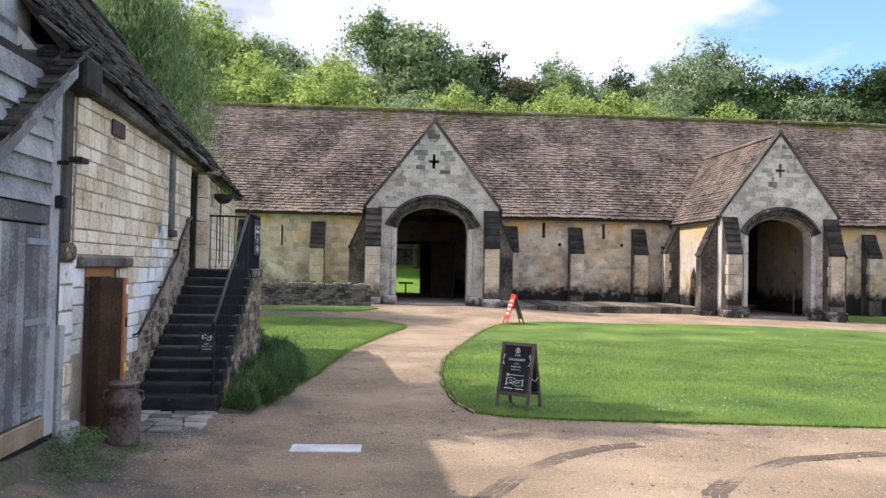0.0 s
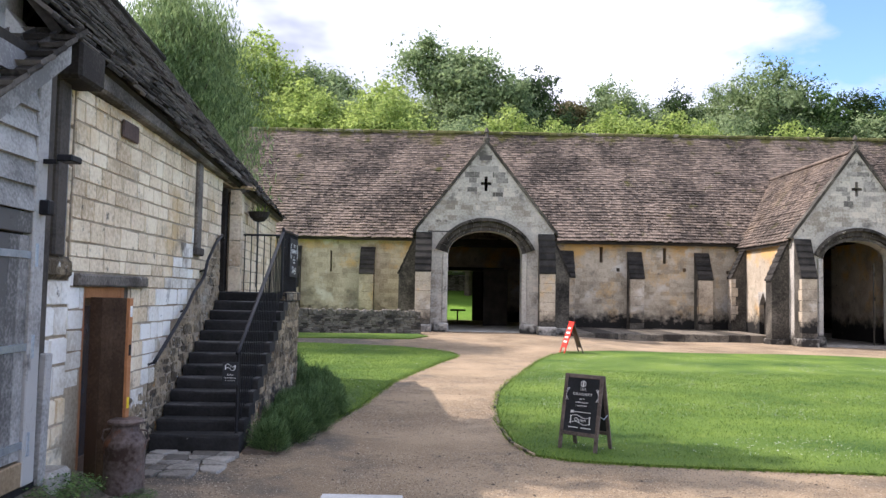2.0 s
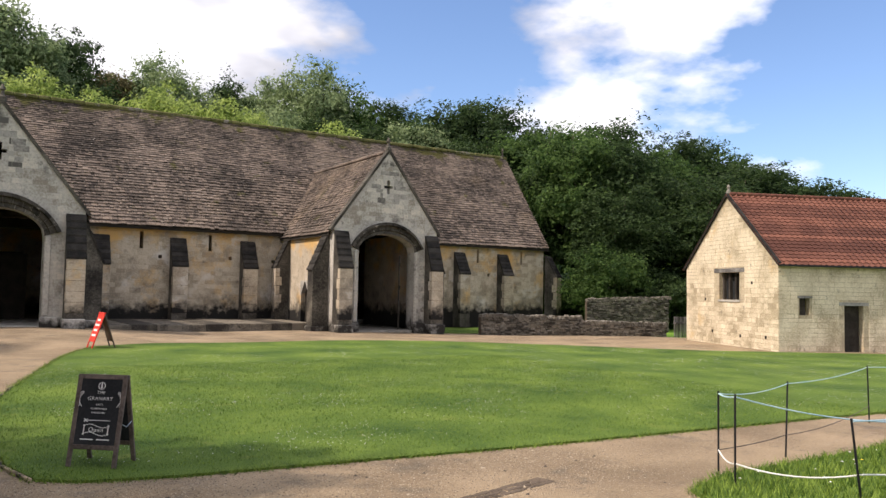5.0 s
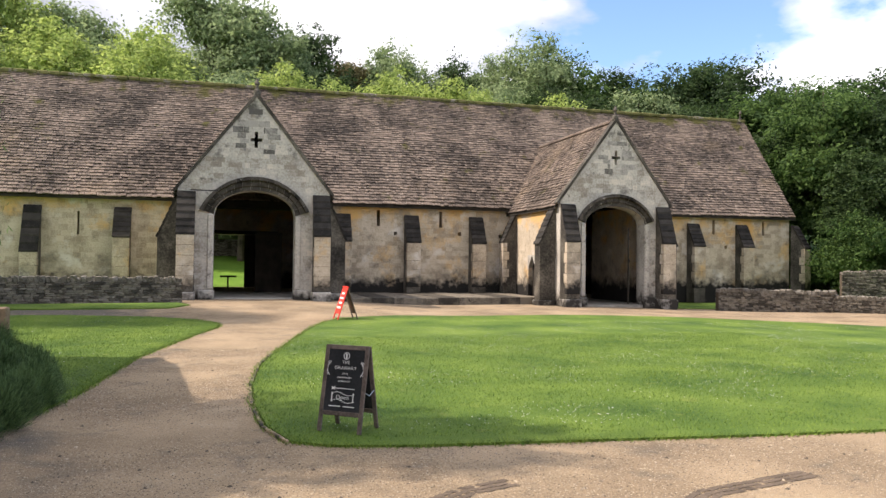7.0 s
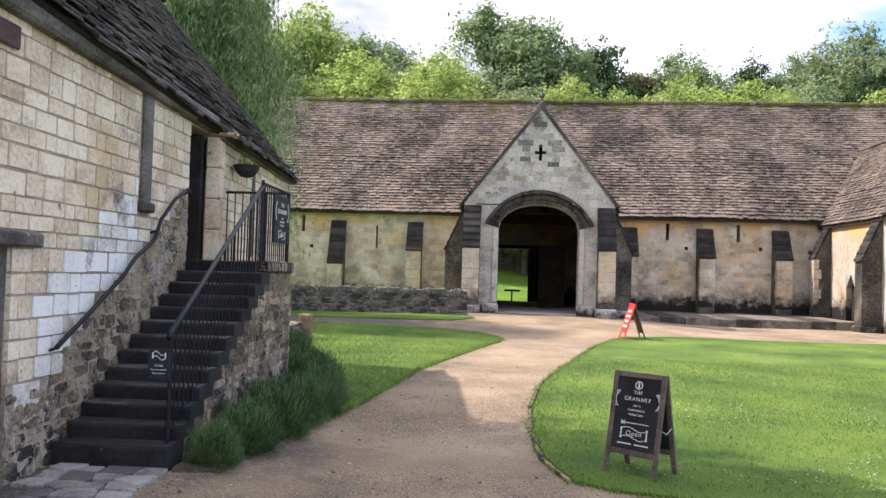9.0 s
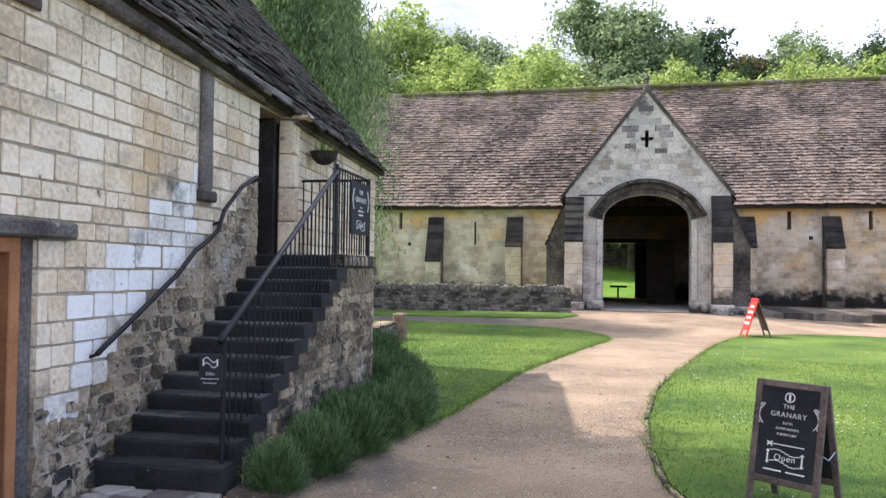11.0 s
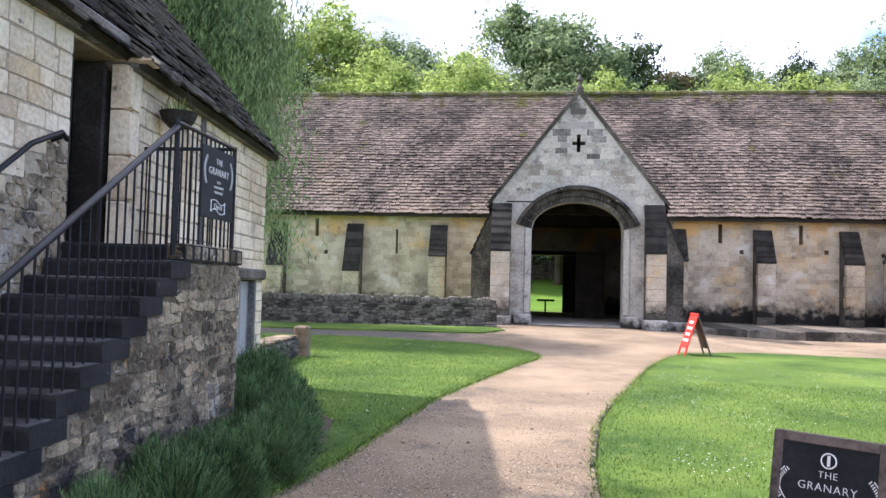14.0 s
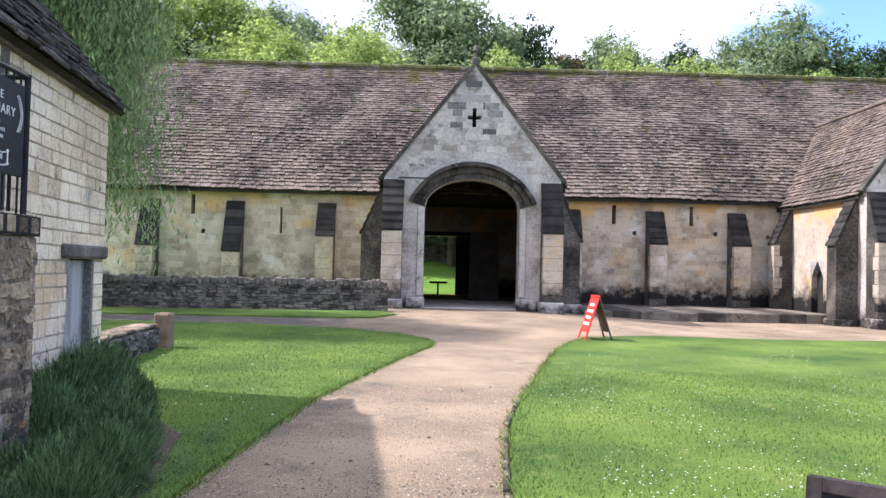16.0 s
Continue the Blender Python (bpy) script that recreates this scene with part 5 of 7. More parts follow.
# pale upright beside the doorway
boxed("wall_post", 2.1, 2.28, -0.03, 0.2, 2.2, WT - 0.13, m_greyoak, gran, GF, 0.02)
# lower door towards the far end
ld = link("door", None, gran, "grey weathered plank door under an oak lintel")
for k in range(6):
    boxed("plank", 4.17 + k * 0.168, 4.17 + (k + 1) * 0.168 - 0.006, 0.1, 0.15, 0.0, 1.78, m_oak, ld, GF, 0.004)
boxed("lintel", 3.93, 5.58, -0.08, 0.25, 1.805, 1.98, m_greyoak, ld, GF, 0.03)
boxed("frame", 4.16, 4.26, 0.0, 0.098, 0.0, 1.8, m_oak, ld, GF)
boxed("frame", 5.1, 5.2, 0.0, 0.098, 0.0, 1.8, m_oak, ld, GF)

# ---- outside stair ----
stair = link("stone_stair", None, None, "outside stair of dark worn stone steps on a rubble base", "stair")
NS, RISE0, TOPZ, U0, GO = 13, 0.13, 2.1, 0.53, 0.262
SW = 1.16
LE = 5.1


def worn_step(x0, x1, n0, n1, z0, z1):
    """A step stone with a rounded nosing, worn hollow along its front edge."""
    bm = bmesh.new()
    rings = []
    cnt = 10
    for i in range(cnt + 1):
        t = i / cnt
        n = n0 + (n1 - n0) * t
        dip = 0.010 * math.sin(math.pi * t) + rg.uniform(0, 0.003)
        back = 0.012 * math.sin(math.pi * t) + rg.uniform(0, 0.004)
        rings.append([bm.verts.new(GM @ Vector(c)) for c in ((x0 + 0.012, n, z0), (x0 + back, n, z1 - 0.035), (x0 + back + 0.004, n, z1 - 0.014 - dip), (x0 + back + 0.018, n, z1 - dip), (x0 + 0.09, n, z1 - dip * 0.6), (x1, n, z1), (x1, n, z0))])
    for a, b in zip(rings, rings[1:]):
        for k in range(7):
            bm.faces.new((a[k], a[(k + 1) % 7], b[(k + 1) % 7], b[k]))
    bm.faces.new(rings[0][::-1])
    bm.faces.new(rings[-1])
    return bm


def worn_skylit_tread(x0, x1, n0, n1, z):
    """The walked top of a step: a thin skin with an uneven edge, just over the step, paler to paint in the sky light on
    it.
    """
    bm = bmesh.new()
    rings = []
    for i in range(13):
        t = i / 12
        n = n0 + 0.02 + (n1 - n0 - 0.04) * t
        dip = 0.010 * math.sin(math.pi * t)
        a = x0 + 0.016 + 0.012 * math.sin(math.pi * t) + rg.uniform(-0.004, 0.006)
        rings.append([bm.verts.new(GM @ Vector(c)) for c in ((a, n, z - dip + 0.001), (a + 0.006, n, z - dip + 0.005), (x0 + 0.09, n, z - dip * 0.6 + 0.005), (x1, n, z + 0.004), (x1, n, z - 0.012), (a, n, z - dip - 0.006))])
    for a, b in zip(rings, rings[1:]):
        for k in range(6):
            bm.faces.new((a[k], a[(k + 1) % 6], b[(k + 1) % 6], b[k]))
    bm.faces.new(rings[0][::-1])
    bm.faces.new(rings[-1])
    return bm


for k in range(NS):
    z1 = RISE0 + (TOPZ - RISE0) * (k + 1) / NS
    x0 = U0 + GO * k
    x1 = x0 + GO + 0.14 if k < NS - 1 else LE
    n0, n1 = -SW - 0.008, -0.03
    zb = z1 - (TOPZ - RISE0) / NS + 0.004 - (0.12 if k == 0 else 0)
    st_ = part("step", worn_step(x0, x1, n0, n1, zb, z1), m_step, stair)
    part("tread", worn_skylit_tread(x0, min(x1, x0 + GO + 0.02) if k < NS - 1 else x1, n0, n1, z1), m_tread_top, st_, "worn tread edge, paler with sky light painted in")
bm = bmesh.new()
prof = [(U0 + 0.05, -0.2)]
for k in range(NS):
    prof += [(U0 + 0.04 + GO * k, RISE0 + (TOPZ - RISE0) * k / NS), (U0 + 0.04 + GO * (k + 1), RISE0 + (TOPZ - RISE0) * k / NS)]
prof += [(LE, TOPZ - 0.16), (LE, -0.2)]
prof[-3] = (U0 + GO * NS, TOPZ - 0.16)
prism(bm, prof, -SW + 0.02, -0.03, GM)
base = part("stair_base", bm, m_rubback, stair, "rubble stone stair base")
sm = GM @ Matrix.Translation((0, -SW + 0.02, 0))
rub = []
for mt in courses(U0 + 0.1, LE, -0.15, TOPZ - 0.16, (0.09, 0.17), (0.09, 0.32), sm, 0.1, (), rg, -0.006, 0.006, 0.8):
    lx = (sm.inverted() @ mt).translation
    stepz = RISE0 + (TOPZ - RISE0) * max(0, math.floor((lx.x - 0.12 - U0) / GO)) / NS
    if lx.z < min(stepz, TOPZ - 0.16) - 0.03:
        rub.append(mt)
lay(base, "rubble", rub, U_STONE, m_rubble, 250, rg)
em2 = GM @ Matrix.Translation((LE, -SW + 0.02, 0)) @ Matrix.Rotation(math.pi / 2, 4, "Z")
lay(base, "rubble", courses(0.0, SW - 0.1, -0.15, TOPZ - 0.16, (0.16, 0.28), (0.25, 0.45), em2, 0.1, (), rg, -0.006, 0.008, 0.8), U_STONE, m_rubble, 60, rg)
for k in range(8):
    x0 = LE - 1.42 + k * 0.178
    boxed("capping", x0, x0 + 0.17, -SW - 0.012, -SW + 0.2, TOPZ - 0.155, TOPZ + 0.004 * (k % 3) + 0.01, m_rubble, stair, GM, 0.03)

# railings
rail = link("stair_railing", None, None, "black iron stair railing with upright bars", "railing")


def g(u, n, z):
    return GM @ Vector((u, -n, z))


R0, R1, RN = (0.71, 1.36), (3.6, 3.12), 1.09
part("handrail", tube(bmesh.new(), [g(0.64, RN, 1.31), g(R0[0], RN, R0[1]), g(R1[0], RN, R1[1])], 0.028), m_iron, rail, shade=True)
part("bottom_post", tube(bmesh.new(), [g(R0[0], RN, 0.15), g(R0[0], RN, 1.36)], 0.022), m_iron, rail)
nb = 24
for k in range(1, nb):
    t = k / nb
    u = R0[0] + (R1[0] - R0[0]) * t
    z1 = R0[1] + (R1[1] - R0[1]) * t
    st = min(NS, math.floor((u - U0) / GO) + 1)
    part("baluster", tube(bmesh.new(), [g(u, RN, RISE0 + (TOPZ - RISE0) * st / NS - 0.02), g(u, RN, z1)], 0.0095, 6), m_iron, rail)
part("corner_post", tube(bmesh.new(), [g(3.6, RN, 2.0), g(3.6, RN, 3.2)], 0.024), m_iron, rail)
part("corner_post", tube(bmesh.new(), [g(4.98, RN, 2.0), g(4.98, RN, 3.18)], 0.024), m_iron, rail)
for a, b in (((3.6, RN), (4.98, RN)), ((4.98, RN), (4.98, 0.02))):
    part("top_rail", tube(bmesh.new(), [g(*a, 3.16), g(*b, 3.16)], 0.02), m_iron, rail)
    n = 13 if a[0] != b[0] else 9
    for k in range(1, n):
        t = k / n
        u, nn = a[0] + (b[0] - a[0]) * t, a[1] + (b[1] - a[1]) * t
        part("baluster", tube(bmesh.new(), [g(u, nn, 2.0), g(u, nn, 3.16)], 0.0095, 6), m_iron, rail)
wr = link("wall_handrail", None, None, "bent black iron handrail fixed to the stone wall", "handrail")
part("bar", tube(bmesh.new(), [g(u, 0.1, z) for u, z in ((0.42, 1.2), (0.53, 1.26), (0.83, 1.41), (1.7, 1.87), (2.02, 2.1), (2.3, 2.22), (2.52, 2.34), (2.66, 2.57), (3.08, 2.87), (3.49, 3.04), (3.58, 2.99))], 0.024), m_iron, wr, shade=True)
for u, z in ((0.46, 1.2), (1.7, 1.84), (2.6, 2.44), (3.5, 3.0)):
    part("bracket", tube(bmesh.new(), [g(u, 0.1, z), g(u, -0.02, z - 0.04)], 0.016, 6), m_iron, wr)


def chalk_sign(name, m, w, h, parent, lines, label):
    """A flat black sign: board in the x-z plane facing -y, with lettering."""
    boxed("board", -w / 2, w / 2, -0.012, 0.012, 0, h, m_board, parent, m, 0.004)
    for text, size, z in lines:
        lettering("lettering", text, size, m @ Matrix.Translation((0, -0.016, z)) @ Matrix.Rotation(math.pi / 2, 4, "X"), m_chalk, parent)


def wreath(m, w, z0, z1, parent):
    """Two leafy sprays curving up either side."""
    for s in (-1, 1):
        bm = bmesh.new()
        for k in range(15):
            t = k / 14
            x = s * (w * (0.34 + 0.10 * math.sin(math.pi * (0.15 + 0.75 * t))))
            z = z0 + (z1 - z0) * t
            for d in (-1, 1):
                box(bm, -0.0105, 0.0105, -0.002, 0.002, -0.0028, 0.0028, m @ Matrix.Translation((x + d * 0.0125, -0.015, z)) @ Matrix.Rotation(radians(d * 50), 4, "Y"))
        part("chalk_spray", bm, m_chalk, parent, "chalk-drawn leafy spray")


def ribbon(m, w, z, parent, h=0.045):
    bm = bmesh.new()
    for k in range(10):
        x = -w / 2 + w * k / 9
        zz = z + 0.02 * math.sin(k * 0.7)
        for dz in (-h, h):
            box(bm, x - w / 18, x + w / 18, -0.002, 0.002, zz + dz - 0.0035, zz + dz + 0.0035, m @ Matrix.Translation((0, -0.015, 0)))
    for s in (-1, 1):
        box(bm, s * w / 2 - 0.006, s * w / 2 + 0.006, -0.002, 0.002, z - h * 1.3, z + h * 1.3, m @ Matrix.Translation((0, -0.015, 0)))
    part("chalk_ribbon", bm, m_chalk, parent, "chalk-drawn ribbon banner")


s1 = link("hanging_sign", None, None, "black painted sign board fixed to the landing railing", "sign")
wm = GM @ Matrix.Translation((4.44, -RN - 0.04, 2.38))
chalk_sign("sign", wm, 0.8, 0.68, s1, [("THE", 0.085, 0.55), ("GRANARY", 0.1, 0.45), ("GIFTS", 0.035, 0.355), ("HOMEWARES", 0.035, 0.305), ("FURNITURE", 0.035, 0.255), ("Open", 0.08, 0.12)], "")
wreath(wm, 0.8, 0.33, 0.58, s1)
ribbon(wm, 0.34, 0.12, s1)
s2 = link("hanging_sign", None, None, "small black chalk sign hung at the foot of the railing", "sign")
hm = Matrix.Translation(g(0.66, 1.0, 0.9)) @ Matrix.Rotation(radians(8), 4, "Z")
chalk_sign("sign", hm, 0.2, 0.3, s2, [("Gifts", 0.036, 0.14), ("Homewares", 0.028, 0.1), ("Furniture", 0.028, 0.065)], "")
ribbon(hm, 0.12, 0.235, s2, 0.022)
part("cord", tube(bmesh.new(), [hm @ Vector((0, 0, 0.3)), g(0.7, RN, 1.34)], 0.004, 5), m_iron, s2)

# hanging basket
hb = link("hanging_basket", None, None, "dark hanging basket with sparse plants under the eave", "basket")
hp = GF @ Vector((0.66, -0.24, 3.6))
part("bowl", lathe(bmesh.new(), [(0.03, -0.17), (0.1, -0.15), (0.17, -0.08), (0.2, 0.0), (0.21, 0.02), (0.19, 0.02), (0.17, 0.0)], 18, Matrix.Translation(hp)), m_darkoak, hb)
for k in range(3):
    a = k * 2.09
    part("chain", tube(bmesh.new(), [hp + Vector((0.19 * math.cos(a), 0.19 * math.sin(a), 0)), hp + Vector((0, 0, 0.5))], 0.004, 5), m_iron, hb)
part("hook", tube(bmesh.new(), [hp + Vector((0, 0, 0.5)), GF @ Vector((0.66, 0.0, 4.1))], 0.01, 6), m_iron, hb)


def tuft(name, count, radius, hmin, hmax, width, mat, rnd, parent=None, spread=0.5, label="", category="", kind=""):
    """A clump of narrow bent blades round the origin."""
    vs, fs = [], []
    for _ in range(count):
        a, r = rnd.uniform(0, 6.283), radius * math.sqrt(rnd.random())
        x, y = r * math.cos(a), r * math.sin(a)
        h = rnd.uniform(hmin, hmax) * (1 - 0.35 * (r / radius) ** 2)
        lean = spread * h * (0.25 + r / radius) * rnd.uniform(0.4, 1.2)
        la = a + rnd.uniform(-0.7, 0.7)
        dx, dy = math.cos(la) * lean, math.sin(la) * lean
        wa = rnd.uniform(0, 3.14)
        wx, wy = width * math.cos(wa), width * math.sin(wa)
        b = len(vs)
        vs += [(x - wx, y - wy, 0), (x + wx, y + wy, 0), (x + dx * 0.35 + wx, y + dy * 0.35 + wy, h * 0.55), (x + dx * 0.35 - wx, y + dy * 0.35 - wy, h * 0.55), (x + dx, y + dy, h)]
        fs += [(b, b + 1, b + 2, b + 3), (b + 3, b + 2, b + 4)]
    return meshed(name, vs, fs, mat, parent, label, category, kind=kind)


bp = tuft("trailing_plant", 60, 0.16, 0.05, 0.22, 0.006, m_blade, rg, hb, 0.9, "sparse dry green stems")
bp.matrix_basis = Matrix.Translation(hp)

# milk churn
churn = link("milk_churn", None, None, "old rusty steel milk churn beside the door", "milk churn")
cp0 = g(-1.6, 0.53, 0.09)
part("churn_body", lathe(bmesh.new(), [(0.2, 0.0), (0.205, 0.03), (0.2, 0.05), (0.2, 0.46), (0.208, 0.48), (0.208, 0.52), (0.2, 0.54), (0.15, 0.62), (0.135, 0.66), (0.135, 0.7)], 28, Matrix.Translation(cp0) @ Matrix.Scale(0.98, 4)), m_churn, churn, shade=True)
part("churn_lid", lathe(bmesh.new(), [(0.135, 0.7), (0.175, 0.705), (0.18, 0.73), (0.15, 0.75), (0.03, 0.755)], 28, Matrix.Translation(cp0) @ Matrix.Scale(0.98, 4)), m_churn, churn, "dull brown lid")
for s in (-1, 1):
    part("churn_handle", tube(bmesh.new(), [cp0 + Vector(p) for p in ((s * 0.2, 0, 0.5), (s * 0.235, 0, 0.54), (s * 0.22, 0, 0.62), (s * 0.15, 0, 0.63))], 0.012, 6), m_churn, churn)

# flagstones at the stair foot
flags = link("paving", None, None, "irregular pale flagstones at the foot of the stair", "paving", kind="structure")
rf = random.Random(3)
nu, nn_ = 5, 4
pts = {}
for i in range(nu + 1):
    for j in range(nn_ + 1):
        pts[i, j] = (-0.8 + 1.36 * i / nu + (rf.uniform(-0.09, 0.09) if 0 < i < nu else rf.uniform(-0.03, 0.03)), 0.08 + 1.1 * j / nn_ + (rf.uniform(-0.08, 0.08) if 0 < j < nn_ else rf.uniform(-0.05, 0.05)))
for i in range(nu):
    for j in range(nn_):
        if (i == 0 and j in (0, 3)) or (i, j) == (1, 0):
            continue
        quad = [pts[i, j], pts[i + 1, j], pts[i + 1, j + 1], pts[i, j + 1]]
        c = (sum(q[0] for q in quad) / 4, sum(q[1] for q in quad) / 4)
        bm = bmesh.new()
        outl = []
        for a, b in zip(quad, quad[1:] + quad[:1]):
            for t in (0.12, 0.5, 0.88):
                outl.append((a[0] + (b[0] - a[0]) * t + rf.uniform(-0.015, 0.015), a[1] + (b[1] - a[1]) * t + rf.uniform(-0.015, 0.015)))
        outl = [(c[0] + (x - c[0]) * 0.95, c[1] + (y - c[1]) * 0.95) for x, y in outl]
        zt = 0.085 + rf.uniform(-0.012, 0.012)
        lo = [bm.verts.new(g(x, y, -0.05)) for x, y in outl]
        hi = [bm.verts.new(g(x, y, zt - 0.012)) for x, y in outl]
        tp = [bm.verts.new(g(c[0] + (x - c[0]) * 0.95, c[1] + (y - c[1]) * 0.95, zt)) for x, y in outl]
        for k in range(len(lo)):
            q = (k + 1) % len(lo)
            bm.faces.new((lo[k], lo[q], hi[q], hi[k]))
            bm.faces.new((hi[k], hi[q], tp[q], tp[k]))
        bm.faces.new(tp)
        part("flagstone", bm, m_paving, flags)
boxed("loose_slab", -5.75, -5.25, -38.0, -37.6, 0.05, ground_z(-5.5, -37.8) + 0.05, m_flag, None, None, 0.04, label="flat pale stone lying in the weeds", category="stone")

# ---- timber barn beside the granary ----
tb = link("timber_barn", None, None, "weatherboarded timber barn with grey oak plank doors", "barn")
TM = GM @ Matrix.Translation((0.74, -0.1, -0.1))
boxed("door_post", -3.62, -3.42, -0.06, 0.14, 0.55, 4.25, m_oak, tb, TM, 0.01)
boxed("jamb_post", -3.4, -3.2, 0.0, 0.3, 0.2, 4.2, m_darkoak, tb, TM, 0.01)
dl = link("barn_door", None, tb, "silver-grey vertical plank door with galvanised hinges")
for k in range(16):
    x1 = -3.63 - k * 0.16
    boxed("plank", x1 - 0.155, x1, -0.03, 0.02, 0.78, 2.66, m_oak, dl, TM, 0.004)
for z in (0.9, 1.72, 2.5):
    boxed("hinge", -4.1, -3.56, -0.045, -0.032, z - 0.03, z + 0.03, m_galv, dl, TM)
    part("hinge_pin", tube(bmesh.new(), [TM @ Vector((-3.56, -0.06, z - 0.1)), TM @ Vector((-3.56, -0.06, z + 0.1))], 0.018, 8), m_galv, dl)
boxed("sill_beam", -9.0, -3.4, -0.05, 0.25, 0.55, 0.76, m_tan, tb, TM, 0.01)
boxed("plinth", -9.0, -3.2, -0.02, 0.3, -0.3, 0.55, m_ashlar, tb, TM)
boxed("door_head", -9.0, -3.62, -0.045, 0.12, 2.68, 2.86, m_oak, tb, TM, 0.008)
for k in range(6):
    z0 = 2.87 + k * 0.215
    bm = bmesh.new()
    prism(bm, [(-0.07, z0), (-0.03, z0), (0.0, z0 + 0.24), (-0.02, z0 + 0.24)], -9.0, -3.62, TM @ swap)
    part("weatherboard", bm, m_boards, tb, "curling grey weatherboard")
boxed("backing_wall", -9.0, -3.62, 0.03, 0.3, 0.76, 4.3, m_dark, tb, TM)
boxed("side_wall", -9.0, -8.8, 0.3, 6.0, -0.3, 4.3, m_dark, tb, TM)
# sloping verge with its tiles
bm = bmesh.new()
prism(bm, [(-3.3, 4.45), (-3.3, 4.25), (-5.2, 2.95), (-5.2, 3.15)], -0.16, -0.08, TM)
part("bargeboard", bm, m_boards, tb, "grey oak bargeboard")
bm = bmesh.new()
prism(bm, [(-3.28, 4.51), (-3.28, 4.46), (-5.2, 3.16), (-5.2, 3.21)], -0.2, 0.5, TM)
part("verge_strip", bm, m_slate_obj, tb)
vt = []
for k in range(11):
    for j in range(3):
        vt.append(TM @ Matrix.Translation((-3.32 - k * 0.2, -0.14 + j * 0.24, 4.53 - k * 0.137)) @ Matrix.Rotation(radians(-30), 4, "Y") @ Matrix.Rotation(math.pi / 2, 4, "X") @ Matrix.Translation((0, -0.04, 0)) @ Matrix.Diagonal((0.27, 0.05, 0.23, 1)))
lay(tb, "roof_tile", vt, U_RS, m_slate_obj, 100, rg)
for z in (4.75, 5.1):
    boxed("upper_board", -9.0, -2.9, 0.5, 0.56, z - 0.4, z + 0.05, m_boards, tb, TM, 0.01)
boxed("upper_wall", -9.0, -2.95, 0.56, 0.8, 4.2, 8.2, m_boards, tb, TM)
fl = link("floodlight", None, None, "small black floodlight on the timber post", "lamp")
boxed("lamp_head", -3.5, -3.3, -0.3, -0.16, 3.33, 3.39, m_iron, fl, TM, 0.01)
boxed("lamp_arm", -3.52, -3.48, -0.17, -0.061, 3.3, 3.34, m_iron, fl, TM)
cb = link("camera_box", None, None, "small black box fixed to the timber post", "fixture")
boxed("box_body", -3.56, -3.46, -0.15, -0.062, 2.85, 2.98, m_iron, cb, TM, 0.01)
pk = link("timber_offcut", None, None, "grey timber post leaning on the stone pier", "post")
boxed("timber", -2.6, -2.48, -0.16, -0.05, 0.3, 1.45, m_oak, pk, GM @ Matrix.Rotation(radians(2), 4, "Y"), 0.01)

# ---- A-boards ----
ab = link("sandwich_board", None, None, "wooden-framed chalkboard sign standing on the lawn edge", "sign")
bd = Vector((0.74, -0.60, 0)).normalized()
bnrm = Vector((bd.y, -bd.x, 0))
BM_ = Matrix(((bd.x, -bnrm.x, 0, 0.11), (bd.y, -bnrm.y, 0, -33.78), (0, 0, 1, -0.035), (0, 0, 0, 1)))
for s in (0, 1):
    tilt = BM_ @ Matrix.Translation((0, 0.42 if s else -0.03, 0)) @ Matrix.Rotation(radians(12 if s else -11), 4, "X")
    H_, W_ = 1.07, 0.62
    for x in (-W_ / 2, W_ / 2 - 0.055):
        boxed("stile", x, x + 0.055, -0.014, 0.014, 0.0, H_, m_frame, ab, tilt, 0.004)
    for z in (0.2, H_ - 0.055):
        boxed("rail", -W_ / 2 + 0.055, W_ / 2 - 0.055, -0.014, 0.014, z, z + 0.055, m_frame, ab, tilt, 0.004)
    boxed("chalkboard", -W_ / 2 + 0.055, W_ / 2 - 0.055, -0.006, 0.006, 0.255, H_ - 0.055, m_board, ab, tilt)
    if not s:
        tm = tilt @ Matrix.Translation((0, 0.006, 0))
        for text, size, z in (("THE", 0.053, 0.855), ("GRANARY", 0.062, 0.785), ("GIFTS", 0.03, 0.715), ("HOMEWARES", 0.03, 0.668), ("FURNITURE", 0.03, 0.621), ("Open", 0.075, 0.425)):
            lettering("lettering", text, size, tm @ Matrix.Translation((0, -0.014, z)) @ Matrix.Rotation(math.pi / 2, 4, "X"), m_chalk, ab)
        wreath(tm, 0.62, 0.7, 0.86, ab)
        ribbon(tm, 0.3, 0.425, ab)
        ring = [tm @ Vector((0.04 * math.cos(k * 0.2618), -0.014, 0.935 + 0.04 * math.sin(k * 0.2618))) for k in range(25)]
        part("chalk_ring", tube(bmesh.new(), ring, 0.0045, 5), m_chalk, ab)
        bm = bmesh.new()
        box(bm, -0.008, 0.008, -0.002, 0.002, -0.03, 0.03, tm @ Matrix.Translation((0, -0.014, 0.935)))
        part("chalk_stroke", bm, m_chalk, ab)
        bm = bmesh.new()
        box(bm, -0.16, 0.16, -0.002, 0.002, 0.53, 0.538, tm @ Matrix.Translation((0, -0.014, 0)))
        for d in (-1, 1):
            box(bm, -0.03, 0.03, -0.002, 0.002, -0.004, 0.004, tm @ Matrix.Translation((-0.14, -0.014, 0.534)) @ Matrix.Rotation(radians(d * 40), 4, "Y"))
        part("chalk_arrow", bm, m_chalk, ab)
        for x, w in ((-0.1, 0.16), (0.1, 0.16)):
            boxed("chalk_bar", x - w / 2, x + w / 2, -0.002, 0.002, 0.31, 0.322, m_chalk, ab, tm @ Matrix.Translation((0, -0.014, 0)))
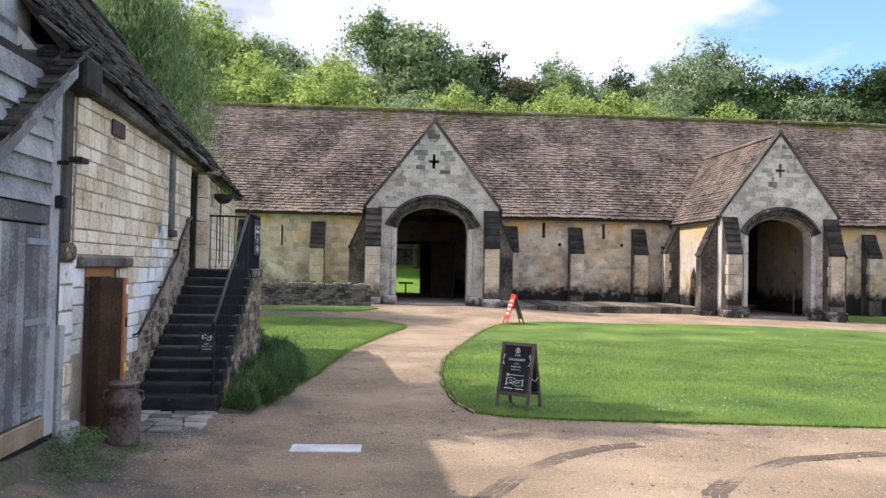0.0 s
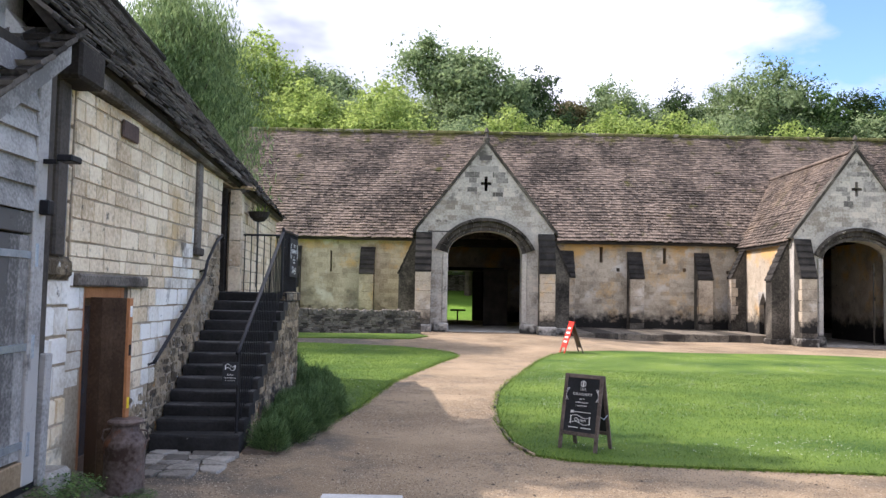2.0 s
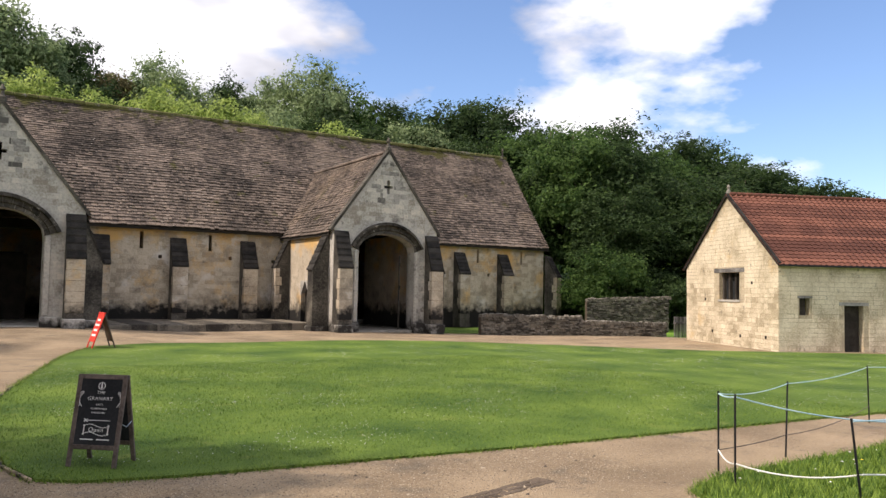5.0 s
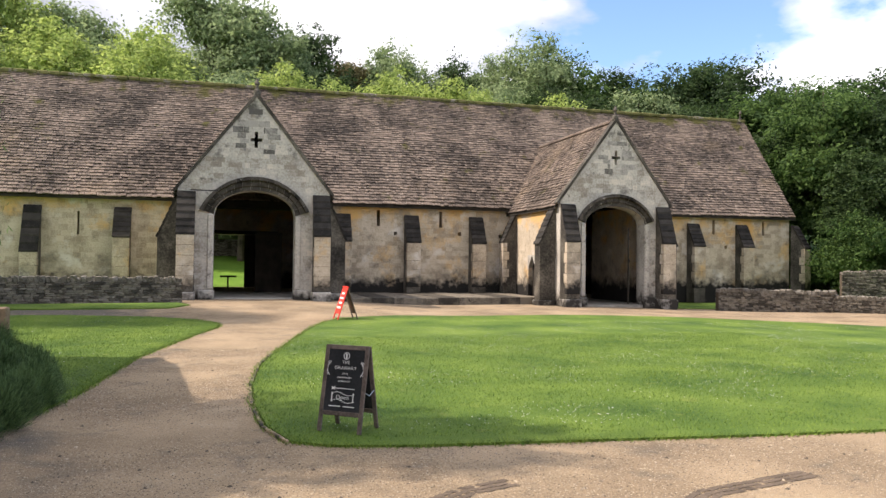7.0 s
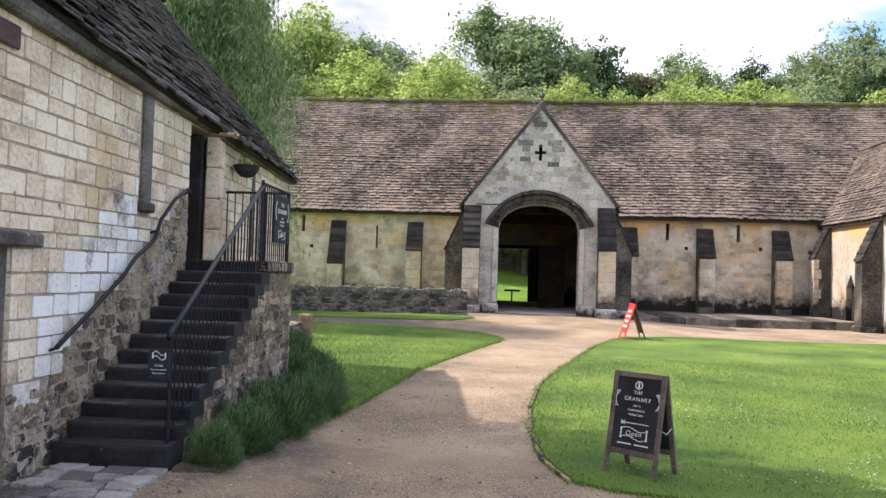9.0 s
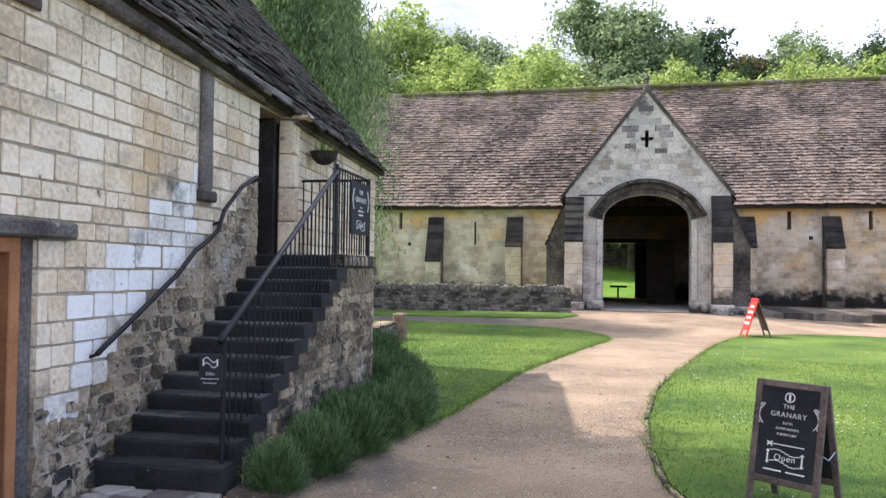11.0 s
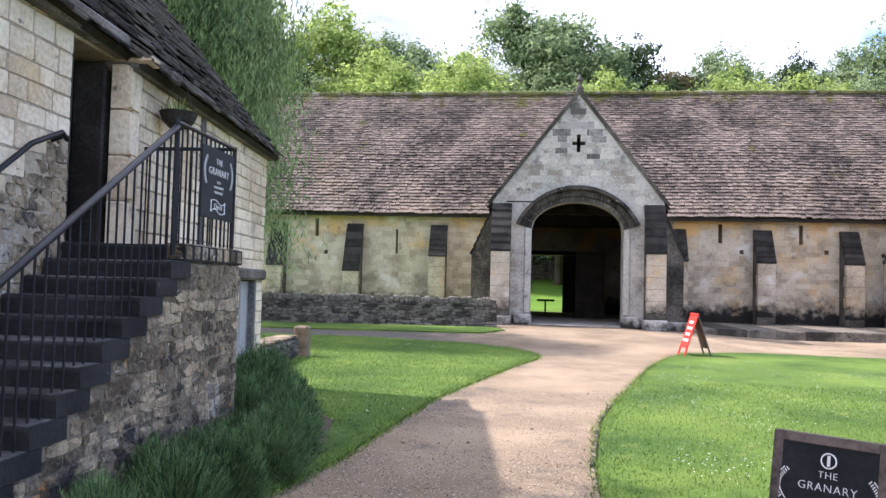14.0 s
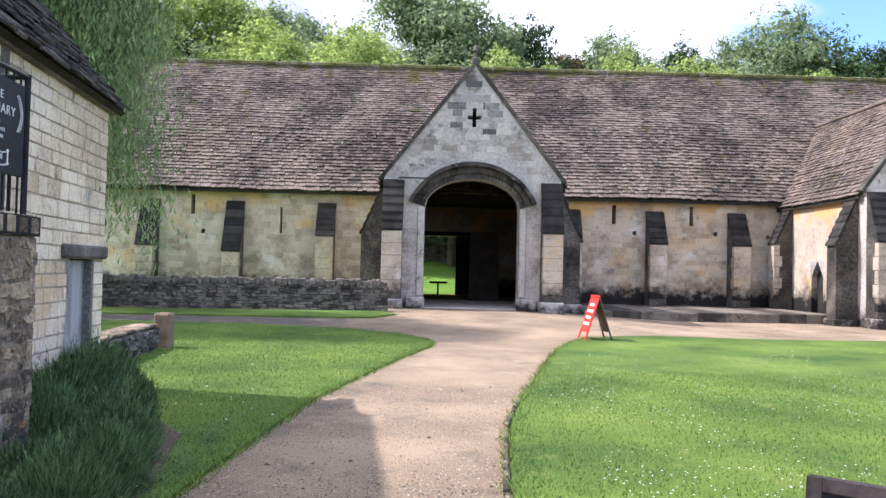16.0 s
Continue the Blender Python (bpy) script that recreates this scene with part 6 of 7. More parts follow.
part("chain", tube(bmesh.new(), [BM_ @ Vector((0.3, -0.02 + 0.08, 0.5)), BM_ @ Vector((0.3, 0.19, 0.44)), BM_ @ Vector((0.3, 0.32, 0.5))], 0.006, 5), m_galv, ab)

rs = link("sandwich_board", None, None, "red plastic folding sign on the path", "sign")
RMat = Matrix.Translation((2.8, -16.2, ground_z(2.8, -16.2) + 0.01)) @ Matrix.Rotation(radians(-82), 4, "Z")
for s in (-1, 1):
    tl = RMat @ Matrix.Translation((0, s * 0.36, 0)) @ Matrix.Rotation(radians(s * 18), 4, "X")
    mt = m_red if s < 0 else m_frame
    for x in (-0.3, 0.24):
        boxed("leg", x, x + 0.06, -0.015, 0.015, 0.0, 0.25, mt, rs, tl)
    boxed("panel", -0.3, 0.3, -0.015, 0.015, 0.22, 1.14, mt, rs, tl, 0.006)
    if s < 0:
        for k, w in enumerate((0.4, 0.34, 0.42, 0.3)):
            boxed("white_bar", -w / 2, w / 2, -0.02, -0.016, 0.4 + k * 0.17, 0.47 + k * 0.17, m_chalk, rs, tl)
part("hinge_bar", tube(bmesh.new(), [RMat @ Vector((-0.3, 0, 1.12)), RMat @ Vector((0.3, 0, 1.12))], 0.03), m_red, rs)

boxed("inspection_cover", -3.1, -2.22, -36.74, -36.36, -0.15, -0.055, m_cover, None, Matrix.Identity(4), 0.01, label="pale flat metal cover set in the gravel", category="cover", kind="")

# ---- rope fence ----
fence = link("rope_fence", None, None, "rope fence on thin metal stakes", "fence")
stakes = [((6.55, -37.42), (6.55, -37.42), 1.0), ((5.95, -38.12), (5.95, -38.12), 1.05), ((8.25, -37.15), (8.45, -37.05), 1.0), ((12.3, -36.0), (12.25, -36.0), 1.0), ((6.35, -39.3), (6.25, -39.25), 0.85)]
tops = []
for (x, y), (x2, y2), h in stakes:
    z = ground_z(x, y)
    part("stake", tube(bmesh.new(), [(x, y, z - 0.1), (x2, y2, z + h)], 0.012, 6), m_iron, fence)
    tops.append((Vector((x2, y2, z + h - 0.03)), Vector((x, y, z + 0.3))))


def rope(a, b, sag, mat, r=0.009):
    pts_ = [a.lerp(b, k / 10) - Vector((0, 0, sag * 4 * (k / 10) * (1 - k / 10))) for k in range(11)]
    part("rope", tube(bmesh.new(), pts_, r, 6), mat, fence)


T, B = [t for t, _ in tops], [b for _, b in tops]
far_l = Vector((24, -38, 0.95))
rope(T[0], T[2], 0.06, m_rope, 0.006)
rope(T[2], T[3], 0.05, m_rope, 0.006)
rope(T[3], far_l, 0.1, m_rope, 0.006)
rope(T[0], T[1], 0.02, m_rope)
rope(T[1], Vector((9.6, -38.6, 0.55)), 0.12, m_rope)
rope(T[4], Vector((11, -38.9, 0.75)), 0.05, m_rope)
rope(B[0], B[1], 0.05, m_wrope)
rope(B[1], B[4], 0.08, m_wrope)
rope(B[4], Vector((11, -39.6, 0.25)), 0.1, m_wrope)
rope(B[0], B[2], 0.02, m_frame, 0.006)
rope(B[2], B[3], 0.08, m_frame, 0.006)

# bench or table seen against the light in the barn
bn = link("lectern", None, None, "dark information lectern standing in the barn doorway", "lectern")
boxed("lectern_top", -1.55, -0.55, 7.4, 7.8, 1.0, 1.12, m_dark, bn, None, 0.02)
boxed("lectern_leg", -1.12, -1.02, 7.55, 7.65, 0.26, 1.0, m_dark, bn)

# low wall and stump beyond the granary
dry_wall("stone_wall", (-7.0, -23.8), (-7.25, -20.4), 0.5, 0.5, "short low rubble wall beyond the granary", False, 0.5)
st = link("post", None, None, "short weathered timber post at the wall end", "post")
boxed("timber", -7.16, -6.82, -20.3, -19.96, 0.0, 0.74, m_post, st, None, 0.04)
for k in range(5):
    boxed("coping_slab", -7.3 - 0.05 * k, -6.8 - 0.05 * k, -23.8 + 0.68 * k, -23.13 + 0.68 * k, 0.47, 0.53, m_rubble, None, None, 0.02, label="pale flat coping slab on the low wall", category="coping")

# stone edging of the lawn
edging = link("edging", None, None, "thin stone edging along the path", "edging", kind="structure")
for (x0, y0), (x1, y1) in zip(LAWN_R[:5], LAWN_R[1:6]):
    a, b = Vector((x0, y0, 0)), Vector((x1, y1, 0))
    n = max(1, int((b - a).length / 0.55))
    for k in range(n):
        p, q = a.lerp(b, k / n), a.lerp(b, (k + 1) / n)
        ang = math.atan2((q - p).y, (q - p).x)
        z = ground_z(p.x, p.y)
        boxed("kerb_stone", 0.005, (q - p).length - 0.005, 0.03, 0.075, z - 0.06, z + 0.035 + rg.uniform(-0.015, 0.012), m_rubble, edging, Matrix.Translation((p.x, p.y, 0)) @ Matrix.Rotation(ang, 4, "Z"), 0.008)

# tyre tracks pressed into the gravel
tracks = link("tyre_tracks", None, None, "curved dark tyre tracks in the gravel", "tyre tracks", kind="stuff")


def track(pts_, w):
    vs, fs = [], []
    pts_ = [Vector((*p, 0)) for p in pts_]
    dense = []
    for a, b in zip(pts_, pts_[1:]):
        n = max(2, int((b - a).length / 0.05))
        dense += [a.lerp(b, k / n) for k in range(n)]
    for i in range(len(dense) - 1):
        d = (dense[i + 1] - dense[i]).normalized()
        s = Vector((-d.y, d.x, 0))
        for lane in (-0.34, 0.0, 0.34):
            if rg.random() < 0.05:
                continue
            c = dense[i] + s * (lane * w + rg.uniform(-0.01, 0.01))
            h = 0.13 * w
            b = len(vs)
            e = d * 0.027 * rg.uniform(0.7, 1.2)
            sh = d * (0.02 if lane else 0)
            for q, zz in ((c - s * h - e + sh, 0.004), (c + s * h - e, 0.004), (c + s * h + e, 0.010), (c - s * h + e + sh, 0.010)):
                vs.append((q.x, q.y, ground_z(q.x, q.y) + zz))
            fs.append((b, b + 1, b + 2, b + 3))
    meshed("track", vs, fs, m_tread, tracks, kind="stuff")


track([(-1.1, -39.4), (-0.84, -38.7), (-0.33, -37.67), (0.3, -36.86), (0.92, -36.4), (1.5, -36.2)], 0.26)
track([(1.1, -39.5), (1.43, -38.67), (2.0, -37.87), (3.1, -37.0), (4.6, -36.6)], 0.26)


# ---- plants ----
rl = random.Random(21)
def leafy_weed(name, count, rnd, label):
    """A low heap of broad leaves on short stalks."""
    vs, fs = [], []
    for q in range(count):
        a, r = rnd.uniform(0, 6.283), 0.5 * math.sqrt(rnd.random())
        h = rnd.uniform(0.03, 0.36) * (1 - 1.2 * r * r)
        c = Vector((r * math.cos(a), r * math.sin(a), h))
        u = Vector((math.cos(a + rnd.gauss(0, 0.8)), math.sin(a + rnd.gauss(0, 0.8)), rnd.uniform(-0.5, 0.25))).normalized()
        v = u.cross(Vector((rnd.gauss(0, 0.3), rnd.gauss(0, 0.3), 1))).normalized()
        l = rnd.uniform(0.025, 0.055)
        b = len(vs)
        vs += [c, c + u * l * 0.5 + v * l * 0.42, c + u * l * 1.1, c + u * l * 0.5 - v * l * 0.42]
        fs += [(b, b + 1, b + 2), (b, b + 2, b + 3)]
    return meshed(name, vs, fs, m_weed, None, label, "weeds")


def lavender_bush(count, rnd, label):
    """A rounded mound of stiff stems that fan out from a woody foot, narrow leaves along them, spikes standing clear."""
    bush_ = link("lavender", None, None, label, "lavender")
    sets = {"foliage": ([], []), "tall_growth": ([], [])}
    for q in range(count):
        vs, fs = sets["tall_growth" if q % 5 == 0 else "foliage"]
        a = rnd.uniform(0, 6.283)
        el = math.asin(rnd.random() ** 0.8)
        rim = 1.0 + 0.10 * math.sin(3 * a + 1.1) + 0.07 * math.sin(7 * a)
        d = Vector((math.cos(a) * math.cos(el), math.sin(a) * math.cos(el), math.sin(el)))
        far = 0.37 * rim * rnd.uniform(0.6, 1.04) * (1.12 if q % 5 == 0 else 1.0)
        tip = Vector((d.x * far, d.y * far, 0.03 + 1.45 * d.z * far))
        run = rnd.uniform(0.06, 0.15)
        way = (d * 0.85 + Vector((rnd.gauss(0, 0.16), rnd.gauss(0, 0.16), 0.6))).normalized()
        low = tip - way * run
        low.z = max(low.z, 0.005)
        wa = rnd.uniform(0, 6.283)
        w = Vector((math.cos(wa), math.sin(wa), 0)) * rnd.uniform(0.0012, 0.0026)
        b = len(vs)
        mid = low.lerp(tip, 0.55) + d * 0.012
        vs += [low - w * 0.6, low + w * 0.6, mid + w, mid - w, tip]
        fs += [(b, b + 1, b + 2, b + 3), (b + 3, b + 2, b + 4)]
        for side in (-1, 1):
            if q % 2:
                k = low.lerp(tip, rnd.uniform(0.3, 0.7))
                e = k + w * side * 9 + way * 0.03
                b = len(vs)
                vs += [k - way * 0.006, k + way * 0.006, e]
                fs.append((b, b + 1, b + 2))
    for name, (vs, fs) in sets.items():
        meshed(name, vs, fs, m_laven, bush_)
    bm = bmesh.new()
    for k in range(7):
        a = k * 0.9
        tube(bm, [(0.03 * math.cos(a), 0.03 * math.sin(a), -0.02), (0.12 * math.cos(a), 0.12 * math.sin(a), 0.16), (0.2 * math.cos(a), 0.2 * math.sin(a), 0.3)], [0.012, 0.009, 0.005], 5)
    part("woody_base", bm, m_bark, bush_)
    return bush_


lav_src = [lavender_bush(9500, rl, "bushy green lavender clump beside the stair") for k in range(3)]
spots = [(0.92, 1.5, 0.78), (1.6, 1.62, 0.98), (2.45, 1.72, 1.08), (3.3, 1.75, 1.0), (4.1, 1.82, 1.08), (4.95, 1.75, 1.05), (5.8, 1.55, 1.1), (6.6, 1.3, 1.05),
         (2.05, 1.35, 0.75), (2.95, 1.35, 0.9), (3.75, 1.36, 0.85), (4.6, 1.38, 0.9), (5.45, 1.1, 1.15), (6.2, 0.75, 1.25), (7.0, 0.55, 1.35), (7.8, 0.45, 1.4), (8.6, 0.3, 1.4), (9.4, 0.1, 1.15), (7.5, 1.05, 0.85), (8.5, 0.75, 0.8)]
for i, (u, n, s) in enumerate(spots):
    p = g(u, n, 0)
    m = Matrix.Translation((p.x, p.y, ground_z(p.x, p.y) + 0.0)) @ Matrix.Rotation(rl.uniform(0, 6.28), 4, "Z") @ Matrix.Scale(s, 4)
    if i < 3:
        lav_src[i].matrix_basis = m
        tagged(lav_src[i], group="lavender along the stair")
    else:
        copy_thing(lav_src[i % 3], Matrix.Translation(m.translation) @ m.to_3x3().normalized().to_4x4() @ Matrix.Scale(s / lav_src[i % 3].scale[0], 4))
vs, fs = [], []
for k in range(9000):
    t = rl.random()
    x = -3.98 + 0.5 * smooth(t * 1.6) - 0.1 * t + rl.gauss(-0.07, 0.09)
    y = -34.6 + 6.6 * t
    if noise.noise(Vector((x * 4, y * 4, 7))) < -0.05:
        continue
    c = Vector((x, y, ground_z(x, y) + 0.03 + rl.random() ** 2 * 0.12))
    a = rl.uniform(0, 6.283)
    u = Vector((math.cos(a), math.sin(a), rl.uniform(-0.4, 0.3)))
    v = Vector((-math.sin(a), math.cos(a), rl.uniform(-0.3, 0.3)))
    l = rl.uniform(0.008, 0.02)
    b = len(vs)
    vs += [c, c + u * l * 0.5 + v * l * 0.42, c + u * l * 1.1, c + u * l * 0.5 - v * l * 0.42]
    fs += [(b, b + 1, b + 2), (b, b + 2, b + 3)]
meshed("border_weeds", vs, fs, m_weed, None, "small leafy weeds along the bed edge", "weeds", kind="stuff")
soil = draped("flower_bed", [(-4.36, -34.9), (-3.95, -34.7), (-3.72, -32.2), (-3.62, -30.4), (-4.0, -28.4), (-5.3, -26.6), (-6.0, -25.9), (-5.8, -28.5), (-4.6, -30.4), (-4.42, -33)], 0.04, m_soil, "dark soil bed under the lavender", "flower bed")
weed_src = leafy_weed("weed", 900, rl, "leafy green weeds at the wall foot")
for i, (u, n, s) in enumerate(((-2.5, 0.25, 1.0), (-2.15, 0.3, 0.8), (-2.85, 0.3, 1.0), (-3.2, 0.4, 0.9), (-1.75, 0.75, 0.5), (-2.45, 0.6, 0.7), (-2.0, 0.65, 0.5), (-2.95, 0.65, 0.7), (-3.6, 0.5, 0.7), (-4.1, 0.5, 0.6))):
    p = g(u, n, 0)
    m = Matrix.Translation((p.x, p.y, ground_z(p.x, p.y) + 0.015)) @ Matrix.Rotation(rl.uniform(0, 6.28), 4, "Z") @ Matrix.Scale(s * 0.62, 4)
    if i == 0:
        weed_src.matrix_basis = m
        tagged(weed_src, group="weeds at the wall foot")
    else:
        copy_thing(weed_src, m @ Matrix.Scale(1 / weed_src.scale[0], 4))
# earth verge at the foot of the timber barn
xs_, ys_ = np.arange(-6.7, -4.55, 0.15), np.arange(-43.0, -37.0, 0.25)
vg = [(x, y, ground_z(x, y) + 0.018 + 0.02 * noise.noise(Vector((x * 3, y * 3, 0))) - (0.06 if x > -4.75 else 0.0)) for y in ys_ for x in xs_]
nx_ = len(xs_)
meshed("verge", vg, [(j * nx_ + i, j * nx_ + i + 1, (j + 1) * nx_ + i + 1, (j + 1) * nx_ + i) for j in range(len(ys_) - 1) for i in range(nx_ - 1)], m_verge, None, "bare earth verge with thin mossy grass", "verge", kind="structure", shade=True)


def grass_field(name, poly, count, hmin, hmax, rnd, label, lift=0.03, keep=None):
    vs, fs = [], []
    xs, ys = [p[0] for p in poly], [p[1] for p in poly]
    made = 0
    while made < count:
        x, y = rnd.uniform(min(xs), max(xs)), rnd.uniform(min(ys), max(ys))
        if not inside(x, y, poly) or (keep and not keep(x, y)):
            continue
        made += 1
        z = ground_z(x, y) + lift - 0.005
        h = rnd.uniform(hmin, hmax)
        a, la = rnd.uniform(0, 3.14), rnd.uniform(0, 6.28)
        w = 0.0045 + h * 0.03
        wx, wy = w * math.cos(a), w * math.sin(a)
        b = len(vs)
        vs += [(x - wx, y - wy, z), (x + wx, y + wy, z), (x + 0.5 * h * math.cos(la), y + 0.5 * h * math.sin(la), z + h)]
        fs.append((b, b + 1, b + 2))
    return meshed(name, vs, fs, m_blade, None, label, "grass", kind="stuff")


NEAR_R = [(-0.7, -34.2), (-0.75, -30), (-0.2, -25.5), (0.6, -22.4), (14, -22.4), (14, -35.2), (5.6, -34.7), (1, -34.25)]
grass_field("grass", NEAR_R, 90000, 0.015, 0.045, rl, "short mown grass blades")
grass_field("grass", LAWN_L, 45000, 0.015, 0.045, rl, "short mown grass blades", keep=lambda x, y: x > -8)
grass_field("grass", LAWN_F, 42000, 0.03, 0.14, rl, "rough grass blades", keep=lambda x, y: x < 16 and y > -41)


def edge_tufts(poly, idx, n, rnd):
    vs, fs = [], []
    for i in idx:
        a, b = Vector((*poly[i], 0)), Vector((*poly[(i + 1) % len(poly)], 0))
        L = (b - a).length
        for _ in range(int(n * L)):
            p = a.lerp(b, rnd.random()) + Vector((rnd.gauss(0, 0.05), rnd.gauss(0, 0.05), 0))
            h = rnd.uniform(0.03, 0.11)
            la, wa = rnd.uniform(0, 6.28), rnd.uniform(0, 3.14)
            z = ground_z(p.x, p.y) - 0.01
            w = 0.006
            k = len(vs)
            vs += [(p.x - w * math.cos(wa), p.y - w * math.sin(wa), z), (p.x + w * math.cos(wa), p.y + w * math.sin(wa), z), (p.x + h * math.cos(la), p.y + h * math.sin(la), z + h)]
            fs.append((k, k + 1, k + 2))
    meshed("grass_edge", vs, fs, m_blade, None, "ragged grass edge along the path", "grass", kind="stuff")


edge_tufts(LAWN_R, [0, 1, 2, 3, 4, 5, 6, 7, 8, 17, 18, 19, 20, 21], 260, rl)
edge_tufts(LAWN_L, [0, 1, 2, 3, 4, 5, 6, 7, 8], 260, rl)
edge_tufts(LAWN_F, [0, 1, 2, 3, 4, 9], 260, rl)
edge_tufts(LAWN_W, [0, 1, 4, 5, 6, 7], 160, rl)


def daisies(name, poly, count, rnd, mat, size, label, z=0.06):
    vs, fs = [], []
    xs, ys = [p[0] for p in poly], [p[1] for p in poly]
    made = 0
    while made < count:
        x, y = rnd.uniform(min(xs), max(xs)), rnd.uniform(min(ys), max(ys))
        if not inside(x, y, poly) or noise.noise(Vector((x * 0.45, y * 0.45, 3.0))) < rnd.uniform(-0.25, 0.45):
            continue
        made += 1
        s = size * rnd.uniform(0.6, 1.2)
        zz = ground_z(x, y) + z + rnd.uniform(0, 0.03)
        b = len(vs)
        vs.append((x, y, zz + 0.3 * s))
        for k in range(6):
            vs.append((x + s * math.cos(k * 1.047), y + s * math.sin(k * 1.047), zz))
        fs += [(b, b + 1 + k, b + 1 + (k + 1) % 6) for k in range(6)]
    meshed(name, vs, fs, mat, None, label, "flowers", kind="stuff")


daisies("daisies", [(0, -33.8), (0, -24), (3, -17), (24, -19.5), (34, -27), (34, -35), (6, -34.5)], 9500, rl, m_petal, 0.0085, "white daisies scattered over the lawn")
daisies("daisies", LAWN_L, 350, rl, m_petal, 0.013, "white daisies in the shaded lawn")
daisies("daisies", [(6, -38), (14, -37.2), (14, -41), (6.5, -41)], 60, rl, m_petal, 0.016, "white daisies in rough grass", 0.12)
daisies("dandelions", [(6, -38), (14, -37.2), (14, -41), (6.5, -41)], 14, rl, m_yellow, 0.025, "yellow dandelions in rough grass", 0.12)


# loose stones on the gravel
def pebbles(n, rnd):
    vs, fs = [], []
    for _ in range(n):
        x, y = rnd.uniform(-5.2, 6.0), -41.5 + 17 * rnd.random() ** 1.5
        if inside(x, y, LAWN_R) or inside(x, y, LAWN_L) or inside(x, y, LAWN_F):
            continue
        s = rnd.uniform(0.004, 0.013) if rnd.random() < 0.992 else rnd.uniform(0.015, 0.035)
        z = ground_z(x, y)
        b = len(vs)
        a = rnd.uniform(0, 1.5)
        for k in range(4):
            r = s * rnd.uniform(0.7, 1.2)
            vs.append((x + r * math.cos(a + k * 1.57), y + r * math.sin(a + k * 1.57), z - 0.001))
        vs.append((x + rnd.uniform(-0.3, 0.3) * s, y + rnd.uniform(-0.3, 0.3) * s, z + s * 0.6))
        fs += [(b + k, b + (k + 1) % 4, b + 4) for k in range(4)]
    meshed("pebbles", vs, fs, m_pebble, None, "loose small stones on the gravel", "pebbles", kind="stuff")


m_pebble = surf("pebble", (0.09, 0.072, 0.055), (0.44, 0.365, 0.27), 3, 30, 0.9, 0, vary=0.9, island=True)
pebbles(85000, rl)


# ---- trees ----
def make_tree(name, rnd, mat, height, spread, leaves, leaf, crown_from=0.3, blobs=16, label="", hang=False):
    """A tapered trunk, limbs, and a crown of separate leaves gathered in uneven clumps."""
    t = link(name, None, None, label, "tree")
    bm = bmesh.new()
    tube(bm, [(0, 0, -0.3), (rnd.uniform(-0.1, 0.1), rnd.uniform(-0.1, 0.1), height * 0.3), (rnd.uniform(-0.3, 0.3), rnd.uniform(-0.3, 0.3), height * 0.62), (rnd.uniform(-0.5, 0.5), 0, height * 0.9)],
         [height * 0.022, height * 0.017, height * 0.010, height * 0.003], 8)
    cl = []
    zc, zs = height * (0.5 + crown_from / 2), height * (0.5 - crown_from / 2)
    while len(cl) < blobs:
        d = Vector((rnd.uniform(-1, 1), rnd.uniform(-1, 1), rnd.uniform(-1, 1)))
        if not 0.25 < d.length < 1.0:
            continue
        br = spread * rnd.uniform(0.2, 0.4)
        k = 1 - 0.22 * d.z if d.z > 0 else 1.0
        c = Vector((d.x * (spread - br * 0.6) * k, d.y * (spread - br * 0.6) * k, zc + d.z * (zs - br * 0.6)))
        cl.append((c, br))
        if len(cl) % 3 == 0:
            zt = max(0.15 * height, c.z - 0.2 * height)
            tube(bm, [(0, 0, zt), (c.x * 0.5, c.y * 0.5, (zt + c.z) / 2 - 0.02 * height), tuple(c)], [height * 0.007, height * 0.005, height * 0.0015], 5)
    part("trunk", bm, m_bark, t)
    vs, fs = [], []
    sprays = []
    for c, br in cl:
        for q in range(16):
            d = Vector((rnd.gauss(0, 1), rnd.gauss(0, 1), rnd.gauss(0.25, 1))).normalized()
            sprays.append((c + Vector((d.x, d.y, d.z * 0.85)) * br * rnd.uniform(0.35, 1.28), br * rnd.uniform(0.13, 0.36), d))
    for _ in range(leaves):
        c, br, d = sprays[rnd.randrange(len(sprays))]
        p = c + Vector((rnd.gauss(0, br), rnd.gauss(0, br), rnd.gauss(0, br * 0.7)))
        if hang:
            p.z -= rnd.random() ** 1.5 * height * 0.45 * (0.3 + math.hypot(p.x, p.y) / spread)
            p.z = max(p.z, 1.0 + 1.8 * rnd.random())
        s = leaf * rnd.uniform(0.55, 1.25)
        n1 = (d + Vector((rnd.gauss(0, 0.6), rnd.gauss(0, 0.6), rnd.gauss(0.3, 0.6)))).normalized()
        u = n1.cross(Vector((rnd.gauss(0, 1), rnd.gauss(0, 1), rnd.gauss(0, 1)))).normalized()
        v = n1.cross(u)
        if hang:
            u, v = Vector((rnd.gauss(0, 0.4), rnd.gauss(0, 0.4), -1)) * 1.25, Vector((math.cos(_), math.sin(_), rnd.gauss(0, 0.3))) * 0.55
        b = len(vs)
        vs += [tuple(p - u * s * 0.5), tuple(p + v * s * 0.36 + u * s * 0.1), tuple(p + u * s * 0.5 - v * s * 0.25)]
        fs.append((b, b + 1, b + 2))
    meshed("crown", vs, fs, mat, t, kind="")
    return t


rt = random.Random(8)
kinds = {}
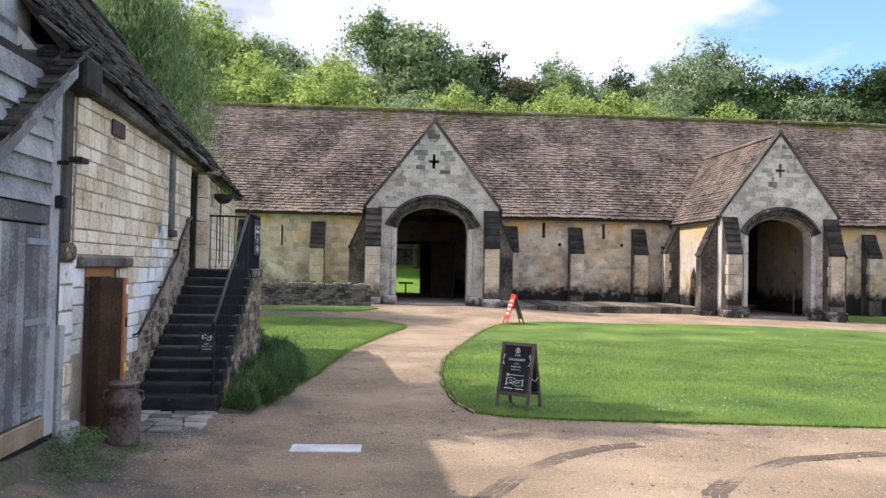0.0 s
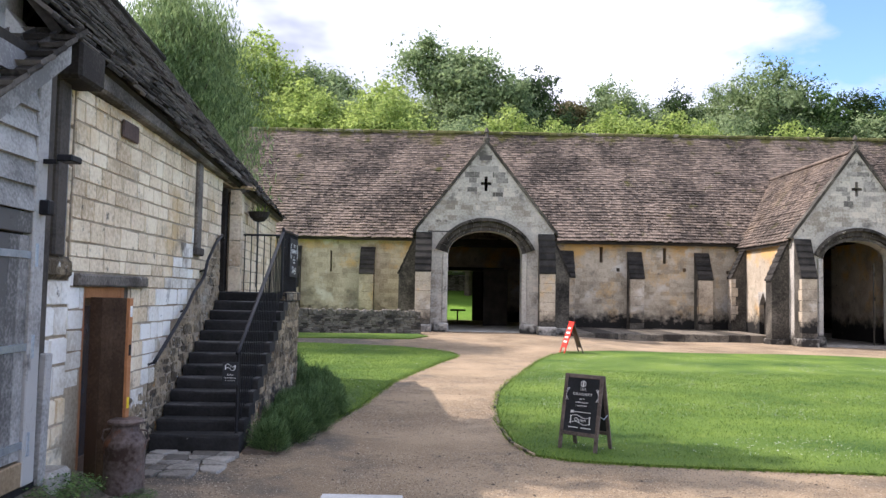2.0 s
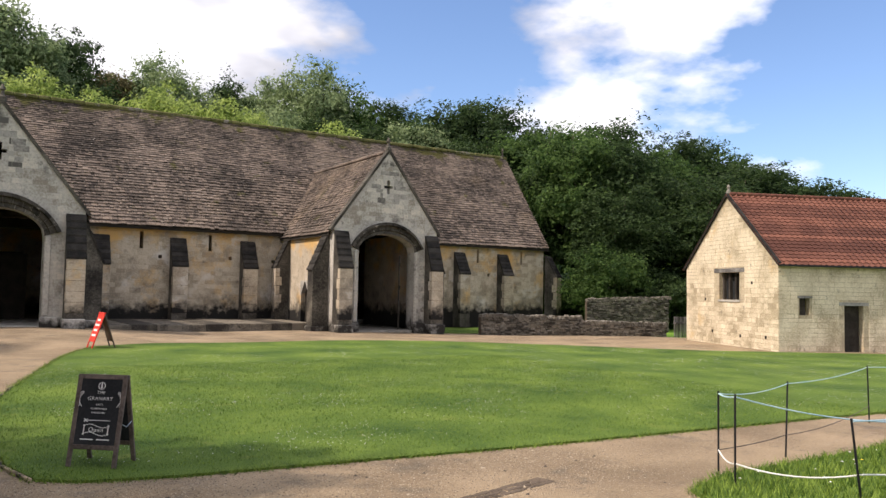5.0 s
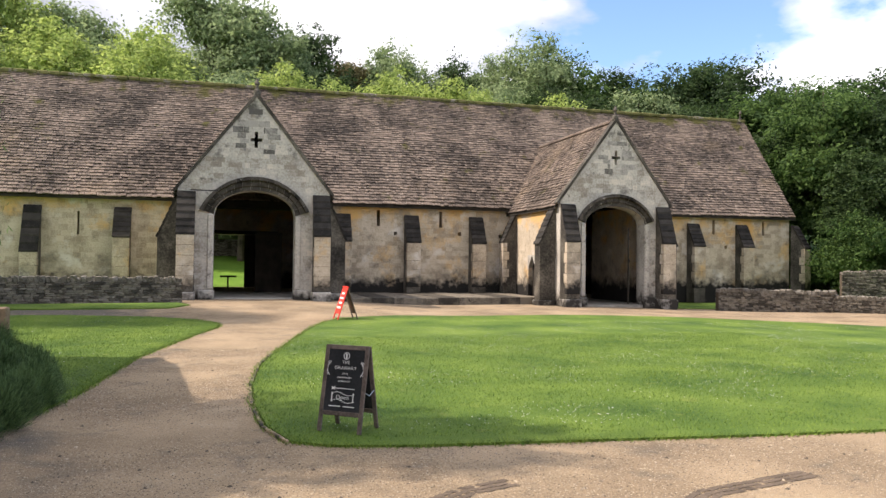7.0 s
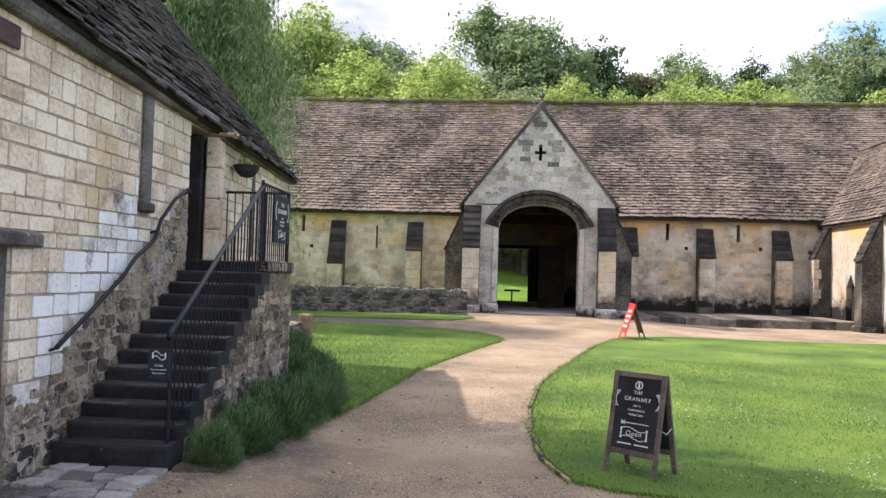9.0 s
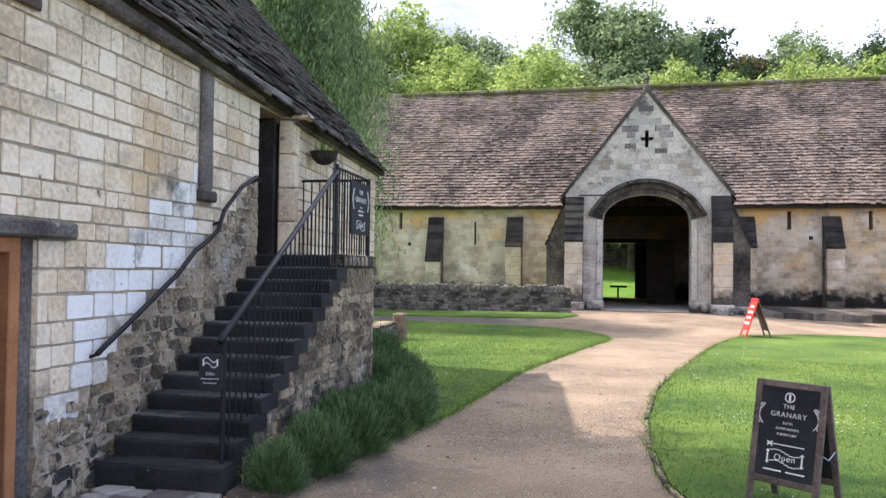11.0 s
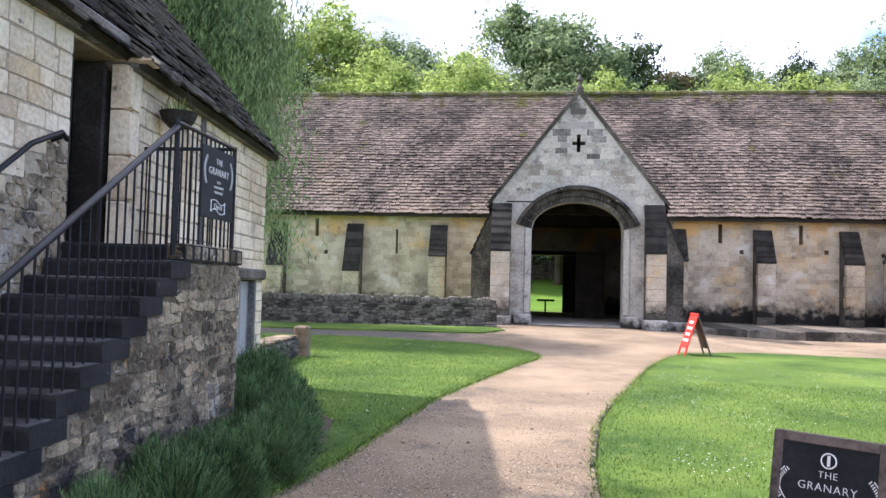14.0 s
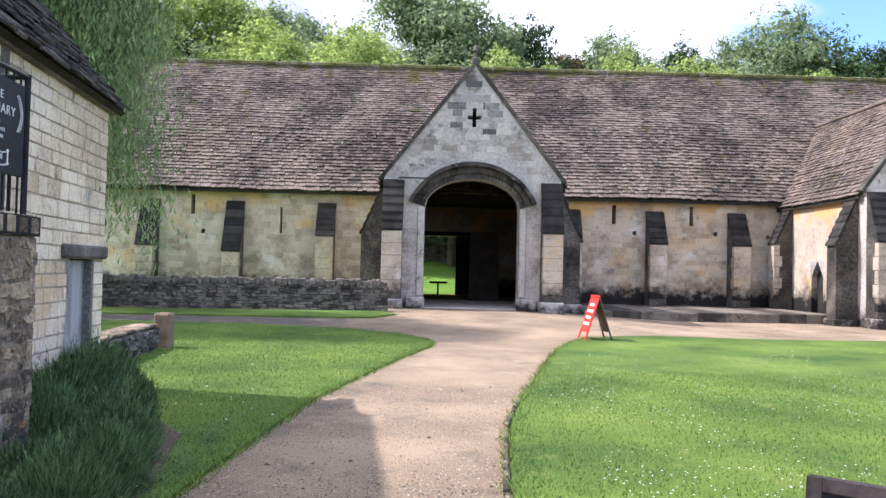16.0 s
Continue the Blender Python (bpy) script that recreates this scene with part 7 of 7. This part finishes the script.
for key, mat, label in (("mid", 0, "tall leafy green tree on the hill"), ("fresh", 1, "fresh yellow-green tree on the hill"), ("dark", 2, "dark green tree on the hill"), ("brown", 3, "brownish green tree on the hill"), ("deep", 4, "deep green tree at the wood's edge")):
    kinds[key] = [make_tree("tree", rt, m_leaf[mat], 16.0, 5.0, 33000, 0.35, 0.12, 70, label) for _ in range(2 if key in ("mid", "dark") else 1)]
used = {}
# x, y, height of the top above the datum, crown radius, kind
WOOD = [(-27, 24, 26, 6, "fresh"), (-21.5, 36, 28.3, 6.5, "fresh"), (-15.5, 38, 26.5, 6, "mid"), (-8.6, 40, 24.5, 6.5, "fresh"), (-3, 44, 31.5, 7, "mid"), (2.5, 42, 28.3, 6, "mid"), (8, 46, 29, 5, "dark"),
        (12.5, 48, 26.3, 4.5, "brown"), (17, 47, 27.2, 5, "mid"), (21.5, 48, 25.2, 5, "mid"), (25.6, 48, 26.7, 4.5, "dark"), (30, 47, 26.4, 4.5, "mid"), (33.5, 42, 28, 6, "mid"), (38.8, 43, 27.4, 6, "mid"),
        (43, 41, 25, 5.5, "dark"), (47.5, 41, 24.4, 6, "mid"), (50, 33, 24, 6.5, "mid"), (-34, 30, 25, 7, "mid"), (-41, 20, 24, 7, "mid"),
        (-8, 24, 20, 5.5, "fresh"), (3.5, 19, 17, 4.2, "fresh"), (7.5, 21, 16.5, 4, "fresh"), (12.5, 22.5, 18.3, 4.5, "fresh"), (17.5, 20, 17.2, 4.6, "fresh"), (23, 24, 17.5, 4.5, "mid"), (28, 22, 17, 4.5, "fresh"),
        (-15, 26, 21, 5.5, "fresh"), (33, 26, 18.5, 5, "dark"), (37, 24, 19, 5, "mid"), (41.5, 24.5, 21.5, 5.5, "dark"), (48, 26, 23, 6, "dark"), (43.5, 11, 18, 5.5, "mid"), (40.8, 4, 16.2, 4.6, "mid"),
        (45, 1.5, 14.5, 4.5, "dark"), (49.8, 5, 15.8, 5, "mid"), (55, 14, 19.5, 6, "dark"), (59, 8, 18, 5.5, "dark"), (65.4, 9.5, 18, 5, "mid"), (63.5, 3, 15, 5, "dark"), (68, 0, 12.5, 5.5, "dark"), (75, -6, 11.5, 6, "dark"),
        (40, -2.5, 10, 3.6, "dark"), (46.5, -5, 11, 4.4, "dark"), (53, -3, 12.5, 5, "dark"), (58, -4, 12, 5, "dark"), (38, 8, 12, 4, "dark"), (40, 15, 17, 5, "dark"), (84, -14, 11, 6, "dark"),
        (-27, 34, 25, 6, "dark"), (-12, 33, 22, 5.5, "mid"), (5.5, 44, 25, 5.5, "mid"), (14.8, 50, 25, 5, "mid"), (19.3, 50, 25.5, 5, "dark"), (23.5, 51, 25, 5, "mid"), (28, 50, 25.4, 5, "mid"), (36, 46, 26, 5, "dark"), (20.5, 22, 16.8, 4, "fresh"), (0, 22, 17, 4.5, "mid"), (-20, 30, 20, 6, "mid"), (0, 34, 20, 5.5, "mid"), (9, 36, 21, 5.5, "dark"), (16, 36, 20, 5.5, "dark"), (25, 36, 20, 5.5, "mid"), (32, 35, 21, 5.5, "dark"), (45, 32, 21, 6, "dark"), (53, 24, 21, 6, "dark")]
for x, y, top_z, rad, key in WOOD:
    gz = ground_z(x, y)
    h = top_z - gz
    key = ("deep" if key == "mid" else "dark") if x > 37 else key
    src = kinds[key][rt.randrange(len(kinds[key]))]
    sh, sr = h / 16.0 / 0.97, 1.12 * rad / 5.0
    m = Matrix.Translation((x, y, gz)) @ Matrix.Rotation(rt.uniform(0, 6.28), 4, "Z") @ Matrix.Diagonal((sr, sr, sh, 1))
    if src.name not in used:
        used[src.name] = src
        src.matrix_basis = m
        tagged(src, group="trees on the hill")
    else:
        s0 = src.scale
        copy_thing(src, m @ Matrix.Diagonal((1 / s0[0], 1 / s0[1], 1 / s0[2], 1)))

willow = make_tree("willow_tree", rt, m_leaf[5], 11.5, 3.0, 95000, 0.16, 0.4, 60, "weeping willow with hanging pale green foliage behind the granary", True)
willow.matrix_basis = Matrix.Translation((-13.4, -13.0, 0.3)) @ Matrix.Scale(1.28, 4)
tall = copy_thing(kinds["mid"][0], Matrix.Translation((-13.0, -31.0, 0.0)) @ Matrix.Diagonal((0.62 / kinds["mid"][0].scale[0], 0.62 / kinds["mid"][0].scale[1], 1.12 / kinds["mid"][0].scale[2], 1)))
tagged(tall, label="tall leafy tree behind the granary, shading the path")
bush = make_tree("bush", rt, m_leaf[4], 5.6, 2.9, 17000, 0.22, 0.1, 40, "rounded green thorn bush behind the boundary wall")
bush.matrix_basis = Matrix.Translation((36.4, -4.2, 0.0))
hedge_src = make_tree("hedge_shrub", rt, m_leaf[2], 4.0, 2.6, 8500, 0.28, 0.1, 30, "dark shrub at the wood's foot")
hedge_src.matrix_basis = Matrix.Translation((-6, 32.5, ground_z(-6, 32.5)))
tagged(hedge_src, group="shrubs at the wood's foot")
for x, y in ((-2, 32.5), (2, 33), (6, 32), (38.5, 1.5), (41, -1), (43.5, -3.5), (40.5, -5.5), (47, -8), (37.5, 4.5), (51, -8), (56, -9), (62, -8)):
    copy_thing(hedge_src, Matrix.Translation((x, y, ground_z(x, y))) @ Matrix.Rotation(rt.uniform(0, 6.28), 4, "Z") @ Matrix.Scale(rt.uniform(0.9, 1.3), 4))
